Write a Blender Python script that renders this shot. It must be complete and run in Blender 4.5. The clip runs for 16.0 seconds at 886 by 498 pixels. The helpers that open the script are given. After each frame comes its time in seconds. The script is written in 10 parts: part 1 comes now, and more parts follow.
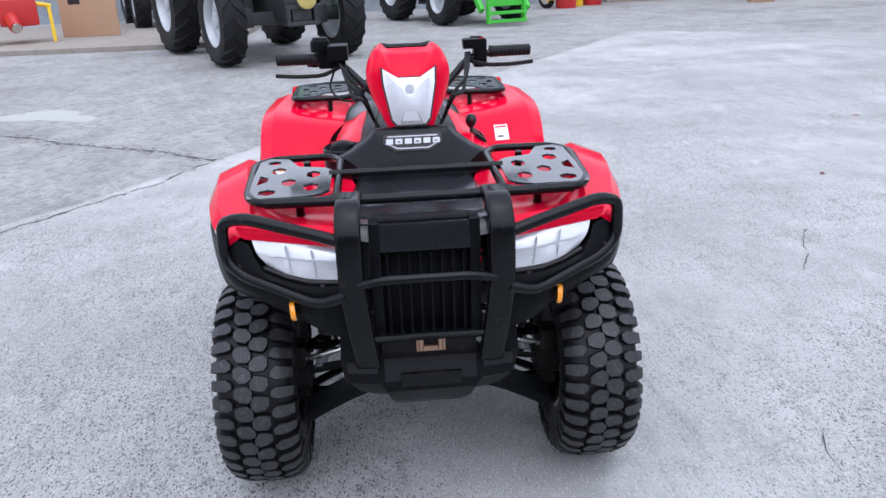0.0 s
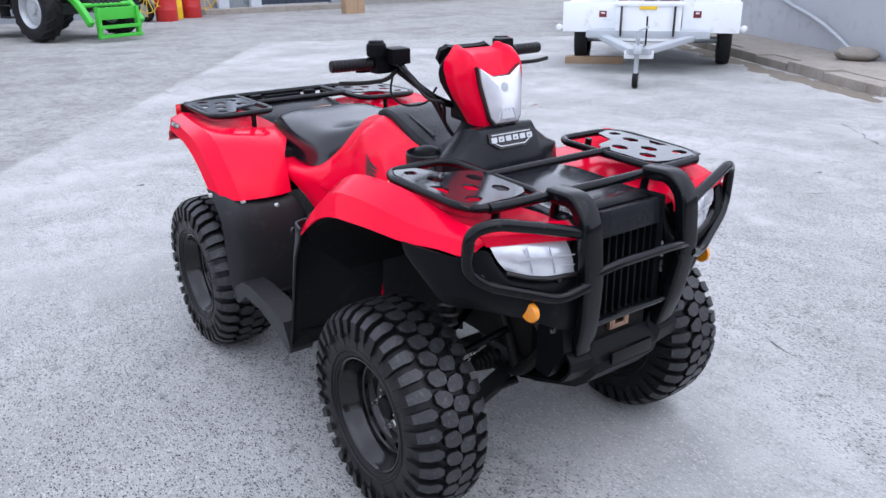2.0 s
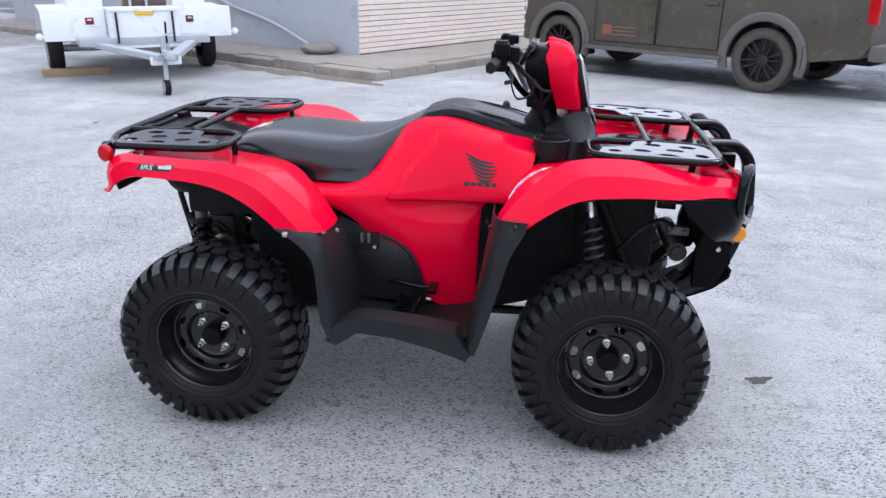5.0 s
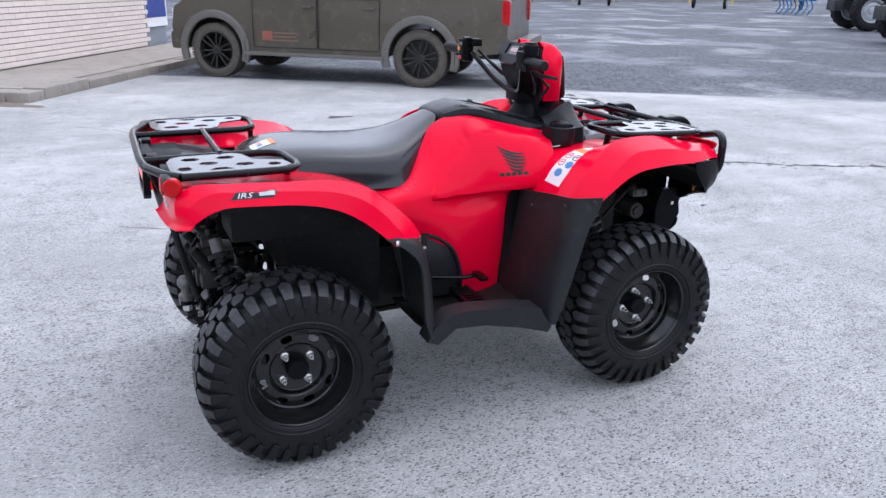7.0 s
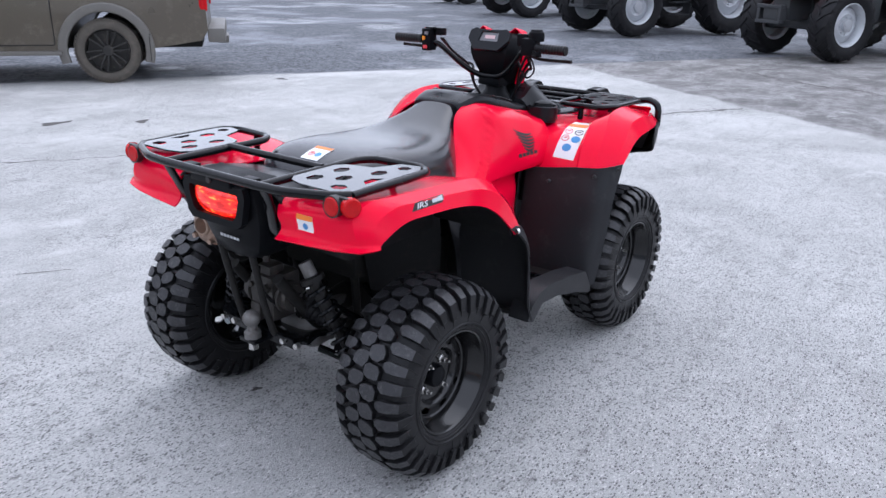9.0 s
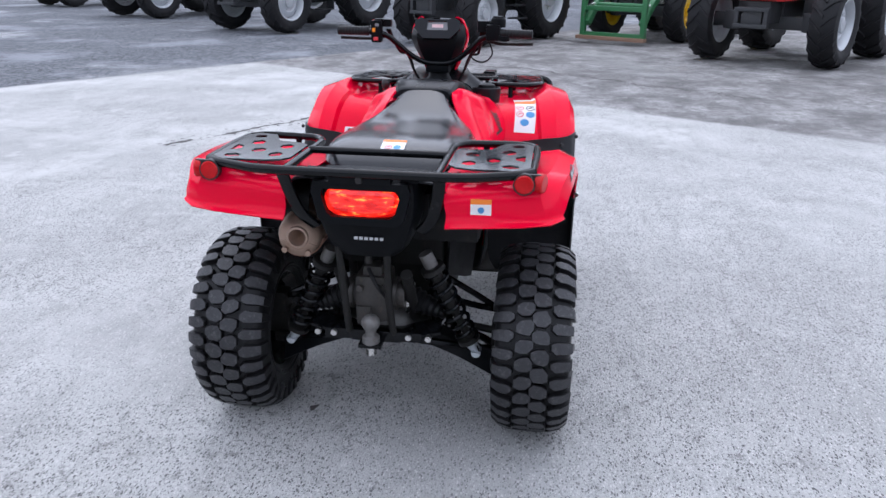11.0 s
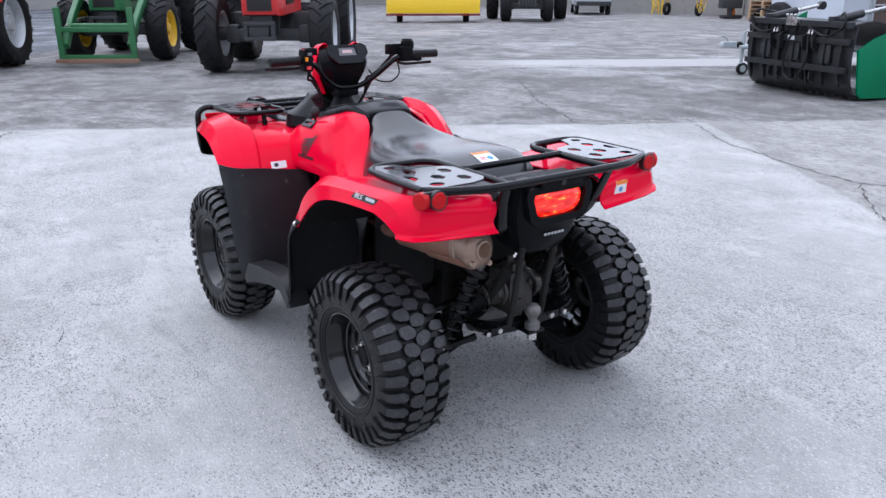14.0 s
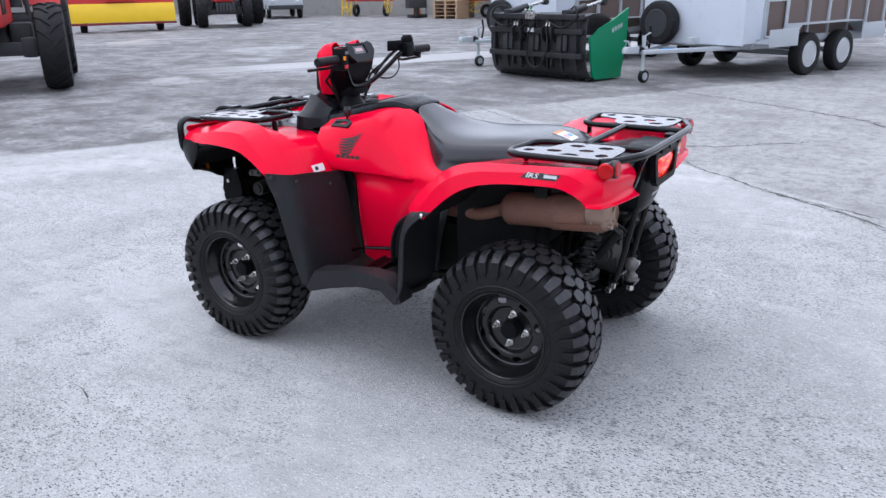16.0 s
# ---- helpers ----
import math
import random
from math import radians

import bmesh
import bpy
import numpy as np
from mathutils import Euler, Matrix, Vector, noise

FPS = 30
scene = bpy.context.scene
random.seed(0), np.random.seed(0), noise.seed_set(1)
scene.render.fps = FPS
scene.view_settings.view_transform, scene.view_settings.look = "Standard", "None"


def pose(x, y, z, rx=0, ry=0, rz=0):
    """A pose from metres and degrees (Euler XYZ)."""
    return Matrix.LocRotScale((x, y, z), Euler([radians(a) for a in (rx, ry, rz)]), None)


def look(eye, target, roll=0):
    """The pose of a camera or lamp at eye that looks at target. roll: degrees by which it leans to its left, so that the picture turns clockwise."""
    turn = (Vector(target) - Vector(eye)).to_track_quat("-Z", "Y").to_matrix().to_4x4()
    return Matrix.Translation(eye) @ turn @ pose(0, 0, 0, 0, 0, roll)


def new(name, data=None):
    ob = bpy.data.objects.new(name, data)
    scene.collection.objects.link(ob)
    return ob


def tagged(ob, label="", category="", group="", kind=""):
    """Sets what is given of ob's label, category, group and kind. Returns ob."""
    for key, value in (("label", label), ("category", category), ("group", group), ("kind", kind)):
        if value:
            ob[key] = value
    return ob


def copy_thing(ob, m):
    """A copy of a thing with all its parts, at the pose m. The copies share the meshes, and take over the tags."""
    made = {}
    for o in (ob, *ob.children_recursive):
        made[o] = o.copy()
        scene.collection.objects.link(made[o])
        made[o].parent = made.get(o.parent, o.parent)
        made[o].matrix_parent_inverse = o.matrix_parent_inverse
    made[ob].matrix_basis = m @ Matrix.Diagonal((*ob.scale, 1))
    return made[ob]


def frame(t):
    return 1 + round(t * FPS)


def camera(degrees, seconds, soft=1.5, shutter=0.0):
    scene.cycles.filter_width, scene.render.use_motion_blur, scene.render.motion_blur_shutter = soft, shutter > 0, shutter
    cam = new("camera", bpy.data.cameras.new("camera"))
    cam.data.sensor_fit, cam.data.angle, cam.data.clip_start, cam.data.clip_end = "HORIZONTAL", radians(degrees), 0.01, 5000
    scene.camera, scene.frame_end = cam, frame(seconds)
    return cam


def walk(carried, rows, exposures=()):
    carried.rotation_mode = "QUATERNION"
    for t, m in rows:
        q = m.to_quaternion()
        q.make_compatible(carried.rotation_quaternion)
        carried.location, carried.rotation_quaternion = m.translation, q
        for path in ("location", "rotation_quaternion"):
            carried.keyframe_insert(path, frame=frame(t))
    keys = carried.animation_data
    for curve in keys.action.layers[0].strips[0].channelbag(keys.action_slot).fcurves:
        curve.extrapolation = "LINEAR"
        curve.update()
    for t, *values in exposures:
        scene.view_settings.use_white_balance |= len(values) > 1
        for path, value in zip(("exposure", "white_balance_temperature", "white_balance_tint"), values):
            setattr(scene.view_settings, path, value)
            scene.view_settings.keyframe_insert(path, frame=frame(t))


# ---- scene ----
cam = camera(59.8, 16.0)
PATH = [
    (0, (2.727, -0.082, 1.457), (0.86, 0.054, 0.754), -2.1),
    (0.5, (2.606, -0.442, 1.464), (0.762, -0.092, 0.773), -2.1),
    (1, (2.497, -0.762, 1.482), (0.713, -0.166, 0.804), -1.8),
    (1.5, (2.415, -1.148, 1.471), (0.753, -0.28, 0.774), -1.0),
    (2, (2.243, -1.447, 1.457), (0.72, -0.355, 0.759), -0.8),
    (2.5, (2.052, -1.753, 1.471), (0.719, -0.435, 0.772), -0.1),
    (3, (1.82, -2.065, 1.482), (0.696, -0.572, 0.77), 0.3),
    (3.5, (1.477, -2.279, 1.462), (0.572, -0.645, 0.748), 0.4),
    (4, (1.128, -2.475, 1.461), (0.467, -0.723, 0.758), 0.6),
    (4.2, (0.994, -2.563, 1.461), (0.409, -0.783, 0.761), 0.4),
    (6.3, (-0.589, -2.733, 1.472), (-0.163, -0.9, 0.792), 1.3),
    (6.5, (-0.739, -2.702, 1.457), (-0.205, -0.893, 0.794), 1.2),
    (7, (-1.112, -2.63, 1.455), (-0.342, -0.909, 0.788), 1.0),
    (7.5, (-1.44, -2.444, 1.449), (-0.458, -0.837, 0.774), 0.9),
    (8, (-1.728, -2.237, 1.481), (-0.552, -0.77, 0.8), 0.8),
    (8.5, (-2.044, -2.041, 1.488), (-0.694, -0.74, 0.792), 0.9),
    (9, (-2.28, -1.755, 1.477), (-0.782, -0.63, 0.777), 0.9),
    (9.5, (-2.494, -1.486, 1.48), (-0.865, -0.561, 0.78), 1.2),
    (9.7, (-2.595, -1.368, 1.47), (-0.924, -0.523, 0.768), 1.2),
    (11.8, (-2.972, 0.062, 1.434), (-1.094, -0.061, 0.759), 0.4),
    (12, (-2.975, 0.198, 1.447), (-1.104, -0.02, 0.776), 0.4),
    (12.5, (-2.979, 0.561, 1.453), (-1.151, 0.095, 0.788), 0.2),
    (13, (-2.918, 0.907, 1.455), (-1.162, 0.216, 0.793), -0.1),
    (13.5, (-2.798, 1.249, 1.472), (-1.129, 0.365, 0.815), -0.4),
    (14, (-2.698, 1.611, 1.475), (-1.146, 0.532, 0.824), -0.0),
    (14.5, (-2.519, 1.929, 1.467), (-1.092, 0.684, 0.827), -0.0),
    (15, (-2.296, 2.222, 1.474), (-1.007, 0.83, 0.842), -0.1),
    (15.5, (-2.071, 2.536, 1.468), (-0.929, 1.023, 0.832), -0.4),
    (16, (-1.762, 2.728, 1.456), (-0.763, 1.121, 0.808), -1.0),
]
walk(cam, [(t, look(eye, target, roll)) for t, eye, target, roll in PATH], exposures=((0.0, 1.05, 5850, 13),))

world = bpy.data.worlds.new("sky")
scene.world = world
world.use_nodes = True
nt = world.node_tree
sky = nt.nodes.new("ShaderNodeTexSky")
sky.sky_type = "NISHITA"
sky.sun_disc = False
sky.sun_elevation = radians(66)
sky.sun_rotation = radians(80)
sky.dust_density = 4.0
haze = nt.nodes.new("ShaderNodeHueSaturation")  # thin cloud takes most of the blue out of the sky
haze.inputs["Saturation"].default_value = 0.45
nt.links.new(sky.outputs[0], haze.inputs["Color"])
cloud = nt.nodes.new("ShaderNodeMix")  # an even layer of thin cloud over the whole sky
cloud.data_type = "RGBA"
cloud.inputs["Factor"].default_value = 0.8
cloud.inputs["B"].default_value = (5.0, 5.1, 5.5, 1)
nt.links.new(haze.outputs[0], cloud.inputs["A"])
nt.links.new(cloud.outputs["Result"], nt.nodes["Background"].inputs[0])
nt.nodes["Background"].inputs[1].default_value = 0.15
sl = bpy.data.lights.new("sun", "SUN")
sl.energy, sl.angle = 0.35, radians(80)
so = new("sun", sl)
so.matrix_world = look((0, 0, 0), (-0.44, -0.08, -1))
from mathutils.bvhtree import BVHTree

# ---- geometry helpers ----
def link_mesh(name, bm, material, sharp=38):
    bmesh.ops.remove_doubles(bm, verts=bm.verts, dist=1e-5)
    bmesh.ops.recalc_face_normals(bm, faces=bm.faces)
    me = bpy.data.meshes.new(name)
    for f in bm.faces:
        f.smooth = True
    bm.to_mesh(me)
    bm.free()
    me.set_sharp_from_angle(angle=radians(sharp))
    if material is not None:
        for m in material if isinstance(material, (list, tuple)) else [material]:
            me.materials.append(m)
    return new(name, me)


def part(name, bm, material, parent=None, label="", sharp=38):
    ob = link_mesh(name, bm, material, sharp)
    if parent is not None:
        ob.parent = parent
    if label:
        ob["label"] = label
    return ob


def pieces(name, bm, material, parent, label="", sharp=38):
    """Every loose piece of bm as a part of its own."""
    left = set(bm.verts)
    while left:
        todo, isle = [left.pop()], []
        while todo:
            v = todo.pop()
            isle.append(v)
            for e in v.link_edges:
                o = e.other_vert(v)
                if o in left:
                    left.remove(o)
                    todo.append(o)
        one = bmesh.new()
        made = {v: one.verts.new(v.co) for v in isle}
        for f in {f for v in isle for f in v.link_faces}:
            one.faces.new([made[v] for v in f.verts])
        part(name, one, material, parent, label, sharp)
    bm.free()


def thing(name, label, category, group="", at=None):
    ob = new(name)
    ob.empty_display_size = 0.2
    if at is not None:
        ob.matrix_basis = at
    return tagged(ob, label, category, group)


def flip(bm):
    """The same mesh on the other side of the plane y = 0."""
    for v in bm.verts:
        v.co.y = -v.co.y
    return bm


def fillet(pts, rad, n=4, closed=False):
    pts = [Vector(p) for p in pts]
    out = []
    k = len(pts)
    for i, p in enumerate(pts):
        if not closed and i in (0, k - 1):
            out.append(p)
            continue
        a, b = pts[i - 1] - p, pts[(i + 1) % k] - p
        d = min(rad, a.length * 0.45, b.length * 0.45)
        s, e = p + a.normalized() * d, p + b.normalized() * d
        for j in range(n + 1):
            t = j / n
            out.append(s * (1 - t) ** 2 + p * 2 * t * (1 - t) + e * t * t)
    return out


def sweep(bm, pts, section, side=None, closed=False, caps=True, scales=None):
    """Sweeps a section (list of 2D points: across, up) along pts. side: a fixed direction for 'across'."""
    pts = [Vector(p) for p in pts]
    n, rings = len(pts), []
    prev = None
    for i, p in enumerate(pts):
        a = pts[i - 1] if (i or closed) else p
        b = pts[(i + 1) % n] if (i < n - 1 or closed) else p
        t = (b - a).normalized()
        if side is not None:
            x = Vector(side)
            x = (x - t * x.dot(t)).normalized()
        elif prev is None:
            x = t.orthogonal().normalized()
        else:
            x = (prev - t * prev.dot(t)).normalized()
        prev = x
        y = t.cross(x)
        k = scales[i] if scales else 1.0
        rings.append([bm.verts.new(p + (x * u + y * v) * k) for u, v in section])
    m = len(section)
    for i in range(n if closed else n - 1):
        r, q = rings[i], rings[(i + 1) % n]
        for j in range(m):
            bm.faces.new((r[j], r[(j + 1) % m], q[(j + 1) % m], q[j]))
    if caps and not closed:
        bm.faces.new(rings[0][::-1])
        bm.faces.new(rings[-1])
    return bm


def ring(r, seg=10):
    return [(r * math.cos(math.tau * i / seg), r * math.sin(math.tau * i / seg)) for i in range(seg)]


def rrect(w, h, r=0.006, n=3):
    out = []
    for cx, cy, a in ((w / 2 - r, h / 2 - r, 0), (-w / 2 + r, h / 2 - r, 90), (-w / 2 + r, -h / 2 + r, 180), (w / 2 - r, -h / 2 + r, 270)):
        for j in range(n + 1):
            b = radians(a + 90 * j / n)
            out.append((cx + r * math.cos(b), cy + r * math.sin(b)))
    return out


def tube(bm, pts, r, seg=10, bend=0.0, closed=False):
    if bend:
        pts = fillet(pts, bend, 4, closed)
    return sweep(bm, pts, ring(r, seg), None, closed)


def cyl(bm, a, b, r, r2=None, seg=20):
    return sweep(bm, [a, b], ring(1.0, seg), None, False, True, [r, r if r2 is None else r2])


def box(bm, c, d, bevel=0.0, m=None, seg=2, top=None):
    """A box round c; top: scale of its upper face in x and y."""
    g = bmesh.ops.create_cube(bm, size=1)
    vs = g["verts"]
    for v in vs:
        k = top if top and v.co.z > 0 else (1, 1)
        v.co = Vector((v.co.x * d[0] * k[0], v.co.y * d[1] * k[1], v.co.z * d[2]))
    if bevel:
        es = list({e for v in vs for e in v.link_edges})
        r = bmesh.ops.bevel(bm, geom=es, offset=bevel, segments=seg, affect="EDGES", profile=0.7)
        vs = list({v for f in r["faces"] for v in f.verts} | {v for v in vs if v.is_valid})
    for v in vs:
        v.co = (m @ v.co if m is not None else v.co) + Vector(c)
    return bm


def lathe(bm, profile, m=None, seg=48, closed=False):
    """Turns (axial, radius) pairs round the local y axis."""
    rings = []
    for a, r in profile:
        rg = []
        for i in range(seg):
            t = math.tau * i / seg
            p = Vector((r * math.cos(t), a, r * math.sin(t)))
            rg.append(bm.verts.new(m @ p if m is not None else p))
        rings.append(rg)
    n = len(rings)
    for i in range(n if closed else n - 1):
        p, q = rings[i], rings[(i + 1) % n]
        for j in range(seg):
            bm.faces.new((p[j], p[(j + 1) % seg], q[(j + 1) % seg], q[j]))
    if not closed:
        for i in (0, n - 1):
            if profile[i][1] > 1e-4:
                bm.faces.new(rings[i] if i else rings[i][::-1])
    return bm


def crom(P, k, axis):
    """Catmull-Rom refinement of a grid of points along one axis."""
    P = np.moveaxis(np.asarray(P, float), axis, 0)
    n = len(P)
    Q = np.concatenate([2 * P[:1] - P[1:2], P, 2 * P[-1:] - P[-2:-1]])
    out = []
    for i in range(n - 1):
        a, b, c, d = Q[i], Q[i + 1], Q[i + 2], Q[i + 3]
        for j in range(k):
            t = j / k
            out.append(0.5 * (2 * b + (c - a) * t + (2 * a - 5 * b + 4 * c - d) * t * t + (3 * b - a - 3 * c + d) * t ** 3))
    out.append(P[-1])
    return np.moveaxis(np.array(out), 0, axis)


def shell(bm, rows, thick=0.004, ku=4, kv=4, inward=None):
    """A moulded panel through a grid of control points, with thickness."""
    P = np.asarray(rows, float)
    if ku > 1:
        P = crom(P, ku, 0)
    if kv > 1:
        P = crom(P, kv, 1)
    du, dv = np.gradient(P, axis=0), np.gradient(P, axis=1)
    N = np.cross(du, dv)
    N /= np.maximum(np.linalg.norm(N, axis=2, keepdims=True), 1e-9)
    if inward is not None:
        mid = P.mean((0, 1))
        if np.sum((np.asarray(inward) - mid) * N.mean((0, 1))) < 0:
            N = -N
    else:
        N = -N
    Q = P + N * thick
    m, n = P.shape[:2]
    A = [[bm.verts.new(P[i, j]) for j in range(n)] for i in range(m)]
    B = [[bm.verts.new(Q[i, j]) for j in range(n)] for i in range(m)]
    for i in range(m - 1):
        for j in range(n - 1):
            bm.faces.new((A[i][j], A[i + 1][j], A[i + 1][j + 1], A[i][j + 1]))
            bm.faces.new((B[i][j], B[i][j + 1], B[i + 1][j + 1], B[i + 1][j]))
    for i in range(m - 1):
        bm.faces.new((A[i][0], B[i][0], B[i + 1][0], A[i + 1][0]))
        bm.faces.new((A[i][-1], A[i + 1][-1], B[i + 1][-1], B[i][-1]))
    for j in range(n - 1):
        bm.faces.new((A[0][j], A[0][j + 1], B[0][j + 1], B[0][j]))
        bm.faces.new((A[-1][j], B[-1][j], B[-1][j + 1], A[-1][j + 1]))
    return bm


def loft(bm, rings, ku=1, kv=1, caps=True):
    """A closed skin through rings of points."""
    P = np.asarray(rings, float)
    if ku > 1:
        P = crom(P, ku, 0)
    if kv > 1:
        P = crom(np.concatenate([P[:, -1:], P, P[:, :2]], 1), kv, 1)[:, kv:-kv - 1]
    V = [[bm.verts.new(p) for p in r] for r in P]
    m = len(V[0])
    for a, b in zip(V, V[1:]):
        for j in range(m):
            bm.faces.new((a[j], a[(j + 1) % m], b[(j + 1) % m], b[j]))
    if caps:
        bm.faces.new(V[0][::-1])
        bm.faces.new(V[-1])
    return bm


def plate(bm, outline, holes, thick, m=None, bevel=0.0):
    """A flat plate in the local xy plane with holes through it."""
    es = []
    for loop in [outline] + list(holes):
        vs = [bm.verts.new((x, y, 0)) for x, y in loop]
        es += [bm.edges.new((vs[i], vs[(i + 1) % len(vs)])) for i in range(len(vs))]
    r = bmesh.ops.triangle_fill(bm, edges=es, use_beauty=True)
    fs = [g for g in r["geom"] if isinstance(g, bmesh.types.BMFace)]
    vs0 = list({v for f in fs for v in f.verts})
    ex = bmesh.ops.extrude_face_region(bm, geom=fs)
    vs1 = [g for g in ex["geom"] if isinstance(g, bmesh.types.BMVert)]
    for v in vs1:
        v.co.z += thick
    if m is not None:
        for v in vs0 + vs1:
            v.co = m @ v.co
    return bm


def prism(bm, pts, off):
    """A planar outline drawn out by the vector off."""
    off = Vector(off)
    a = [bm.verts.new(Vector(p)) for p in pts]
    b = [bm.verts.new(Vector(p) + off) for p in pts]
    n = len(a)
    bm.faces.new(a[::-1])
    bm.faces.new(b)
    for i in range(n):
        bm.faces.new((a[i], a[(i + 1) % n], b[(i + 1) % n], b[i]))
    return bm


def hexagon(cx, cy, w, h, k=0.3):
    return [(cx - w / 2, cy), (cx - w / 2 + w * k, cy + h / 2), (cx + w / 2 - w * k, cy + h / 2), (cx + w / 2, cy), (cx + w / 2 - w * k, cy - h / 2), (cx - w / 2 + w * k, cy - h / 2)]


def coil(bm, a, b, r, wire, turns, seg=8):
    a, b = Vector(a), Vector(b)
    t = (b - a).normalized()
    x = t.orthogonal().normalized()
    y = t.cross(x)
    n = int(turns * 14)
    pts = [a.lerp(b, i / n) + (x * math.cos(math.tau * turns * i / n) + y * math.sin(math.tau * turns * i / n)) * r for i in range(n + 1)]
    return sweep(bm, pts, ring(wire, seg))


def text_mesh(bm, words, size, m, depth=0.001):
    """Raised letters in the local xy plane of m, centred."""
    cu = bpy.data.curves.new("letters", "FONT")
    cu.body, cu.size, cu.extrude = words, size, depth
    cu.align_x, cu.align_y = "CENTER", "CENTER"
    cu.resolution_u = 2
    ob = bpy.data.objects.new("letters", cu)
    scene.collection.objects.link(ob)
    me = bpy.data.meshes.new_from_object(ob.evaluated_get(bpy.context.evaluated_depsgraph_get()))
    bpy.data.objects.remove(ob)
    bpy.data.curves.remove(cu)
    old = len(bm.verts)
    bm.from_mesh(me)
    bm.verts.ensure_lookup_table()
    for v in bm.verts[old:]:
        v.co = m @ v.co
    bpy.data.meshes.remove(me)
    return bm


def frame_on(p, out, up):
    """A matrix at p whose z points out of the surface and y roughly up."""
    z = Vector(out).normalized()
    y = Vector(up)
    y = (y - z * y.dot(z)).normalized()
    x = y.cross(z)
    return Matrix(((x.x, y.x, z.x, p[0]), (x.y, y.y, z.y, p[1]), (x.z, y.z, z.z, p[2]), (0, 0, 0, 1)))


# ---- materials ----
def mat(name, base, rough=0.5, metal=0.0, vary=0.15, scale=6.0, fine=120.0, bump=0.1, dirt=None, dirt_amount=0.0, coat=0.0, spec=0.5, rough_vary=0.12, per_object=0.0, dist=0.002):
    m = bpy.data.materials.new(name)
    m.use_nodes = True
    nt = m.node_tree
    N, L = nt.nodes, nt.links
    b = N["Principled BSDF"]
    tc = N.new("ShaderNodeTexCoord")
    n1, n2 = N.new("ShaderNodeTexNoise"), N.new("ShaderNodeTexNoise")
    for n, s, d in ((n1, scale, 5), (n2, fine, 3)):
        n.inputs["Scale"].default_value, n.inputs["Detail"].default_value = s, d
        L.new(tc.outputs["Object"], n.inputs["Vector"])
    mix = N.new("ShaderNodeMix")
    mix.data_type = "RGBA"
    lo = [max(0, c * (1 - vary)) for c in base]
    hi = [min(1, c * (1 + vary)) for c in base]
    mix.inputs["A"].default_value, mix.inputs["B"].default_value = (*lo, 1), (*hi, 1)
    avg = N.new("ShaderNodeMath")
    avg.operation = "MULTIPLY_ADD"
    avg.inputs[1].default_value = 0.5
    half = N.new("ShaderNodeMath")
    half.operation = "MULTIPLY"
    half.inputs[1].default_value = 0.5
    L.new(n2.outputs[0], half.inputs[0])
    L.new(n1.outputs[0], avg.inputs[0])
    L.new(half.outputs[0], avg.inputs[2])
    L.new(avg.outputs[0], mix.inputs["Factor"])
    colour = mix.outputs["Result"]
    if per_object:
        oi = N.new("ShaderNodeObjectInfo")
        hs = N.new("ShaderNodeHueSaturation")
        mr = N.new("ShaderNodeMapRange")
        mr.inputs["To Min"].default_value, mr.inputs["To Max"].default_value = 1 - per_object, 1 + per_object
        L.new(oi.outputs["Random"], mr.inputs["Value"])
        L.new(mr.outputs[0], hs.inputs["Value"])
        L.new(colour, hs.inputs["Color"])
        colour = hs.outputs[0]
    if dirt:
        n3 = N.new("ShaderNodeTexNoise")
        n3.inputs["Scale"].default_value, n3.inputs["Detail"].default_value, n3.inputs["Roughness"].default_value = scale * 2.3, 8, 0.7
        L.new(tc.outputs["Object"], n3.inputs["Vector"])
        rp = N.new("ShaderNodeMapRange")
        rp.inputs["From Min"].default_value, rp.inputs["From Max"].default_value = 0.62 - 0.3 * dirt_amount, 0.75
        rp.inputs["To Max"].default_value = min(1.0, 0.35 + dirt_amount)
        L.new(n3.outputs[0], rp.inputs["Value"])
        dm = N.new("ShaderNodeMix")
        dm.data_type = "RGBA"
        L.new(rp.outputs[0], dm.inputs["Factor"])
        L.new(colour, dm.inputs["A"])
        dm.inputs["B"].default_value = (*dirt, 1)
        colour = dm.outputs["Result"]
    L.new(colour, b.inputs["Base Color"])
    rr = N.new("ShaderNodeMapRange")
    rr.inputs["To Min"].default_value, rr.inputs["To Max"].default_value = max(0.03, rough - rough_vary), min(1, rough + rough_vary)
    L.new(n1.outputs[0], rr.inputs["Value"])
    L.new(rr.outputs[0], b.inputs["Roughness"])
    b.inputs["Metallic"].default_value = metal
    b.inputs["Specular IOR Level"].default_value = spec
    if coat:
        b.inputs["Coat Weight"].default_value, b.inputs["Coat Roughness"].default_value = coat, 0.12
    if bump:
        bp = N.new("ShaderNodeBump")
        bp.inputs["Strength"].default_value, bp.inputs["Distance"].default_value = bump, dist
        L.new(n2.outputs[0], bp.inputs["Height"])
        L.new(bp.outputs[0], b.inputs["Normal"])
    return m


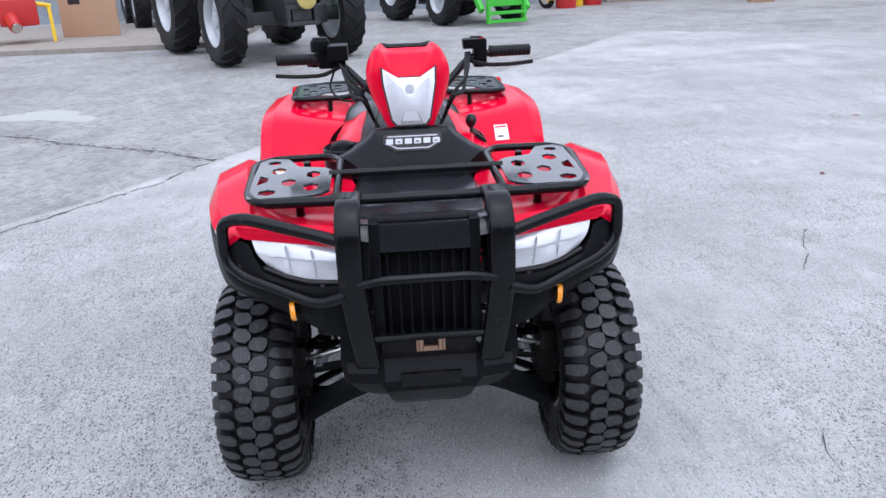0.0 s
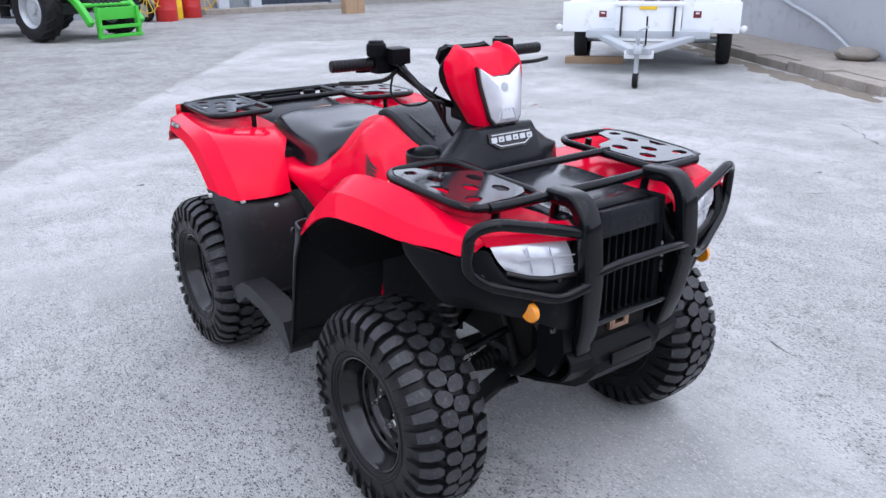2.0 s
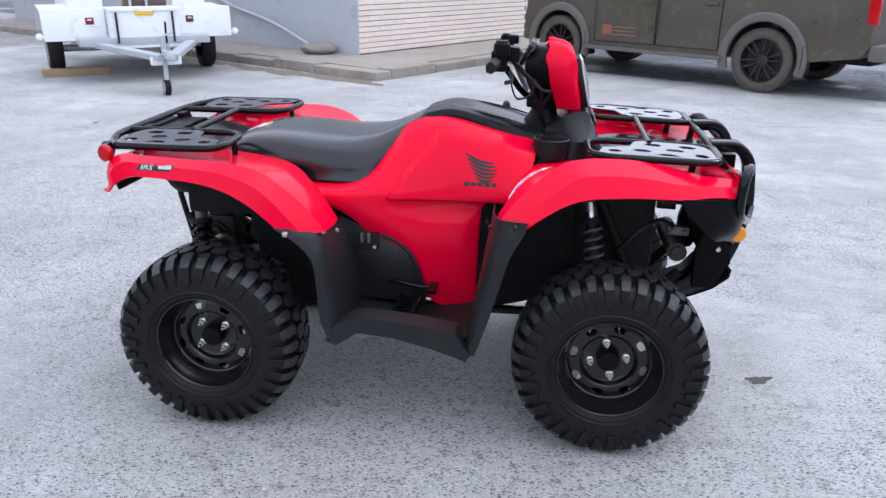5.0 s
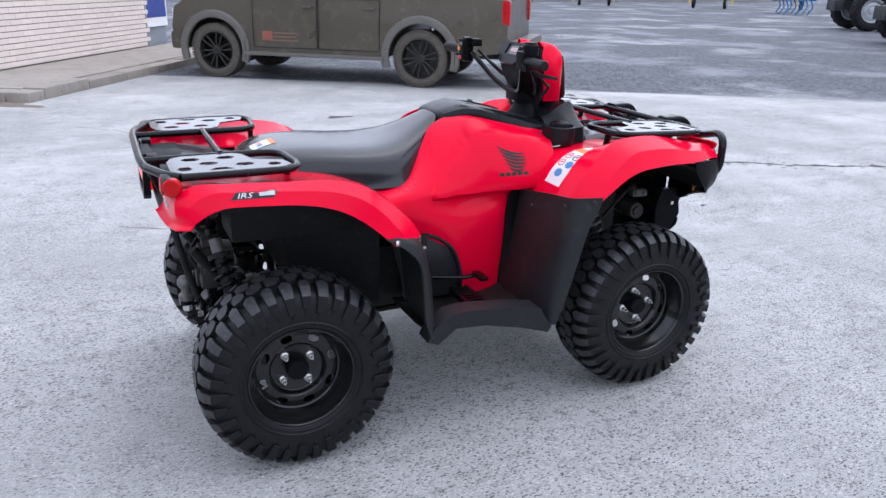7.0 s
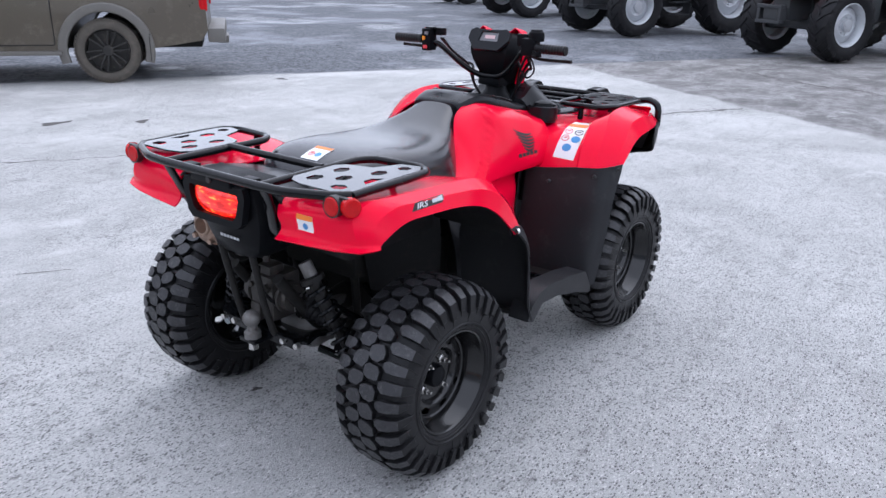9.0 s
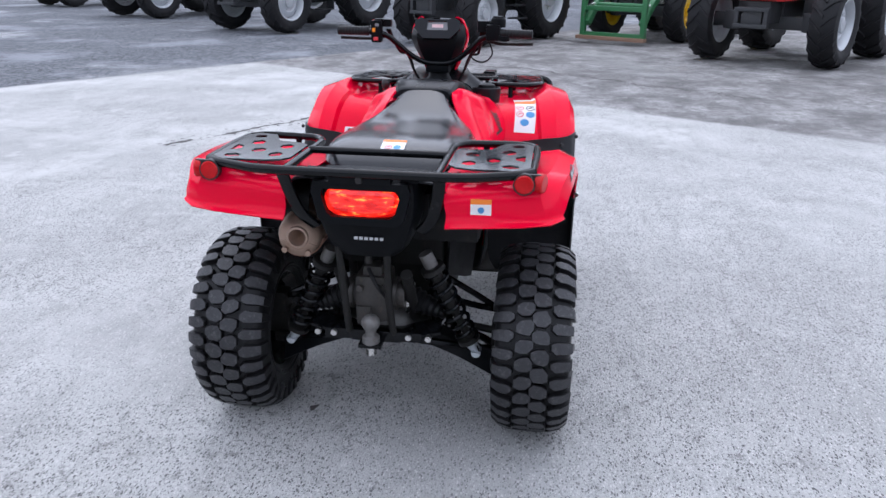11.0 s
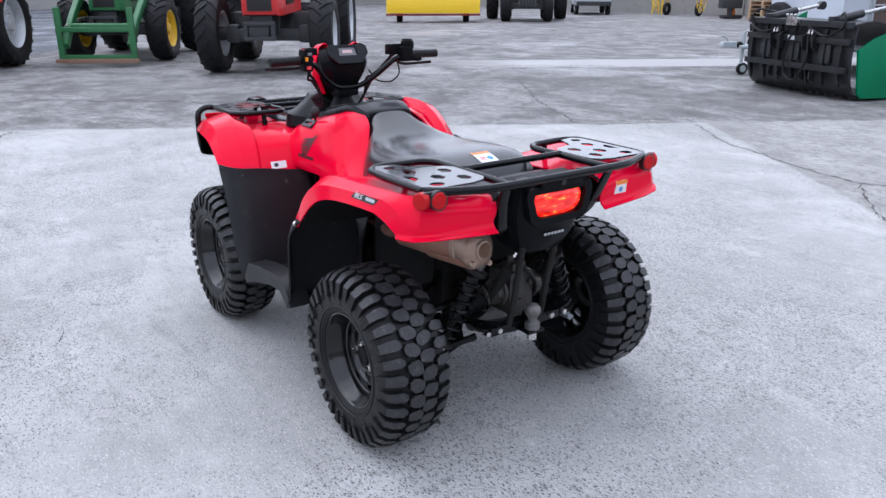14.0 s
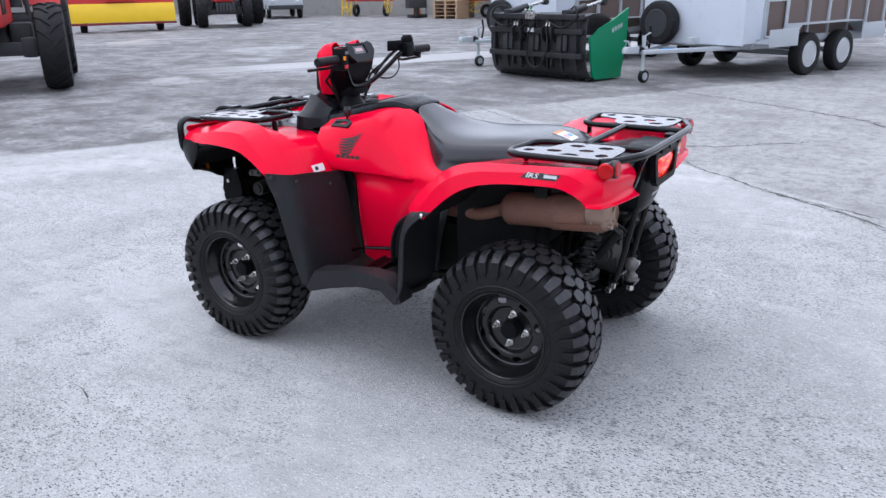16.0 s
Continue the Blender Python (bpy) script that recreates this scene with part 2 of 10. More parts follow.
RED = mat("red_plastic", (0.80, 0.0010, 0.031), 0.14, vary=0.06, scale=3, fine=300, bump=0.015, coat=0.17, rough_vary=0.03, spec=0.06)
BLACK = mat("black_plastic", (0.0048, 0.0053, 0.0066), 0.36, vary=0.3, scale=9, fine=900, bump=0.12, dirt=(0.022, 0.022, 0.023), dirt_amount=0.08, dist=0.001, spec=0.09)
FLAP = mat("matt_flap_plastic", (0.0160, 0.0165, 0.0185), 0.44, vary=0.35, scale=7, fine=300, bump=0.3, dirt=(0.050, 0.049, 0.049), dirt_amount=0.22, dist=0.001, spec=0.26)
COWL = mat("charcoal_plastic", (0.010, 0.011, 0.0135), 0.28, vary=0.25, scale=8, fine=900, bump=0.06, dist=0.001, spec=0.16, coat=0.05, rough_vary=0.04)
VINYL = mat("seat_vinyl", (0.0075, 0.0085, 0.0115), 0.26, vary=0.2, scale=7, fine=500, bump=0.12, dist=0.001, spec=0.30, coat=0.45, rough_vary=0.02)
VINYL.node_tree.nodes["Principled BSDF"].inputs["Coat IOR"].default_value = 1.6
VINYL.node_tree.nodes["Principled BSDF"].inputs["Coat Roughness"].default_value = 0.16
VINYL.node_tree.nodes["Principled BSDF"].inputs["Sheen Weight"].default_value = 0.04
VINYL.node_tree.nodes["Principled BSDF"].inputs["Sheen Roughness"].default_value = 0.25
TUBE = mat("black_enamel", (0.0035, 0.004, 0.005), 0.15, vary=0.3, scale=14, fine=260, bump=0.05, dirt=(0.07, 0.067, 0.064), dirt_amount=0.06, coat=0.20, spec=0.14)
PLATE = mat("rack_plate", (0.020, 0.022, 0.027), 0.12, vary=0.25, scale=10, fine=400, bump=0.03, coat=0.6, spec=0.45, rough_vary=0.05)
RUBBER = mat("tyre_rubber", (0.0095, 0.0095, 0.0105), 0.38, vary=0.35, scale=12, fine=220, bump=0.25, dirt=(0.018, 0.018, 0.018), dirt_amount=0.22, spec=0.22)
# paler than RUBBER: scuffed tops, plus gap shade put into the colour
SCUFFED_LIT = mat("scuffed_lit_tread_rubber", (0.025, 0.025, 0.028), 0.42, vary=0.7, scale=30, fine=140, bump=0.7, dirt=(0.13, 0.128, 0.125), dirt_amount=0.28, spec=0.45)
STEEL = mat("black_steel_rim", (0.005, 0.005, 0.0055), 0.20, vary=0.3, scale=14, fine=160, bump=0.04, coat=0.35, spec=0.35)
INNER = mat("dark_inner_plastic", (0.009, 0.009, 0.0098), 0.6, vary=0.4, scale=12, fine=200, bump=0.2, dirt=(0.035, 0.031, 0.027), dirt_amount=0.25, spec=0.20)
CHROME = mat("bare_metal", (0.62, 0.61, 0.59), 0.28, metal=1.0, vary=0.15, scale=30, fine=300, bump=0.08)
OILY = mat("oily_cast_metal", (0.050, 0.046, 0.043), 0.45, metal=0.3, vary=0.5, scale=16, fine=160, bump=0.4, dirt=(0.13, 0.105, 0.08), dirt_amount=0.25)
ALLOY = mat("cast_alloy", (0.17, 0.165, 0.16), 0.55, metal=0.6, vary=0.35, scale=18, fine=220, bump=0.4, dirt=(0.10, 0.075, 0.05), dirt_amount=0.3)
DARKMETAL = mat("dark_chassis", (0.017, 0.0165, 0.016), 0.5, vary=0.4, scale=14, fine=160, bump=0.3, dirt=(0.055, 0.046, 0.037), dirt_amount=0.22, spec=0.15)
RUST = mat("rusty_exhaust", (0.30, 0.150, 0.105), 0.60, metal=0.0, vary=0.40, scale=14, fine=150, bump=0.4, dirt=(0.12, 0.085, 0.07), dirt_amount=0.3)
MUFFLER = mat("heat_tinted_steel", (0.36, 0.255, 0.195), 0.42, metal=0.5, vary=0.25, scale=14, fine=150, bump=0.15, dirt=(0.24, 0.16, 0.11), dirt_amount=0.2)
AMBER = mat("amber_lens", (0.85, 0.30, 0.01), 0.18, vary=0.1, scale=60, fine=400, bump=0.1, coat=0.6)
REDLENS = mat("red_lens", (0.46, 0.003, 0.006), 0.12, vary=0.5, scale=60, fine=300, bump=0.1, coat=0.15, spec=0.2)
WHITEPAPER = mat("label_white", (0.78, 0.79, 0.80), 0.4, vary=0.05, scale=20, fine=200, bump=0.02)
ORANGE = mat("label_orange", (0.85, 0.22, 0.02), 0.4, vary=0.05, bump=0.02)
BLUEINK = mat("label_blue", (0.06, 0.26, 0.55), 0.4, vary=0.05, bump=0.02)
REDINK = mat("label_red", (0.65, 0.05, 0.06), 0.4, vary=0.05, bump=0.02)
INK = mat("label_black", (0.012, 0.010, 0.011), 0.4, vary=0.1, bump=0.02)
SILVER = mat("silver_print", (0.55, 0.56, 0.58), 0.35, metal=0.5, vary=0.1, bump=0.02)
SCREEN = mat("grey_display", (0.18, 0.18, 0.19), 0.15, vary=0.1, bump=0.0)
BRASS = mat("fairlead_brass", (0.42, 0.27, 0.19), 0.35, metal=0.8, vary=0.3, scale=25, bump=0.2)


def lens_mat():
    return mat("headlight_reflector", (0.74, 0.75, 0.79), 0.22, metal=0.45, vary=0.16, scale=18, fine=38, bump=0.16, coat=1.0, dist=0.006)


LENS = lens_mat()


def glow_mat():
    m = bpy.data.materials.new("lit_tail_lamp")
    m.use_nodes = True
    N, L = m.node_tree.nodes, m.node_tree.links
    b = N["Principled BSDF"]
    b.inputs["Base Color"].default_value = (0.35, 0.004, 0.003, 1)
    b.inputs["Roughness"].default_value = 0.15
    b.inputs["Coat Weight"].default_value = 0.3
    tc, no, mp = N.new("ShaderNodeTexCoord"), N.new("ShaderNodeTexNoise"), N.new("ShaderNodeMapping")
    mp.inputs["Scale"].default_value = (1, 0.45, 1.5)
    no.inputs["Scale"].default_value, no.inputs["Detail"].default_value = 42, 3
    L.new(tc.outputs["Object"], mp.inputs["Vector"])
    L.new(mp.outputs[0], no.inputs["Vector"])
    cr = N.new("ShaderNodeValToRGB")
    cr.color_ramp.elements[0].color, cr.color_ramp.elements[0].position = (0.30, 0.002, 0.001, 1), 0.42
    cr.color_ramp.elements[1].color, cr.color_ramp.elements[1].position = (1.0, 0.50, 0.06, 1), 0.74
    el = cr.color_ramp.elements.new(0.58)
    el.color = (1.0, 0.022, 0.010, 1)
    L.new(no.outputs[0], cr.inputs[0])
    L.new(cr.outputs[0], b.inputs["Emission Color"])
    b.inputs["Emission Strength"].default_value = 0.85
    return m


GLOW = glow_mat()

# ---- yard materials ----
def ground_mat():
    """Pale worn concrete, older dark concrete past two straight edges, and wet gravel past a third."""
    m = bpy.data.materials.new("yard_ground")
    m.use_nodes = True
    N, L = m.node_tree.nodes, m.node_tree.links
    b = N["Principled BSDF"]
    tc = N.new("ShaderNodeTexCoord")
    P = tc.outputs["Object"]

    def noise_tex(scale, detail=4, rough=0.55, vec=None):
        n = N.new("ShaderNodeTexNoise")
        n.inputs["Scale"].default_value, n.inputs["Detail"].default_value, n.inputs["Roughness"].default_value = scale, detail, rough
        L.new(vec or P, n.inputs["Vector"])
        return n.outputs[0]

    def ramp(v, a, c, lo=0.0, hi=1.0):
        r = N.new("ShaderNodeMapRange")
        r.interpolation_type = "SMOOTHSTEP"
        for k, x in (("From Min", a), ("From Max", c), ("To Min", lo), ("To Max", hi)):
            r.inputs[k].default_value = x
        L.new(v, r.inputs["Value"])
        return r.outputs[0]

    def math_node(op, a, c):
        n = N.new("ShaderNodeMath")
        n.operation = op
        for i, x in enumerate((a, c)):
            if isinstance(x, (int, float)):
                n.inputs[i].default_value = x
            else:
                L.new(x, n.inputs[i])
        return n.outputs[0]

    def mix(f, a, c, kind="MIX"):
        n = N.new("ShaderNodeMix")
        n.data_type, n.blend_type = "RGBA", kind
        for k, x in (("Factor", f), ("A", a), ("B", c)):
            if isinstance(x, (int, float)):
                n.inputs[k].default_value = x
            elif isinstance(x, tuple):
                n.inputs[k].default_value = (*x, 1)
            else:
                L.new(x, n.inputs[k])
        return n.outputs["Result"]

    def side(px, py, nx, ny, wob=0.10):
        """Signed distance to an edge through (px, py) with the normal (nx, ny), made a little ragged."""
        d = N.new("ShaderNodeVectorMath")
        d.operation = "DOT_PRODUCT"
        d.inputs[1].default_value = (nx, ny, 0)
        L.new(P, d.inputs[0])
        w = math_node("MULTIPLY", math_node("SUBTRACT", noise_tex(2.2, 6, 0.65), 0.5), wob * 4)
        return math_node("ADD", math_node("SUBTRACT", d.outputs["Value"], px * nx + py * ny), w)

    d1 = side(8.4, 3.7, 0.857, -0.515)
    d2 = side(-3.5, -1.43, -0.568, -0.823, 0.04)
    dg = side(6.3, 5.58, 0.534, 0.846, 0.05)
    far = side(11.4, -3.5, 0.857, -0.515, 0.05)
    m1, m2, mg = ramp(d1, -0.06, 0.10), ramp(d2, -0.03, 0.05), ramp(dg, -0.08, 0.10)
    band = math_node("MULTIPLY", math_node("MULTIPLY", ramp(far, -0.22, -0.08), ramp(far, 1.40, 1.22)), ramp(side(10.9, -6.5, -0.515, -0.857, 0.10), 0.3, 3.0))
    m2 = math_node("MAXIMUM", m2, ramp(side(-11.8, 6.5, -0.857, 0.515, 0.12), -0.05, 0.10))
    # chips of the aggregate: long dark and pale grains at three angles that the worn surface lays bare
    def cells(scale, stretch, turn):
        mp = N.new("ShaderNodeMapping")
        mp.inputs["Scale"].default_value = (1, stretch, 1)
        mp.inputs["Rotation"].default_value[2] = turn
        L.new(P, mp.inputs["Vector"])
        v = N.new("ShaderNodeTexVoronoi")
        v.inputs["Scale"].default_value = scale
        L.new(mp.outputs[0], v.inputs["Vector"])
        c = N.new("ShaderNodeSeparateColor")
        L.new(v.outputs["Color"], c.inputs[0])
        return v.outputs["Distance"], c.outputs

    fray = math_node("MULTIPLY", math_node("SUBTRACT", noise_tex(260, 2, 0.7), 0.5), 0.35)
    worn = ramp(noise_tex(0.42, 6, 0.62), 0.34, 0.58)
    patch = noise_tex(0.9, 7, 0.62)
    grain = ramp(noise_tex(190, 3, 0.75), 0.36, 0.64)
    dark_dot, pale_dot, da = None, None, None
    for scale, stretch, turn, part_dark in ((58, 2.1, 0.4, 0.26), (64, 2.0, 1.5, 0.24), (84, 1.8, 2.5, 0.26), (120, 1.3, 0.9, 0.20)):
        d, c = cells(scale, stretch, turn)
        d = math_node("ADD", d, fray)
        body = ramp(d, 0.44, 0.32)
        k = math_node("MULTIPLY", ramp(math_node("ADD", c[0], math_node("MULTIPLY", worn, 0.12)), 1.10 - part_dark, 1.12 - part_dark), body)
        k = math_node("MULTIPLY", k, ramp(c[2], 0, 1, 0.45, 1.0))
        q = math_node("MULTIPLY", ramp(c[1], 0.86, 0.90), body)
        da = da or d
        dark_dot = k if dark_dot is None else math_node("MAXIMUM", dark_dot, k)
        pale_dot = q if pale_dot is None else math_node("MAXIMUM", pale_dot, q)
    # pale slab
    pale = mix(ramp(patch, 0.36, 0.64), (0.43, 0.43, 0.42), (0.655, 0.655, 0.64))
    pale = mix(math_node("MULTIPLY", grain, ramp(worn, 0, 1, 0.15, 0.45)), pale, (0.56, 0.56, 0.545))
    pale = mix(math_node("MULTIPLY", math_node("SUBTRACT", 1.0, grain), ramp(worn, 0, 1, 0.12, 0.36)), pale, (0.29, 0.29, 0.284))
    pale = mix(math_node("MULTIPLY", ramp(noise_tex(0.23, 6, 0.6), 0.50, 0.68), 0.22), pale, (0.30, 0.295, 0.295))
    pale = mix(math_node("MULTIPLY", ramp(noise_tex(1.7, 8, 0.7), 0.56, 0.70), 0.42), pale, (0.28, 0.27, 0.265))
    # trowel marks, pock marks and dirty patches
    tm = N.new("ShaderNodeMapping")
    tm.inputs["Rotation"].default_value[2] = 0.56
    tm.inputs["Scale"].default_value = (0.9, 7.0, 1)
    L.new(P, tm.inputs["Vector"])
    pale = mix(math_node("MULTIPLY", ramp(noise_tex(1.6, 7, 0.7, tm.outputs[0]), 0.52, 0.66), 0.34), pale, (0.30, 0.297, 0.285))
    pock = math_node("MULTIPLY", ramp(noise_tex(17, 6, 0.72), 0.56, 0.63), ramp(noise_tex(0.75, 4, 0.6), 0.46, 0.58))
    pale = mix(math_node("MULTIPLY", pock, 0.65), pale, (0.20, 0.195, 0.19))
    pale = mix(math_node("MULTIPLY", ramp(noise_tex(4.2, 8, 0.74), 0.53, 0.66), 0.40), pale, (0.30, 0.295, 0.285))
    pale = mix(math_node("MULTIPLY", ramp(noise_tex(2.6, 8, 0.72), 0.55, 0.66), 0.42), pale, (0.70, 0.70, 0.685))
    # scattered scabs: small dark spalled spots in groups
    scab = math_node("MULTIPLY", ramp(noise_tex(6.5, 9, 0.80), 0.60, 0.66), ramp(noise_tex(0.55, 3, 0.5), 0.50, 0.60))
    pale = mix(math_node("MULTIPLY", scab, 0.70), pale, (0.17, 0.165, 0.16))
    speck = math_node("MULTIPLY", ramp(noise_tex(75, 6, 0.85), 0.53, 0.63), ramp(worn, 0, 1, 0.22, 0.70))
    pale = mix(speck, pale, (0.16, 0.157, 0.155))
    pale = mix(math_node("MULTIPLY", pale_dot, 0.65), pale, (0.72, 0.705, 0.69))
    pale = mix(math_node("MULTIPLY", dark_dot, ramp(worn, 0, 1, 0.22, 0.85)), pale, (0.060, 0.058, 0.060))
    # old slab, streaky and darker
    mp = N.new("ShaderNodeMapping")
    mp.inputs["Rotation"].default_value[2] = 1.03
    mp.inputs["Scale"].default_value = (1.0, 1.45, 1)
    L.new(P, mp.inputs["Vector"])
    streak = noise_tex(1.3, 8, 0.68, mp.outputs[0])
    old = mix(ramp(streak, 0.34, 0.66), (0.135, 0.131, 0.130), (0.40, 0.392, 0.387))
    old = mix(math_node("MULTIPLY", ramp(noise_tex(0.35, 6, 0.65), 0.47, 0.64), 0.58), old, (0.115, 0.11, 0.107))
    old = mix(math_node("MULTIPLY", dark_dot, 0.45), old, (0.08, 0.075, 0.075))
    old = mix(math_node("MULTIPLY", ramp(noise_tex(0.7, 5), 0.56, 0.66), 0.5), old, (0.42, 0.41, 0.41))
    west = mix(ramp(streak, 0.25, 0.75), (0.36, 0.354, 0.342), (0.52, 0.512, 0.495))
    west = mix(math_node("MULTIPLY", ramp(noise_tex(0.5, 7, 0.68), 0.48, 0.64), 0.5), west, (0.24, 0.23, 0.22))
    west = mix(math_node("MULTIPLY", dark_dot, 0.4), west, (0.10, 0.10, 0.095))
    # scuffed, pitted surface of the older slabs
    pit = ramp(noise_tex(9.0, 9, 0.80), 0.48, 0.58)
    old = mix(math_node("MULTIPLY", pit, 0.60), old, (0.12, 0.115, 0.11))
    west = mix(math_node("MULTIPLY", pit, 0.48), west, (0.17, 0.165, 0.16))
    moss = ramp(noise_tex(1.1, 9, 0.78), 0.52, 0.66)
    west = mix(math_node("MULTIPLY", moss, 0.50), west, (0.185, 0.185, 0.165))
    rub = ramp(noise_tex(30, 7, 0.85), 0.50, 0.60)
    west = mix(math_node("MULTIPLY", rub, 0.42), west, (0.15, 0.147, 0.142))
    old = mix(math_node("MULTIPLY", rub, 0.50), old, (0.10, 0.097, 0.095))
    chalk = ramp(noise_tex(3.1, 8, 0.7), 0.58, 0.68)
    old = mix(math_node("MULTIPLY", chalk, 0.55), old, (0.50, 0.49, 0.48))
    west = mix(math_node("MULTIPLY", chalk, 0.30), west, (0.48, 0.47, 0.46))
    # wet gravel
    gv = N.new("ShaderNodeTexVoronoi")
    gv.inputs["Scale"].default_value = 24
    L.new(P, gv.inputs["Vector"])
    gs = N.new("ShaderNodeSeparateColor")
    L.new(gv.outputs["Color"], gs.inputs[0])
    gravel = mix(ramp(gs.outputs[0], 0.1, 0.9), (0.060, 0.066, 0.078), (0.165, 0.175, 0.195))
    gravel = mix(math_node("MULTIPLY", ramp(noise_tex(0.42, 6, 0.65), 0.48, 0.66), 0.75), gravel, (0.30, 0.315, 0.345))
    col = mix(m2, pale, west)
    old = mix(math_node("MULTIPLY", band, 0.85), old, (0.50, 0.495, 0.49))
    col = mix(m1, col, old)
    col = mix(mg, col, gravel)
    col = mix(1.0, col, (0.90, 0.90, 0.90), "MULTIPLY")
    L.new(col, b.inputs["Base Color"])
    wet = ramp(noise_tex(0.30, 5, 0.6), 0.54, 0.64)
    rough = math_node("SUBTRACT", 0.84, math_node("MULTIPLY", math_node("MULTIPLY", wet, math_node("MAXIMUM", m1, mg)), 0.50))
    L.new(rough, b.inputs["Roughness"])
    h = math_node("ADD", math_node("MULTIPLY", grain, 0.35), math_node("MULTIPLY", ramp(da, 0.1, 0.6), 0.4))
    h = math_node("ADD", h, math_node("MULTIPLY", math_node("MULTIPLY", gv.outputs["Distance"], mg), 4.0))
    bp = N.new("ShaderNodeBump")
    bp.inputs["Strength"].default_value, bp.inputs["Distance"].default_value = 0.75, 0.006
    L.new(h, bp.inputs["Height"])
    L.new(bp.outputs[0], b.inputs["Normal"])
    return m


GROUND = ground_mat()
CRACK = mat("dirt_filled_crack", (0.085, 0.080, 0.076), 0.9, vary=0.4, scale=8, fine=60, bump=0.3)
KERB = mat("kerb_concrete", (0.30, 0.270, 0.235), 0.88, vary=0.40, scale=2.2, fine=60, bump=0.6, dirt=(0.17, 0.145, 0.115), dirt_amount=0.40, per_object=0.12, dist=0.005)
RENDERWALL = mat("grey_render", (0.47, 0.49, 0.525), 0.85, vary=0.15, scale=1.2, fine=60, bump=0.3, dirt=(0.26, 0.255, 0.24), dirt_amount=0.3, dist=0.003)
BRICK = mat("painted_brick", (0.80, 0.70, 0.63), 0.75, vary=0.10, scale=3, fine=70, bump=0.35, dirt=(0.58, 0.44, 0.36), dirt_amount=0.25, per_object=0.04, dist=0.003)
MORTAR = mat("mortar", (0.22, 0.20, 0.185), 0.9, vary=0.25, scale=10, fine=80, bump=0.4)
SHED = mat("shed_cladding", (0.27, 0.30, 0.33), 0.7, vary=0.2, scale=1.5, fine=40, bump=0.2, dirt=(0.18, 0.17, 0.155), dirt_amount=0.3)
BLUEDOOR = mat("dark_blue_door", (0.040, 0.055, 0.085), 0.5, vary=0.2, scale=3, fine=50, bump=0.15, dirt=(0.20, 0.20, 0.20), dirt_amount=0.1)
YARDWALL = mat("far_concrete_wall", (0.30, 0.295, 0.28), 0.9, vary=0.25, scale=0.8, fine=20, bump=0.3, dirt=(0.18, 0.17, 0.145), dirt_amount=0.3)
TIMBER = mat("rough_timber", (0.42, 0.29, 0.18), 0.75, vary=0.3, scale=6, fine=60, bump=0.4)
PLY = mat("plywood", (0.44, 0.27, 0.17), 0.6, vary=0.2, scale=2.5, fine=40, bump=0.15)
TRACTYRE = mat("tractor_tyre", (0.012, 0.012, 0.0135), 0.65, vary=0.3, scale=4, fine=40, bump=0.3, dirt=(0.042, 0.040, 0.037), dirt_amount=0.25, spec=0.25)
GREYRIM = mat("silver_rim", (0.50, 0.52, 0.54), 0.42, metal=0.3, vary=0.15, scale=5, fine=60, bump=0.1, dirt=(0.2, 0.18, 0.15), dirt_amount=0.2)
YELLOWPAINT = mat("yellow_paint", (0.80, 0.52, 0.01), 0.4, vary=0.12, scale=4, fine=60, bump=0.05)
GREENPAINT = mat("green_paint", (0.030, 0.155, 0.055), 0.42, vary=0.2, scale=4, fine=60, bump=0.05, dirt=(0.10, 0.09, 0.07), dirt_amount=0.2)
LIME = mat("bright_green_paint", (0.075, 0.50, 0.045), 0.42, vary=0.15, scale=4, fine=60, bump=0.05)
EMERALD = mat("emerald_paint", (0.0, 0.205, 0.085), 0.38, vary=0.12, scale=4, fine=60, bump=0.05)
TRACRED = mat("tractor_red_paint", (0.50, 0.022, 0.022), 0.42, vary=0.15, scale=3, fine=60, bump=0.05, dirt=(0.16, 0.10, 0.07), dirt_amount=0.15)
TRACGREY = mat("tractor_grey_paint", (0.028, 0.030, 0.033), 0.5, vary=0.25, scale=4, fine=60, bump=0.1, dirt=(0.075, 0.065, 0.055), dirt_amount=0.22)
BLUEPAINT = mat("blue_paint", (0.015, 0.17, 0.42), 0.42, vary=0.15, scale=4, fine=60, bump=0.05)
ORANGEPAINT = mat("orange_paint", (0.75, 0.20, 0.01), 0.45, vary=0.12, scale=4, bump=0.05)
GALV = mat("galvanised_steel", (0.46, 0.49, 0.52), 0.42, metal=0.25, vary=0.14, scale=10, fine=60, bump=0.08)
WHITEPAINT = mat("white_paint", (0.84, 0.86, 0.87), 0.42, vary=0.07, scale=3, fine=60, bump=0.05, dirt=(0.45, 0.43, 0.40), dirt_amount=0.15)
PALEPANEL = mat("pale_grey_panel", (0.56, 0.60, 0.66), 0.45, vary=0.08, scale=2, fine=50, bump=0.05, dirt=(0.40, 0.40, 0.40), dirt_amount=0.15)
BROWNPANEL = mat("brown_panel", (0.125, 0.088, 0.075), 0.5, vary=0.2, scale=3, fine=60, bump=0.1)
BRONZE = mat("dusty_bronze_paint", (0.098, 0.083, 0.062), 0.32, metal=0.35, vary=0.16, scale=2.5, fine=80, bump=0.04, dirt=(0.20, 0.17, 0.13), dirt_amount=0.30, coat=0.3)
BUCKETPAINT = mat("worn_black_paint", (0.016, 0.017, 0.019), 0.38, vary=0.4, scale=6, fine=60, bump=0.15, dirt=(0.11, 0.10, 0.09), dirt_amount=0.22, spec=0.5)
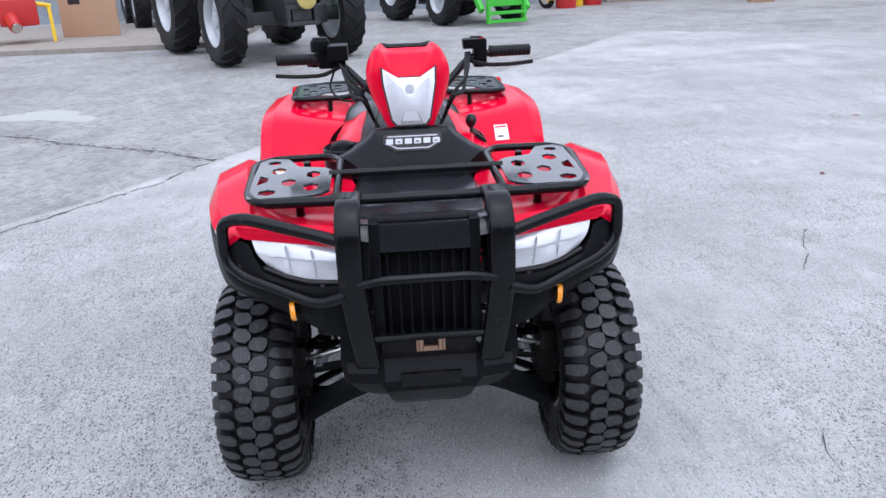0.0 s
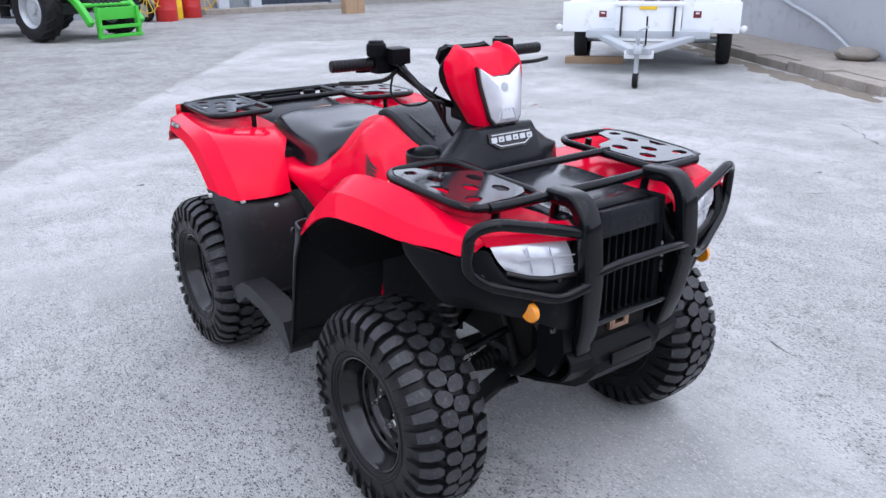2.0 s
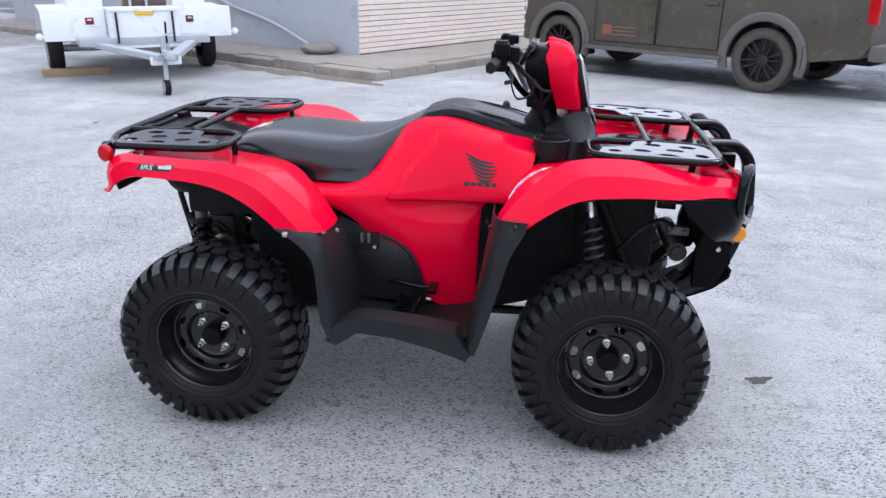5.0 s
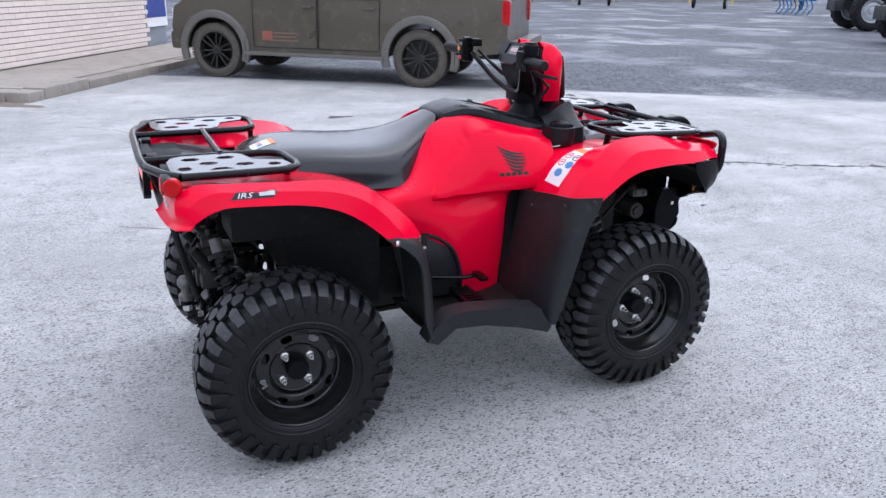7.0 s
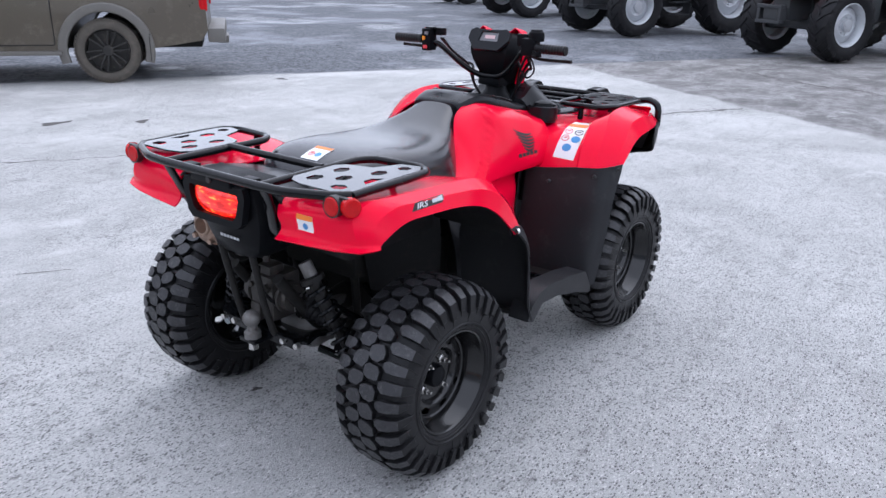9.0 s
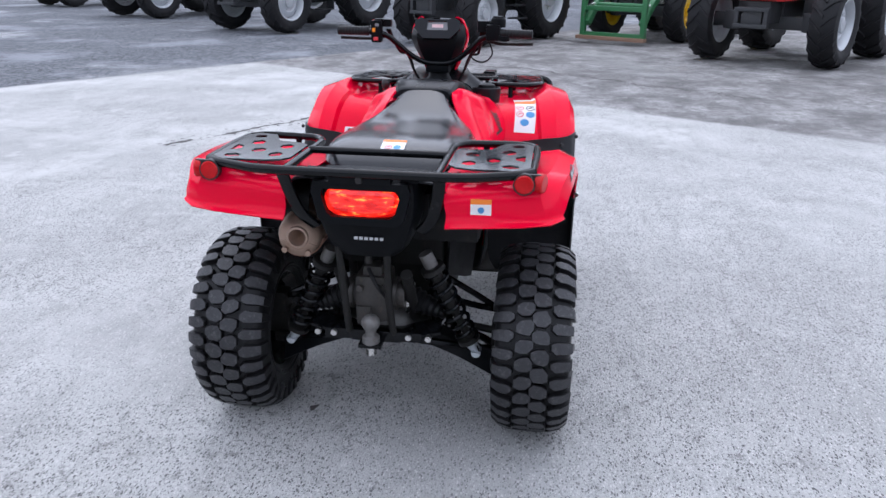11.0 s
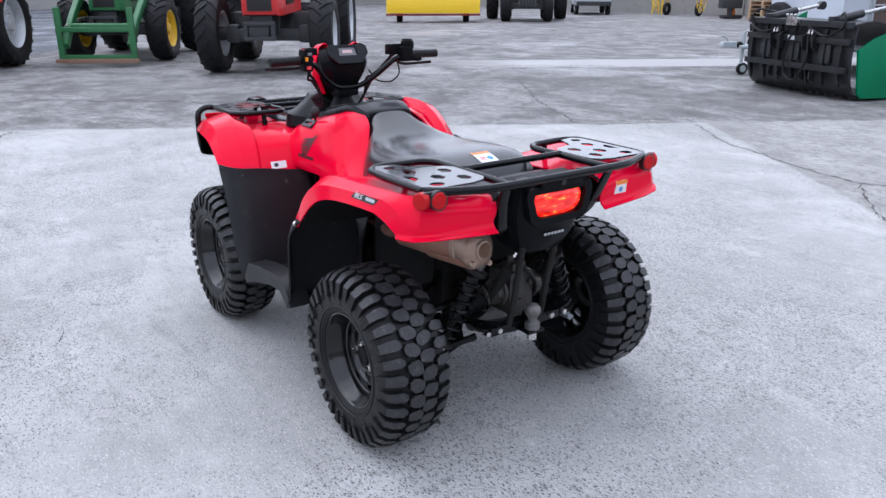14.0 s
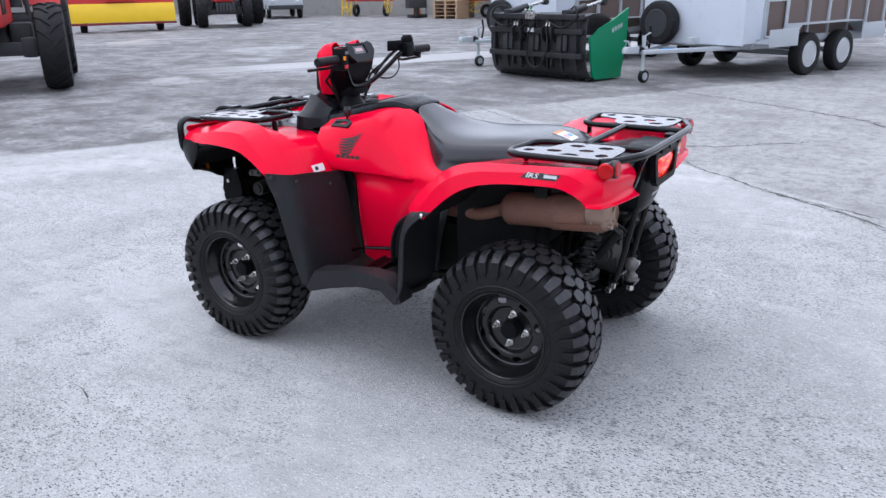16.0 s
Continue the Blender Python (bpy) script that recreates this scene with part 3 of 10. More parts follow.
GLOSSLID = mat("glossy_black_lid", (0.012, 0.014, 0.018), 0.18, vary=0.3, scale=8, fine=400, bump=0.05, dist=0.001, spec=0.45, coat=0.3, rough_vary=0.06)
FLARE = mat("grey_arch_trim", (0.125, 0.118, 0.106), 0.5, vary=0.15, scale=5, fine=80, bump=0.08, dirt=(0.19, 0.165, 0.13), dirt_amount=0.25)
DUSTTYRE = mat("dusty_tyre", (0.085, 0.075, 0.062), 0.85, vary=0.3, scale=6, fine=80, bump=0.3, dirt=(0.15, 0.13, 0.105), dirt_amount=0.4)
GLASSDARK = mat("dark_window", (0.015, 0.018, 0.02), 0.06, vary=0.1, bump=0.0, coat=0.5)

# ---- the yard: ground, cracks, buildings ----
bm = bmesh.new()
n, R = 40, 300.0
vs = [[bm.verts.new((-R + 2 * R * i / n, -R + 2 * R * j / n, 0)) for j in range(n + 1)] for i in range(n + 1)]
for i in range(n):
    for j in range(n):
        bm.faces.new((vs[i][j], vs[i + 1][j], vs[i + 1][j + 1], vs[i][j + 1]))
ground = tagged(part("ground", bm, GROUND), "worn pale concrete yard with darker old slabs and wet gravel", "ground", kind="structure")


def crack(points, width, seed, wob=0.03):
    """An uneven dirt-filled joint or crack in the concrete."""
    rnd = random.Random(seed)
    pts = [Vector((x, y, 0)) for x, y in points]
    fine = []
    for a, b in zip(pts, pts[1:]):
        k = max(2, int((b - a).length / 0.045))
        fine += [a.lerp(b, i / k) for i in range(k)]
    fine.append(pts[-1])
    bm = bmesh.new()
    drift = 0.0
    last = None
    for i, p in enumerate(fine):
        t = (fine[min(i + 1, len(fine) - 1)] - fine[max(i - 1, 0)]).normalized()
        s = Vector((-t.y, t.x, 0))
        drift = drift * 0.8 + rnd.uniform(-wob, wob) * 0.6
        w = width * rnd.choice((0.15, 0.3, 0.45, 0.6, 1.0)) * rnd.uniform(0.7, 1.2)
        row = (bm.verts.new(p + s * (drift + w / 2) + Vector((0, 0, 0.002))), bm.verts.new(p + s * drift + Vector((0, 0, 0.003))), bm.verts.new(p + s * (drift - w / 2) + Vector((0, 0, 0.002))))
        if last and rnd.random() > 0.07:
            bm.faces.new((last[0], row[0], row[1], last[1]))
            bm.faces.new((last[1], row[1], row[2], last[2]))
        last = row
        # crumbled bits beside it
        for _ in range(2):
            c = p + s * (drift + rnd.gauss(0, width * 0.9)) + t * rnd.uniform(-0.05, 0.05)
            k = rnd.uniform(0.15, 0.4) * min(width, 0.05)
            bm.faces.new([bm.verts.new(c + t * k * x * rnd.uniform(0.6, 2.2) + s * k * y * rnd.uniform(0.4, 1.0) + Vector((0, 0, 0.0022))) for x, y in ((-1, -0.6), (0.2, -1), (1, 0.2), (-0.3, 0.9))])
    for v in [v for v in bm.verts if not v.link_faces]:
        bm.verts.remove(v)
    ob = part("crack", bm, CRACK, ground, "dark dirt-filled crack in the concrete")
    return ob


crack([(-5.04, -3.8), (-4.21, -2.55), (-3.84, -1.89), (-3.52, -1.43)], 0.05, 1)
crack([(-0.9, -3.1), (-1.90, -2.43), (-2.86, -1.74), (-3.52, -1.43)], 0.030, 2)
crack([(3.0, 2.7), (3.46, 2.44), (4.23, 2.01), (4.93, 1.65), (5.73, 1.20), (6.49, 0.73)], 0.085, 3)
crack([(7.2, -6.74), (5.08, -5.34), (3.54, -4.53), (3.29, -4.73), (2.9, -5.5)], 0.035, 5)
crack([(3.01, -5.76), (1.81, -4.88), (0.7, -4.5), (0.26, -4.40), (-0.25, -3.65), (-1.0, -3.06), (-1.6, -2.74)], 0.026, 6)
crack([(0.26, -4.40), (-0.24, -4.6), (-0.9, -5.2)], 0.030, 7)
crack([(1.76, -8.68), (0.9, -8.1), (-0.10, -7.48), (-1.13, -6.80), (-1.49, -6.38), (-3.4, -5.2)], 0.045, 8)
crack([(9.9, 1.9), (9.22, 1.09), (8.81, 0.01), (8.2, -0.8), (7.58, -1.49), (6.6, -2.9)], 0.09, 9, 0.08)
crack([(11.4, -3.5), (10.1, -6.1), (7.7, -9.6)], 0.06, 10, 0.06)
crack([(0.75, 1.25), (0.82, 1.21), (0.89, 1.20)], 0.006, 12, 0.01)
crack([(-1.10, 2.22), (-0.90, 2.09), (-0.75, 2.02), (-0.61, 1.91), (-0.54, 1.85)], 0.010, 13, 0.03)
crack([(-1.35, 5.70), (-0.43, 4.85), (0.18, 4.39), (0.54, 4.08), (1.6, 3.45)], 0.018, 16, 0.03)
crack([(-0.30, 3.30), (-0.22, 3.45)], 0.012, 15)


def stain(x, y, rx, ry, turn, seed, name="oil_stain", material=None, label="small dark oil stain on the concrete"):
    rnd = random.Random(seed)
    bm = bmesh.new()
    k = 28
    c = bm.verts.new((x, y, 0.003))
    ring_v = []
    for i in range(k):
        a = math.tau * i / k
        q = 1 + 0.25 * math.sin(3 * a + seed) + rnd.uniform(-0.15, 0.15)
        u, v = rx * q * math.cos(a), ry * q * math.sin(a)
        t = radians(turn)
        ring_v.append(bm.verts.new((x + u * math.cos(t) - v * math.sin(t), y + u * math.sin(t) + v * math.cos(t), 0.002)))
    for i in range(k):
        bm.faces.new((c, ring_v[i], ring_v[(i + 1) % k]))
    part(name, bm, material or CRACK, ground, label)


stain(1.258, 0.0, 0.050, 0.026, 20, 1)
for i, (x, y, r) in enumerate(((1.234, 5.449, 0.13), (1.827, 4.945, 0.09), (4.6, 6.1, 0.10), (1.7, 4.2, 0.05), (-0.72, 0.26, 0.02), (2.6, 1.3, 0.03), (-0.55, 3.9, 0.025), (-3.3, -0.1, 0.03))):
    stain(x, y, r, r * 0.55, 40 * i, i + 2)
stain(-6.0, -3.72, 0.62, 0.30, 62, 21, 'cement_patch', mat('pale_cement', (0.40, 0.405, 0.38), 0.8, vary=0.15, scale=5, fine=80, bump=0.3), 'pale cement patch on old concrete')
# small dead leaves
for i, (x, y) in enumerate(((-2.136, 2.88), (-3.9, 4.2), (2.3, -3.2))):
    bm = bmesh.new()
    M = pose(x, y, 0.006, 8, -6, 50 * i)
    prism(bm, [M @ Vector(p) for p in ((-0.035, 0, 0), (-0.01, 0.014, 0.004), (0.03, 0.006, 0.0), (0.02, -0.012, 0.003))], (0, 0, 0.002))
    tagged(part("leaf", bm, mat("dead_leaf", (0.20, 0.035, 0.03), 0.7)), "small dead red leaf on the concrete", "leaf", "fallen leaves")

# raised pavement round the corner building
U, V = Vector((-0.848, 0.530, 0)), Vector((0.530, 0.848, 0))
C0 = Vector((-1.85, 7.45, 0))


def corner(a, b, z):
    return C0 + U * a + V * b + Vector((0, 0, z))


bm = bmesh.new()
prism(bm, [corner(0.28, 0.28, -0.05), corner(14, 0.28, -0.05), corner(14, 1.30, -0.05), corner(1.64, 1.30, -0.05), corner(1.64, 9.0, -0.05), corner(0.28, 9.0, -0.05)], (0, 0, 0.17))
pavement = tagged(part("pavement", bm, KERB), "raised concrete pavement along a building", "pavement", kind="structure")
rnd = random.Random(8)


def kerb_stone(a0, b0, a1, b1):
    bm = bmesh.new()
    z = 0.125 + rnd.uniform(-0.022, 0.016)
    box(bm, (0, 0, 0), (a1 - a0, b1 - b0, z + 0.05), 0.018)
    M = Matrix(((U.x, V.x, 0, 0), (U.y, V.y, 0, 0), (0, 0, 1, 0), (0, 0, 0, 1)))
    c = corner((a0 + a1) / 2, (b0 + b1) / 2, (z - 0.05) / 2)
    for v in bm.verts:
        v.co = M @ v.co + c
    part("kerb_stone", bm, KERB, pavement, "worn concrete kerb stone")


for i in range(13):
    kerb_stone(0.30 + i * 0.93, 0.0, 0.30 + i * 0.93 + 0.92, 0.28)
for i in range(9):
    kerb_stone(0.0, 0.30 + i * 0.93, 0.28, 0.30 + i * 0.93 + 0.92)
kerb_stone(0.0, 0.0, 0.295, 0.295)

# dirt washed up along the kerb
DIRT = mat("washed_up_dirt", (0.20, 0.17, 0.135), 0.95, vary=0.35, scale=6, fine=70, bump=0.6, dirt=(0.11, 0.095, 0.075), dirt_amount=0.4, dist=0.006)
for i in range(11):
    p = corner(0.2 + i * 0.75 + rnd.uniform(-0.1, 0.1), -0.16 - rnd.uniform(0, 0.10), 0)
    stain(p.x, p.y, 0.50, rnd.uniform(0.10, 0.24), -32 + rnd.uniform(-5, 5), 40 + i, "dirt_patch", DIRT, "brown dirt washed up along the kerb")

# corner building: grey rendered wall one way, painted brick the other
bm = bmesh.new()
prism(bm, [corner(1.64, 1.30, 0.0), corner(14, 1.30, 0.0), corner(14, 1.55, 0.0), corner(1.89, 1.55, 0.0)], (0, 0, 4.2))
wall1 = tagged(part("wall_grey", bm, RENDERWALL), "grey rendered building wall", "wall", kind="structure")
bm = bmesh.new()
prism(bm, [corner(1.70, 1.34, 0.0), corner(1.89, 1.56, 0.0), corner(1.89, 6.0, 0.0), corner(1.70, 6.0, 0.0)], (0, 0, 4.2))
wall2 = tagged(part("wall_brick", bm, MORTAR), "cream painted brick building wall", "wall", kind="structure")
bm = bmesh.new()
prism(bm, [corner(1.5, 1.1, 4.2), corner(14.2, 1.1, 4.2), corner(14.2, 6.2, 4.2), corner(1.5, 6.2, 4.2)], (0, 0, 0.18))
tagged(part("roof", bm, SHED), "flat grey roof slab", "roof", kind="structure")
bm = bmesh.new()
prism(bm, [corner(1.89, 5.8, 0.0), corner(14, 5.8, 0.0), corner(14, 6.0, 0.0), corner(1.89, 6.0, 0.0)], (0, 0, 4.2))
tagged(part("wall_back", bm, RENDERWALL), kind="structure")

# grey hose along the wall foot, and a stone
bm = bmesh.new()
pts = [corner(2.55, 1.18, 0.16), corner(3.3, 1.2, 0.42), corner(4.0, 1.22, 0.60), corner(4.9, 1.24, 0.78), corner(5.6, 1.25, 1.05), corner(6.1, 1.25, 1.6)]
tube(bm, [tuple(p) for p in crom([tuple(p) for p in pts], 6, 0)], 0.032, 10)
tagged(part("wall_pipe", bm, GALV), "pale grey pipe sloping down a wall", "pipe")
bm = bmesh.new()
bmesh.ops.create_icosphere(bm, subdivisions=3, radius=1)
for v in bm.verts:
    k = 1 + 0.10 * noise.noise(v.co * 1.7)
    v.co = corner(2.25, 1.02, 0.20) + Vector((v.co.x * 0.30 * k, v.co.y * 0.22 * k, max(v.co.z, -0.8) * 0.10 * k))
tagged(part("stone", bm, KERB), "rounded brown stone on the pavement", "stone")

# sign board on the wall past the brick
sign = thing("sign_board", "white and blue sign board with a green head", "sign")
bm = bmesh.new()
prism(bm, [corner(1.78, 6.02, 0.45), corner(1.78, 6.9, 0.45), corner(1.78, 6.9, 1.9), corner(1.78, 6.02, 1.9)], U * -0.03)
part("board", bm, WHITEPAINT, sign)
bm = bmesh.new()
prism(bm, [corner(1.745, 6.1, 0.62), corner(1.745, 6.85, 0.62), corner(1.745, 6.85, 0.95), corner(1.745, 6.1, 0.95)], U * -0.004)
part("blue_band", bm, mat("sign_blue", (0.03, 0.06, 0.28), 0.4), sign)
bm = bmesh.new()
prism(bm, [corner(1.745, 6.1, 1.08), corner(1.745, 6.85, 1.08), corner(1.745, 6.85, 1.8), corner(1.745, 6.1, 1.8)], U * -0.004)
part("green_band", bm, LIME, sign)
bm = bmesh.new()
prism(bm, [corner(1.80, 6.02, 0.0), corner(1.80, 6.9, 0.0), corner(1.89, 6.9, 0.0), corner(1.89, 6.02, 0.0)], (0, 0, 2.0))
part("backing", bm, SHED, sign)

# far shed with a dark blue door
XS = -23.0
bm = bmesh.new()
for y0, y1, z0, z1 in ((-30, 9.3, 0, 7), (12.0, 12.6, 0, 7), (9.3, 12.0, 4.2, 7)):
    box(bm, (XS - 0.15, (y0 + y1) / 2, (z0 + z1) / 2), (0.30, y1 - y0, z1 - z0))
for i in range(70):
    y = -29.8 + i * 0.56
    if y < 9.2:
        box(bm, (XS + 0.02, y, 3.6), (0.06, 0.10, 6.6))
shed = tagged(part("wall_shed", bm, SHED), "grey ribbed steel shed wall", "wall", kind="structure")
bm = bmesh.new()
box(bm, (XS - 0.12, 10.65, 2.2), (0.06, 2.70, 4.0))
for i in range(9):
    box(bm, (XS - 0.07, 9.45 + i * 0.30, 2.2), (0.05, 0.05, 3.96))
door = tagged(part("door_1", bm, BLUEDOOR), "dark blue ribbed sliding shed door, closed", "door", kind="structure")
bm = bmesh.new()
box(bm, (XS + 0.35, 10.0, 0.07), (0.8, 5.6, 0.18), 0.02)
tagged(part("door_step", bm, KERB), kind="structure")
for y in (8.0, 9.1):
    bm = bmesh.new()
    box(bm, (XS + 0.16, y, 3.5), (0.22, 0.35, 7.0), 0.01)
    part("pier", bm, PALEPANEL, shed)
bm = bmesh.new()
box(bm, (-19.7, 10.85, 1.6), (0.30, 0.42, 3.2), 0.01)
box(bm, (-19.7, 11.18, 1.6), (0.34, 0.24, 3.2), 0.01)
tagged(part("gate_post", bm, TIMBER), "thick pale timber gate post", "post")
bm = bmesh.new()
box(bm, (-24.0, 20.5, 2.5), (0.3, 15.5, 5.0))
tagged(part("wall_side", bm, YARDWALL), kind="structure")
# low bank of old slabs below the shed on the near side
bm = bmesh.new()
box(bm, (-16.6, -9.0, 0.03), (7.0, 12.0, 0.14), 0.02)
tagged(part("apron", bm, KERB), "raised concrete apron in front of the shed", "apron", kind="structure")

# far yard wall
bm = bmesh.new()
box(bm, (28, -32.3, 1.6), (46, 0.4, 3.2))
for i in range(10):
    box(bm, (7 + i * 4.6, -32.05, 1.6), (0.35, 0.16, 3.2), 0.01)
tagged(part("wall_south", bm, YARDWALL), "long grey concrete panel wall", "wall", kind="structure")
# unseen height, added to keep low eastern sky out of glossy reflections
bm = bmesh.new()
box(bm, (51, 0, 7.0), (0.4, 66, 14.0))
tagged(part("wall_east", bm, YARDWALL), "unseen grey wall, added height darkens eastern reflections", "wall", kind="structure")
bm = bmesh.new()
box(bm, (14, 46, 1.6), (76, 0.4, 3.2))
tagged(part("wall_north", bm, YARDWALL), "long grey concrete panel wall", "wall", kind="structure")
# open lean-to by the far wall
bm = bmesh.new()
box(bm, (12.5, -31.0, 3.3), (9.0, 4.0, 0.12))
box(bm, (8.1, -31.0, 1.6), (0.2, 3.6, 3.2))
tagged(part("lean_to", bm, SHED), "dark open lean-to by the wall", "lean-to", kind="structure")

# ---- the quad bike ----
def tyre_profile(hw, r):
    """(u along the section from the crown, y, radius) for one half, out to the bead."""
    pts = [(0.0, r), (0.35 * hw, r - 0.001), (0.62 * hw, r - 0.004), (0.83 * hw, r - 0.012), (0.95 * hw, r - 0.026), (1.0 * hw, r - 0.048), (1.02 * hw, r - 0.078), (1.0 * hw, r - 0.102), (0.94 * hw, r - 0.120), (0.85 * hw, 0.160)]
    u, out = 0.0, []
    for i, p in enumerate(pts):
        if i:
            u += math.dist(p, pts[i - 1])
        out.append((u, *p))
    return out


def tyre_mesh(hw, r, count):
    """A mud tyre with hexagonal crown blocks and long shoulder lugs. Its axis is y."""
    prof = tyre_profile(hw, r - 0.018)
    us, ys, rs = (np.array(c) for c in zip(*prof))
    bm = bmesh.new()
    half = [(y, q) for _, y, q in prof]
    lathe(bm, [(-y, q) for y, q in half[::-1]] + half[1:], None, 96, False)
    for f in [f for f in bm.faces if len(f.verts) > 4]:
        bm.faces.remove(f)

    def spot(u, s, lift):
        a = abs(u)
        y, q = np.interp(a, us, ys), np.interp(a, us, rs)
        lo = max(a - 0.006, 0)
        dy, dq = np.interp(a + 0.006, us, ys) - np.interp(lo, us, ys), np.interp(a + 0.006, us, rs) - np.interp(lo, us, rs)
        k = math.hypot(dy, dq) or 1
        ny, nq = -dq / k, dy / k
        y, q = y + ny * lift, q + nq * lift
        t = s / r
        return Vector((q * math.cos(t), math.copysign(y, u) if u else 0.0, q * math.sin(t)))

    def lug(stations, heights, scuffed):
        """A tread block through (u, s0, s1) stations; scuffed: how many of its top faces take the paler scuffed tone.
        """
        lows, tops, mids = [], [], []
        n = len(stations)
        sg = 1 if abs(stations[-1][0]) > abs(stations[0][0]) else -1
        sg = sg if stations[-1][0] > 0 else -sg
        for i, (u, s0, s1) in enumerate(stations):
            h = heights[i]
            e = min(0.0018, h * 0.3)
            du = e * sg if i == 0 else (-e * sg if i == n - 1 else 0)
            lows.append((bm.verts.new(spot(u, s0 - 0.001, -0.003)), bm.verts.new(spot(u, s1 + 0.001, -0.003))))
            mids.append((bm.verts.new(spot(u + du * 0.3, s0 + e * 0.25, h - e * 0.6)), bm.verts.new(spot(u + du * 0.3, s1 - e * 0.25, h - e * 0.6))))
            tops.append((bm.verts.new(spot(u + du, s0 + e, h)), bm.verts.new(spot(u + du, s1 - e, h))))
        for i in range(n - 1):
            for lo, hi in ((lows, mids), (mids, tops)):
                a, b, c, d = lo[i], lo[i + 1], hi[i], hi[i + 1]
                bm.faces.new((a[0], c[0], d[0], b[0]))
                bm.faces.new((a[1], b[1], d[1], c[1]))
            c, d = tops[i], tops[i + 1]
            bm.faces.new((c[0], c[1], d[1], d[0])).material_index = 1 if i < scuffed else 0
        for lo, hi in ((lows, mids), (mids, tops)):
            bm.faces.new((lo[0][0], lo[0][1], hi[0][1], hi[0][0]))
            bm.faces.new((lo[-1][0], hi[-1][0], hi[-1][1], lo[-1][1]))

    pitch = math.tau * r / count
    rnd = random.Random(3)
    H = 0.0175
    for i in range(count):
        s = i * pitch
        for sg, off in ((1, 0.0), (-1, 0.5)):
            c = s + off * pitch
            # hexagonal crown block
            u0, u1 = sg * (-0.030 * hw), sg * (0.440 * hw)
            um0, um1 = u0 + (u1 - u0) * rnd.uniform(0.20, 0.34), u0 + (u1 - u0) * rnd.uniform(0.64, 0.80)
            w = pitch * 0.392 * rnd.uniform(0.95, 1.04)
            q = [rnd.uniform(-0.0034, 0.0034) for _ in range(8)]
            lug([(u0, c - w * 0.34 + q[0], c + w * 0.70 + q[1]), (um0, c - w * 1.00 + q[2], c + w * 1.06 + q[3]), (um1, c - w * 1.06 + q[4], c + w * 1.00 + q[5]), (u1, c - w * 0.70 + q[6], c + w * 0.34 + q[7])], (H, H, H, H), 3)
            # shoulder lug: hooked on the inside, square on the shoulder, tapering down the sidewall
            c2 = c + 0.5 * pitch
            long = i % 2 == 0
            far = hw * 1.0 + (0.044 if long else 0.030)
            w2 = pitch * (0.335 if long else 0.305)
            k = rnd.uniform(-0.001, 0.001)
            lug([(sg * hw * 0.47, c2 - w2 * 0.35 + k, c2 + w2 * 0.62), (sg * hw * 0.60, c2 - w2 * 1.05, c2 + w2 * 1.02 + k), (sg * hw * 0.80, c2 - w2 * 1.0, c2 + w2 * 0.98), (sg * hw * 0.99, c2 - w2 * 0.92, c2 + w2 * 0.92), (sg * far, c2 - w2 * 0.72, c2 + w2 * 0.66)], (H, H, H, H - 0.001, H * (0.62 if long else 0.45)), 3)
            # fine rib that runs down the sidewall from each lug
            lug([(sg * far, c2 - 0.003, c2 + 0.003), (sg * (hw + 0.088), c2 - 0.0016, c2 + 0.0016)], (0.004, 0.002), 0)
    # moulded rings above the bead
    for sg in (1, -1):
        for y0, q in ((0.935, 0.171), (0.985, 0.182)):
            lathe(bm, [(sg * hw * y0, q), (sg * (hw * y0 + 0.005), q + 0.003), (sg * (hw * y0 + 0.005), q + 0.006), (sg * hw * (y0 + 0.02), q + 0.009)], None, 96, True)
    return bm


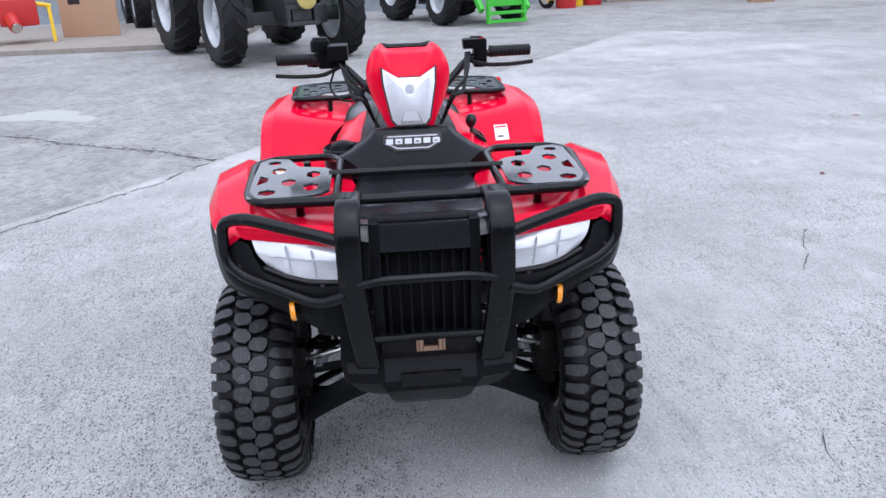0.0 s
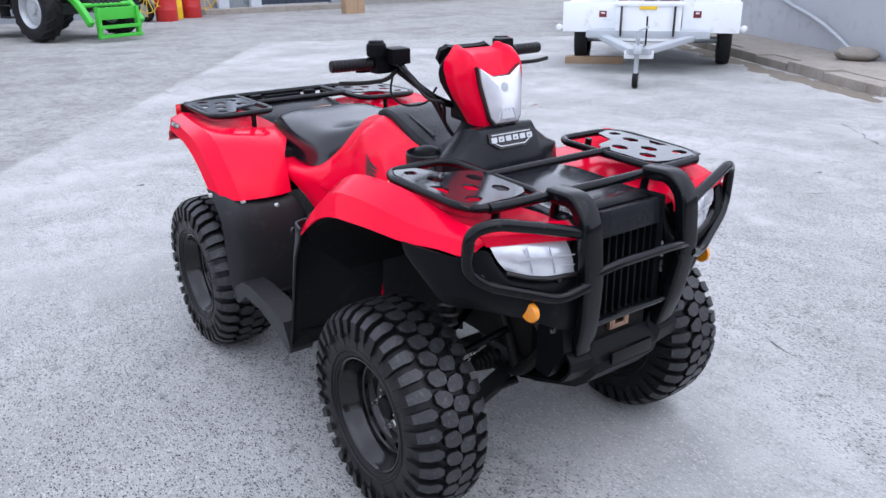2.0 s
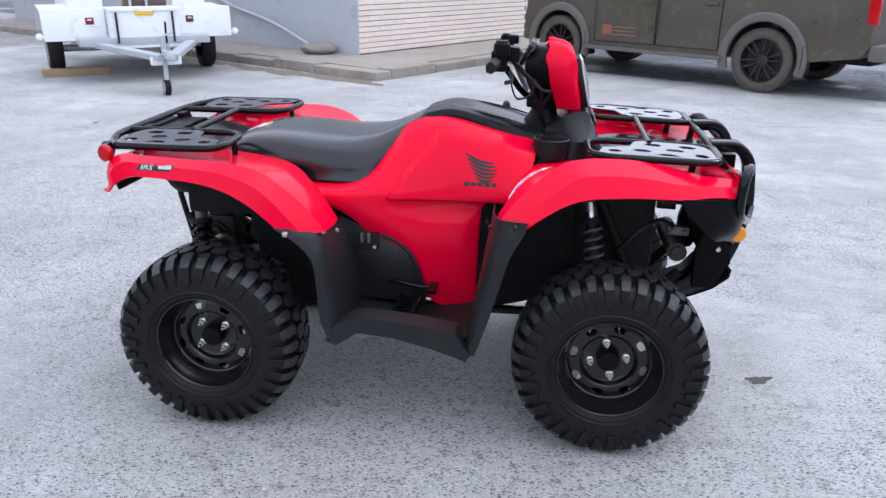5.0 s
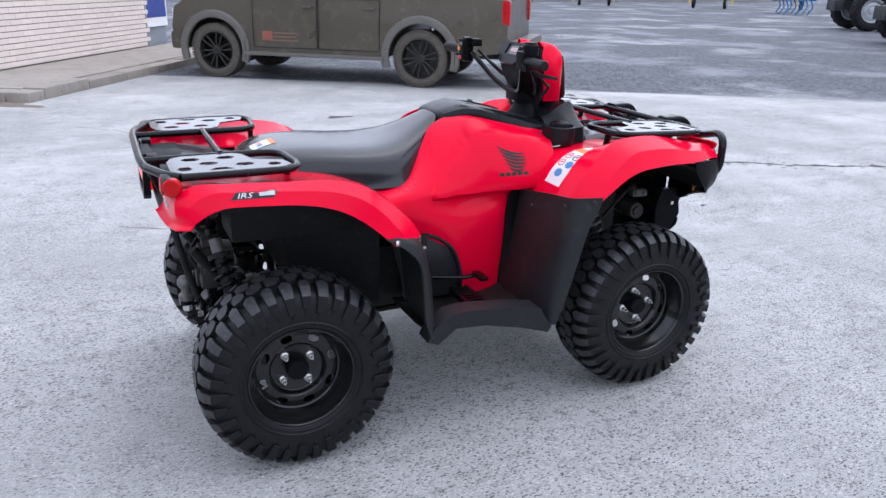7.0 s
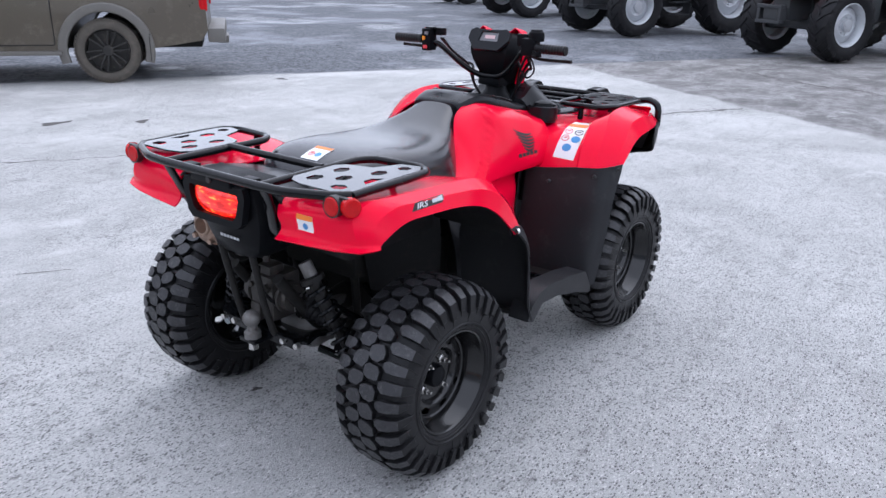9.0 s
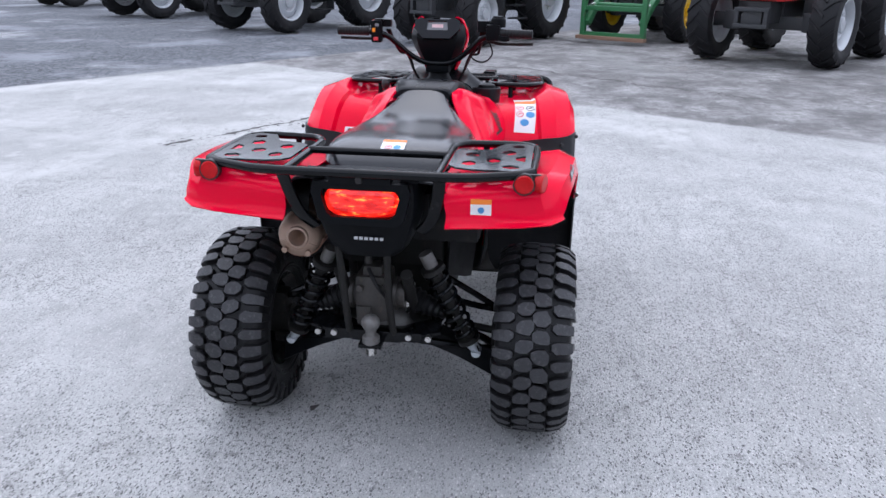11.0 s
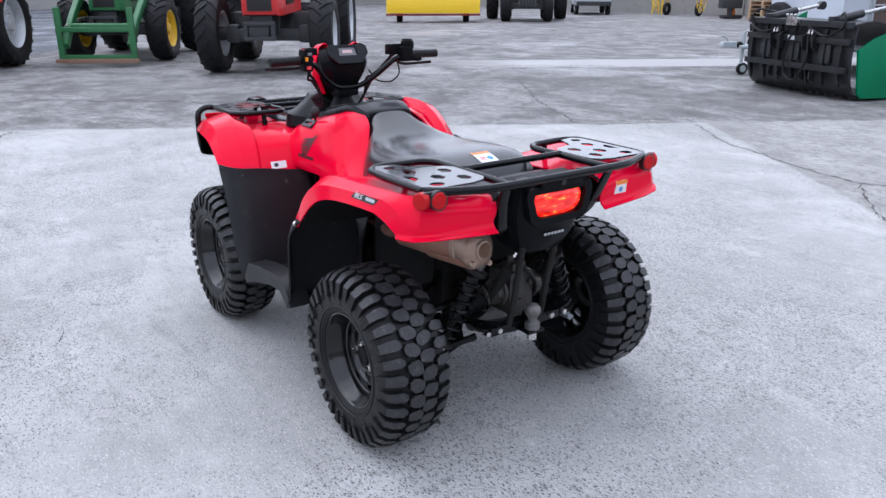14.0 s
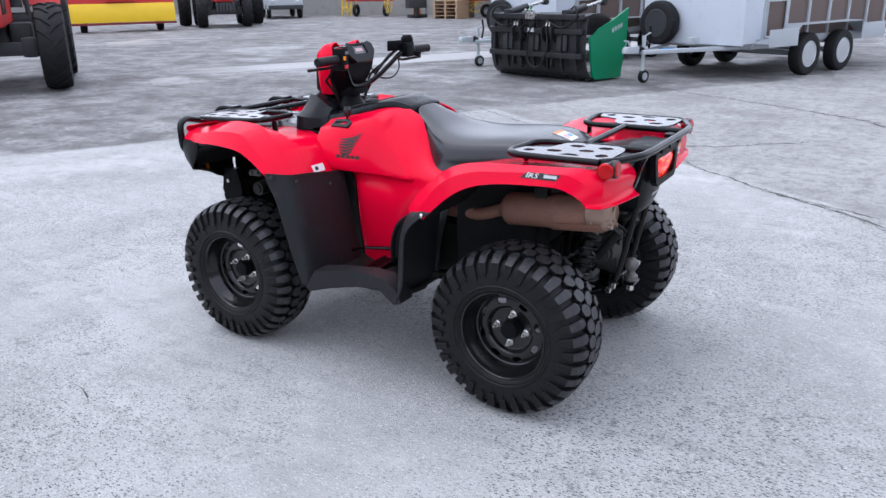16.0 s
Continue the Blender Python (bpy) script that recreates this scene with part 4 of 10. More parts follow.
def rim_mesh(hw):
    """A deep pressed-steel rim with stepped barrel and a dished disc that has oval windows."""
    bm = bmesh.new()
    o = 0.86 * hw
    lathe(bm, [(o - 0.002, 0.165), (o + 0.006, 0.163), (o + 0.007, 0.158), (o, 0.153), (o - 0.012, 0.151), (o - 0.017, 0.146), (o - 0.030, 0.143), (o - 0.036, 0.137), (o - 0.055, 0.133), (-o + 0.03, 0.130), (-o + 0.015, 0.147), (-o, 0.158), (-o, 0.163), (-o + 0.02, 0.155), (-o + 0.035, 0.139), (o - 0.045, 0.141), (o - 0.025, 0.155)], None, 64, True)
    seg = 80
    prof = [(o - 0.056, 0.1335), (o - 0.060, 0.128), (o - 0.058, 0.121), (o - 0.056, 0.112), (o - 0.055, 0.100), (o - 0.056, 0.091), (o - 0.062, 0.085), (o - 0.074, 0.080), (o - 0.077, 0.074), (o - 0.077, 0.030), (o - 0.077, 0.004)]
    back = [(a - 0.006, q) for a, q in prof]
    grids = []
    for pr in (prof, back):
        grids.append([[bm.verts.new((q * math.cos(math.tau * j / seg), a, q * math.sin(math.tau * j / seg))) for j in range(seg)] for a, q in pr])
    HOLES = (2, 3)

    def hole(i, j):
        return i in HOLES and j % 10 < 4

    for i in range(len(prof) - 1):
        for j in range(seg):
            k = (j + 1) % seg
            if hole(i, j):
                continue
            A, B = grids
            bm.faces.new((A[i][j], A[i][k], A[i + 1][k], A[i + 1][j]))
            bm.faces.new((B[i][j], B[i + 1][j], B[i + 1][k], B[i][k]))
    for i in HOLES:
        for j in range(seg):
            k = (j + 1) % seg
            if hole(i, j):
                A, B = grids
                if not hole(i, k):
                    bm.faces.new((A[i][k], A[i + 1][k], B[i + 1][k], B[i][k]))
                if not hole(i, (j - 1) % seg):
                    bm.faces.new((A[i][j], B[i][j], B[i + 1][j], A[i + 1][j]))
                if i == HOLES[0]:
                    bm.faces.new((A[i][j], A[i][k], B[i][k], B[i][j]))
                if i == HOLES[-1]:
                    bm.faces.new((A[i + 1][j], B[i + 1][j], B[i + 1][k], A[i + 1][k]))
    # round the windows: pull the corner points in
    A, B = grids
    for G in grids:
        for i, s in ((2, 1), (4, -1)):
            for j in range(seg):
                if j % 10 in (0, 4):
                    v, q = G[i][j], G[i + s][j]
                    v.co = v.co.lerp(q.co, 0.38)
    return bm, o


def make_wheel(bike, hw, r, count, x, y, turn, steer, data):
    if "rim" not in data:
        bm, o = rim_mesh(hw)
        data["o"] = o
        data["rim"] = link_mesh("wheel", bm, STEEL)
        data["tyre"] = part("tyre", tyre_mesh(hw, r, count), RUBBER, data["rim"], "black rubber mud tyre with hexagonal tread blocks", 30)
        data["tyre"].data.materials.append(SCUFFED_LIT)
        bm = bmesh.new()
        lathe(bm, [(o - 0.077, 0.036), (o - 0.056, 0.035), (o - 0.050, 0.031), (o - 0.048, 0.024), (o - 0.048, 0.001)], None, 32)
        part("hub_cap", bm, BLACK, data["rim"])
        for i in range(4):
            a = math.tau * (i + 0.35) / 4
            bm = bmesh.new()
            c = Vector((0.056 * math.cos(a), 0, 0.056 * math.sin(a)))
            lathe(bm, [(o - 0.078, 0.0135), (o - 0.072, 0.013), (o - 0.070, 0.010)], Matrix.Translation(c), 14)
            sweep(bm, [c + Vector((0, o - 0.074, 0)), c + Vector((0, o - 0.057, 0))], ring(0.0086, 6))
            cyl(bm, c + Vector((0, o - 0.058, 0)), c + Vector((0, o - 0.044, 0)), 0.0055, 0.004, 10)
            part("wheel_nut", bm, CHROME, data["rim"], "bare metal wheel nut", 25)
        ob = data["rim"]
        ob.parent = bike
        ob.matrix_basis = pose(x, y, r - 0.004, 0, turn, steer)
        return ob
    ob = copy_thing(data["rim"], pose(x, y, r - 0.004, 0, turn, steer))
    ob.parent = bike
    return ob


def both(fn, name, material, parent, label="", sharp=38):
    """Makes a part and its twin on the other side; y is positive in fn."""
    out = []
    for s in (1, -1):
        bm = fn(bmesh.new())
        if s < 0:
            flip(bm)
        out.append(part(name, bm, material, parent, label, sharp))
    return out


def rear_fender(bm):
    S = [  # inner, mid, near the ridge, ridge, side face, lip
        [(-0.966, 0.225, 0.785), (-0.962, 0.33, 0.791), (-0.953, 0.43, 0.796), (-0.936, 0.500, 0.801), (-0.914, 0.524, 0.805), (-0.897, 0.537, 0.808)],
        [(-0.950, 0.225, 0.796), (-0.946, 0.33, 0.802), (-0.938, 0.42, 0.807), (-0.924, 0.485, 0.812), (-0.908, 0.514, 0.815), (-0.890, 0.532, 0.816)],
        [(-0.940, 0.225, 0.815), (-0.937, 0.33, 0.824), (-0.935, 0.42, 0.834), (-0.930, 0.480, 0.843), (-0.903, 0.515, 0.840), (-0.876, 0.537, 0.829)],
        [(-0.948, 0.22, 0.850), (-0.940, 0.33, 0.865), (-0.935, 0.41, 0.875), (-0.920, 0.470, 0.885), (-0.880, 0.520, 0.878), (-0.845, 0.543, 0.848)],
        [(-0.915, 0.21, 0.885), (-0.905, 0.33, 0.893), (-0.890, 0.41, 0.900), (-0.870, 0.480, 0.915), (-0.830, 0.532, 0.903), (-0.805, 0.549, 0.862)],
        [(-0.820, 0.20, 0.882), (-0.815, 0.33, 0.890), (-0.805, 0.42, 0.898), (-0.790, 0.492, 0.916), (-0.760, 0.541, 0.903), (-0.750, 0.554, 0.864)],
        [(-0.640, 0.20, 0.872), (-0.640, 0.33, 0.884), (-0.635, 0.42, 0.894), (-0.625, 0.500, 0.912), (-0.610, 0.546, 0.896), (-0.610, 0.558, 0.858)],
        [(-0.500, 0.21, 0.862), (-0.500, 0.33, 0.876), (-0.500, 0.42, 0.888), (-0.495, 0.500, 0.906), (-0.500, 0.548, 0.884), (-0.510, 0.560, 0.838)],
        [(-0.400, 0.25, 0.846), (-0.400, 0.34, 0.860), (-0.400, 0.42, 0.872), (-0.400, 0.500, 0.880), (-0.415, 0.550, 0.852), (-0.435, 0.562, 0.800)],
        [(-0.335, 0.29, 0.815), (-0.325, 0.36, 0.822), (-0.320, 0.43, 0.828), (-0.325, 0.502, 0.826), (-0.350, 0.550, 0.800), (-0.378, 0.562, 0.755)],
        [(-0.285, 0.31, 0.755), (-0.270, 0.37, 0.758), (-0.262, 0.43, 0.760), (-0.268, 0.502, 0.758), (-0.305, 0.548, 0.742), (-0.338, 0.562, 0.718)],
        [(-0.255, 0.32, 0.690), (-0.235, 0.37, 0.690), (-0.228, 0.43, 0.692), (-0.235, 0.500, 0.695), (-0.280, 0.546, 0.700), (-0.318, 0.560, 0.700)],
    ]
    return shell(bm, S, 0.005, 4, 1, (-0.6, 0.35, 0.5))


def front_fender(bm):
    S = [
        [(0.285, 0.250, 0.715), (0.280, 0.36, 0.722), (0.285, 0.43, 0.730), (0.305, 0.495, 0.740), (0.360, 0.548, 0.752), (0.398, 0.566, 0.762)],
        [(0.310, 0.242, 0.775), (0.315, 0.34, 0.785), (0.330, 0.42, 0.800), (0.360, 0.490, 0.812), (0.415, 0.546, 0.810), (0.445, 0.565, 0.800)],
        [(0.345, 0.234, 0.835), (0.360, 0.33, 0.850), (0.385, 0.41, 0.868), (0.425, 0.482, 0.882), (0.475, 0.540, 0.868), (0.505, 0.560, 0.838)],
        [(0.400, 0.240, 0.878), (0.425, 0.32, 0.890), (0.460, 0.40, 0.902), (0.500, 0.462, 0.938), (0.545, 0.528, 0.914), (0.570, 0.554, 0.860)],
        [(0.500, 0.20, 0.888), (0.525, 0.30, 0.893), (0.560, 0.39, 0.896), (0.590, 0.450, 0.952), (0.625, 0.518, 0.922), (0.645, 0.545, 0.866)],
        [(0.640, 0.17, 0.886), (0.655, 0.28, 0.890), (0.680, 0.38, 0.892), (0.700, 0.440, 0.950), (0.725, 0.506, 0.918), (0.735, 0.530, 0.868)],
        [(0.790, 0.15, 0.880), (0.795, 0.26, 0.884), (0.805, 0.36, 0.888), (0.815, 0.424, 0.932), (0.830, 0.488, 0.904), (0.838, 0.510, 0.866)],
        [(0.900, 0.15, 0.886), (0.900, 0.25, 0.890), (0.900, 0.34, 0.896), (0.908, 0.416, 0.914), (0.918, 0.472, 0.900), (0.922, 0.492, 0.872)],
        [(0.985, 0.16, 0.888), (0.982, 0.25, 0.892), (0.975, 0.33, 0.898), (0.978, 0.402, 0.908), (0.982, 0.452, 0.896), (0.980, 0.478, 0.870)],
        [(1.030, 0.17, 0.880), (1.024, 0.25, 0.890), (1.016, 0.33, 0.901), (1.012, 0.392, 0.904), (1.008, 0.436, 0.890), (1.000, 0.462, 0.866)],
    ]
    for i, row in enumerate(S):  # the inner panel lies a step below the outer column
        k = (0.020, 0.020, 0.020, 0.016, 0.008, 0, 0, 0, 0, 0)[i]
        a, b = (Vector(row[2]).lerp(Vector(row[3]), f) for f in (0.10, 0.26))
        d = Vector((k * 0.8, 0, -k * 0.6))
        S[i] = [tuple(Vector(q) + d) for q in row[:3]] + [tuple(a + d), tuple(b)] + row[3:]
    return shell(bm, S, 0.005, 4, 1, (0.7, 0.3, 0.5))


def side_panel(bm):
    S = [
        [(-0.470, 0.215, 0.822), (-0.470, 0.26, 0.822), (-0.46, 0.30, 0.820), (-0.45, 0.325, 0.81), (-0.44, 0.332, 0.80), (-0.43, 0.33, 0.792), (-0.42, 0.32, 0.786), (-0.41, 0.31, 0.780)],
        [(-0.300, 0.225, 0.778), (-0.300, 0.262, 0.778), (-0.290, 0.292, 0.772), (-0.285, 0.306, 0.760), (-0.28, 0.308, 0.745), (-0.272, 0.305, 0.732), (-0.264, 0.30, 0.715), (-0.256, 0.285, 0.695)],
        [(-0.190, 0.210, 0.790), (-0.190, 0.25, 0.782), (-0.190, 0.278, 0.765), (-0.190, 0.290, 0.745), (-0.185, 0.292, 0.72), (-0.180, 0.288, 0.68), (-0.170, 0.278, 0.64), (-0.155, 0.264, 0.59)],
        [(-0.105, 0.160, 0.885), (-0.105, 0.212, 0.840), (-0.105, 0.252, 0.790), (-0.105, 0.272, 0.748), (-0.10, 0.272, 0.715), (-0.095, 0.280, 0.66), (-0.085, 0.270, 0.59), (-0.07, 0.252, 0.52)],
        [(-0.050, 0.124, 0.955), (-0.045, 0.186, 0.905), (-0.040, 0.234, 0.830), (-0.035, 0.260, 0.748), (-0.030, 0.258, 0.708), (-0.022, 0.272, 0.63), (-0.005, 0.266, 0.53), (0.015, 0.248, 0.42)],
        [(0.035, 0.106, 0.985), (0.045, 0.170, 0.952), (0.055, 0.228, 0.850), (0.060, 0.254, 0.745), (0.050, 0.240, 0.712), (0.040, 0.266, 0.64), (0.045, 0.262, 0.52), (0.050, 0.242, 0.355)],
        [(0.095, 0.113, 0.988), (0.105, 0.178, 0.960), (0.115, 0.232, 0.860), (0.125, 0.252, 0.745), (0.125, 0.230, 0.712), (0.110, 0.262, 0.645), (0.110, 0.258, 0.53), (0.108, 0.238, 0.335)],
        [(0.200, 0.124, 0.968), (0.208, 0.190, 0.940), (0.214, 0.242, 0.845), (0.215, 0.262, 0.745), (0.205, 0.224, 0.712), (0.170, 0.256, 0.65), (0.166, 0.250, 0.53), (0.160, 0.230, 0.328)],
        [(0.325, 0.145, 0.942), (0.322, 0.212, 0.914), (0.318, 0.260, 0.828), (0.310, 0.272, 0.745), (0.25, 0.216, 0.712), (0.212, 0.240, 0.65), (0.208, 0.236, 0.53), (0.198, 0.218, 0.335)],
        [(0.418, 0.160, 0.928), (0.412, 0.218, 0.898), (0.394, 0.270, 0.828), (0.350, 0.278, 0.745), (0.268, 0.214, 0.715), (0.224, 0.228, 0.65), (0.218, 0.222, 0.53), (0.206, 0.208, 0.345)],
    ]
    shell(bm, S, 0.006, 10, 6, (0.0, 0.0, 0.7))
    for v in bm.verts:  # raised field ahead of the crease and below the shoulder
        x, y, z = v.co
        edge = np.interp(z, (0.715, 0.75, 0.85, 0.93), (-0.105, -0.098, -0.012, 0.055))
        top = 0.958 - 0.14 * max(0.0, x - 0.10)
        k = max(0.0, min(1.0, (x - edge) / 0.007)) * max(0.0, min(1.0, (top - z) / 0.010)) * max(0.0, min(1.0, (z - 0.722) / 0.012))
        v.co.y += 0.024 * k
    return bm


def half_ring(x0, dx, w, zt, zb, taper=0.0):
    """Points of a seat-like section from one lower edge over the top to the other; dx: how far the lower edge lies behind the top; taper: how much narrower it is above."""
    out = []
    prof = [(1.0, 0.0), (1.03, 0.22), (1.02, 0.50), (0.95, 0.80), (0.76, 0.95), (0.40, 0.995), (0.0, 1.0)]
    for k, h in prof:
        out.append((x0 - dx * (1 - h), w * k * (1 - taper * h), zb + (zt - zb) * h))
    return out + [(x, -y, z) for x, y, z in out[-2::-1]]


def seat_mesh(bm):
    secs = []
    for x, dx, w, zt, zb, taper in ((-0.690, -0.02, 0.125, 0.832, 0.790, 0), (-0.675, -0.01, 0.165, 0.866, 0.790, 0), (-0.640, 0, 0.192, 0.900, 0.794, 0), (-0.560, 0, 0.218, 0.926, 0.794, 0), (-0.450, 0, 0.232, 0.929, 0.790, 0), (-0.330, 0, 0.238, 0.921, 0.780, 0), (-0.230, 0.0, 0.238, 0.910, 0.767, 0.06), (-0.150, 0.035, 0.230, 0.922, 0.762, 0.20), (-0.080, 0.085, 0.215, 0.950, 0.765, 0.36), (-0.030, 0.125, 0.200, 0.974, 0.772, 0.46), (0.000, 0.150, 0.190, 0.990, 0.782, 0.52), (0.010, 0.155, 0.176, 0.988, 0.790, 0.52)):
        s = half_ring(x, dx, w, zt, zb, taper)
        secs.append(s + [(s[0][0], y, zb - 0.004) for y in (-0.10, 0.0, 0.10)])
    return loft(bm, secs, 3, 2)


def pod_shell(bm):
    S = []
    for z, rows in (
        (1.022, ((0.490, 0.074), (0.530, 0.080), (0.562, 0.074), (0.578, 0.058), (0.584, 0.030), (0.586, 0.0))),
        (1.060, ((0.478, 0.088), (0.522, 0.094), (0.556, 0.086), (0.574, 0.066), (0.582, 0.034), (0.585, 0.0))),
        (1.110, ((0.462, 0.108), (0.508, 0.110), (0.542, 0.100), (0.562, 0.078), (0.572, 0.040), (0.576, 0.0))),
        (1.165, ((0.452, 0.124), (0.496, 0.122), (0.526, 0.112), (0.546, 0.090), (0.556, 0.044), (0.560, 0.0))),
        (1.205, ((0.440, 0.122), (0.482, 0.118), (0.512, 0.108), (0.534, 0.088), (0.530, 0.044), (0.530, 0.0))),
        (1.232, ((0.448, 0.106), (0.470, 0.102), (0.494, 0.094), (0.508, 0.076), (0.500, 0.040), (0.498, 0.0))),
        (1.243, ((0.438, 0.086), (0.452, 0.084), (0.464, 0.078), (0.471, 0.066), (0.466, 0.036), (0.464, 0.0))),
        (1.248, ((0.436, 0.072), (0.441, 0.071), (0.446, 0.068), (0.451, 0.058), (0.448, 0.032), (0.447, 0.0))),
    ):
        k = 1.0 + 0.16 * min(1.0, (z - 1.022) / 0.10)
        lift = [0.014 * math.exp(-((y * k - 0.105) / 0.022) ** 2) if z > 1.16 else 0.0 for _, y in rows]
        half = [(x + q * 0.6, y * k, z + q) for (x, y), q in zip(rows, lift)]
        S.append(half + [(x, -y, zz) for x, y, zz in half[-2::-1]])
    shell(bm, S, 0.005, 6, 5, (0.44, 0, 1.13))
    for v in bm.verts:  # sunk middle field between two ridges that run down to the lamp
        x, y, z = v.co
        half = 0.034 + 0.046 * max(0.0, min(1.0, (z - 1.165) / 0.07))
        k = max(0.0, min(1.0, (half - abs(y)) / 0.008)) * max(0.0, min(1.0, (z - 1.160) / 0.010))
        v.co.x -= 0.009 * k
        v.co.z -= 0.005 * k
        r = math.exp(-((abs(y) - half - 0.010) / 0.009) ** 2) * max(0.0, min(1.0, (z - 1.160) / 0.010))
        v.co.x += 0.006 * r
        v.co.z += 0.003 * r
    return bm


def rack_loop(bm, pts, r=0.011, bend=0.04):
    return tube(bm, pts, r, 10, bend, True)


def rack_plate_mesh(bm, x0, x1, y0, y1, z, flipx):
    """Pressed plate with hexagonal windows, between the inner and outer tube of a carrier."""
    L, W = x1 - x0, y1 - y0
    def P(u, v):
        return ((x1 - L * u) if flipx else (x0 + L * u), y0 + W * v)
    out = [P(0.04, 0.10), P(0.0, 0.30), P(0.0, 0.97), P(0.10, 1.0), P(0.9, 1.0), P(1.0, 0.90), P(0.96, 0.62), P(0.72, 0.46), P(0.66, 0.10), P(0.58, 0.0), P(0.12, 0.0)]
    holes = []
    for u, v, w, h in ((0.20, 0.24, 0.17, 0.17), (0.50, 0.24, 0.17, 0.17), (0.33, 0.53, 0.17, 0.17), (0.12, 0.76, 0.13, 0.20), (0.62, 0.70, 0.17, 0.17), (0.86, 0.80, 0.12, 0.16)):
        c = P(u, v)
        holes.append(hexagon(c[0], c[1], L * w, W * h, 0.25))
    for u0, u1, va, vb in ((0.30, 0.52, 0.80, 0.92),):
        a, b = P(u0, va), P(u1, vb)
        holes.append([(a[0], b[1]), (b[0], b[1]), ((a[0] + b[0]) / 2 + (b[0] - a[0]) * 0.2, a[1]), ((a[0] + b[0]) / 2 - (b[0] - a[0]) * 0.2, a[1])])
    return plate(bm, out, holes, 0.005, pose(0, 0, z))


def damper(bike, top, bot, cap, spring, r=0.032, turns=8):
    top, bot = Vector(top), Vector(bot)
    d = (bot - top)
    bm = bmesh.new()
    cyl(bm, top, top + d * 0.55, 0.020, None, 16)
    cyl(bm, top + d * 0.5, bot, 0.013, None, 12)
    cyl(bm, top + d * 0.12, top + d * 0.16, r + 0.006, None, 20)
    cyl(bm, top + d * 0.82, top + d * 0.86, r + 0.004, None, 20)
    cyl(bm, bot - d.normalized() * 0.05, bot, 0.019, 0.016, 12)
    ob = part("shock_absorber", bm, DARKMETAL, bike)
    bm = bmesh.new()
    coil(bm, top + d * 0.15, top + d * 0.83, r, 0.0062, turns)
    part("spring", bm, spring, ob, "coil spring")
    bm = bmesh.new()
    cyl(bm, top - d * 0.01, top + d * 0.11, 0.021, None, 16)
    part("canister", bm, cap, ob, "bare metal damper top")
    bm = bmesh.new()
    cyl(bm, bot - d.normalized() * 0.050, bot - d.normalized() * 0.006, 0.0205, 0.017, 14)
    cyl(bm, bot - Vector((0.026, 0, 0)), bot + Vector((0.026, 0, 0)), 0.015, None, 14)
    part("clevis", bm, GALV, ob, "bare metal damper foot")
    return ob


def disc_outline(cx, cy, r, n=18):
    return [(cx + r * math.cos(math.tau * i / n), cy + r * math.sin(math.tau * i / n)) for i in range(n)]


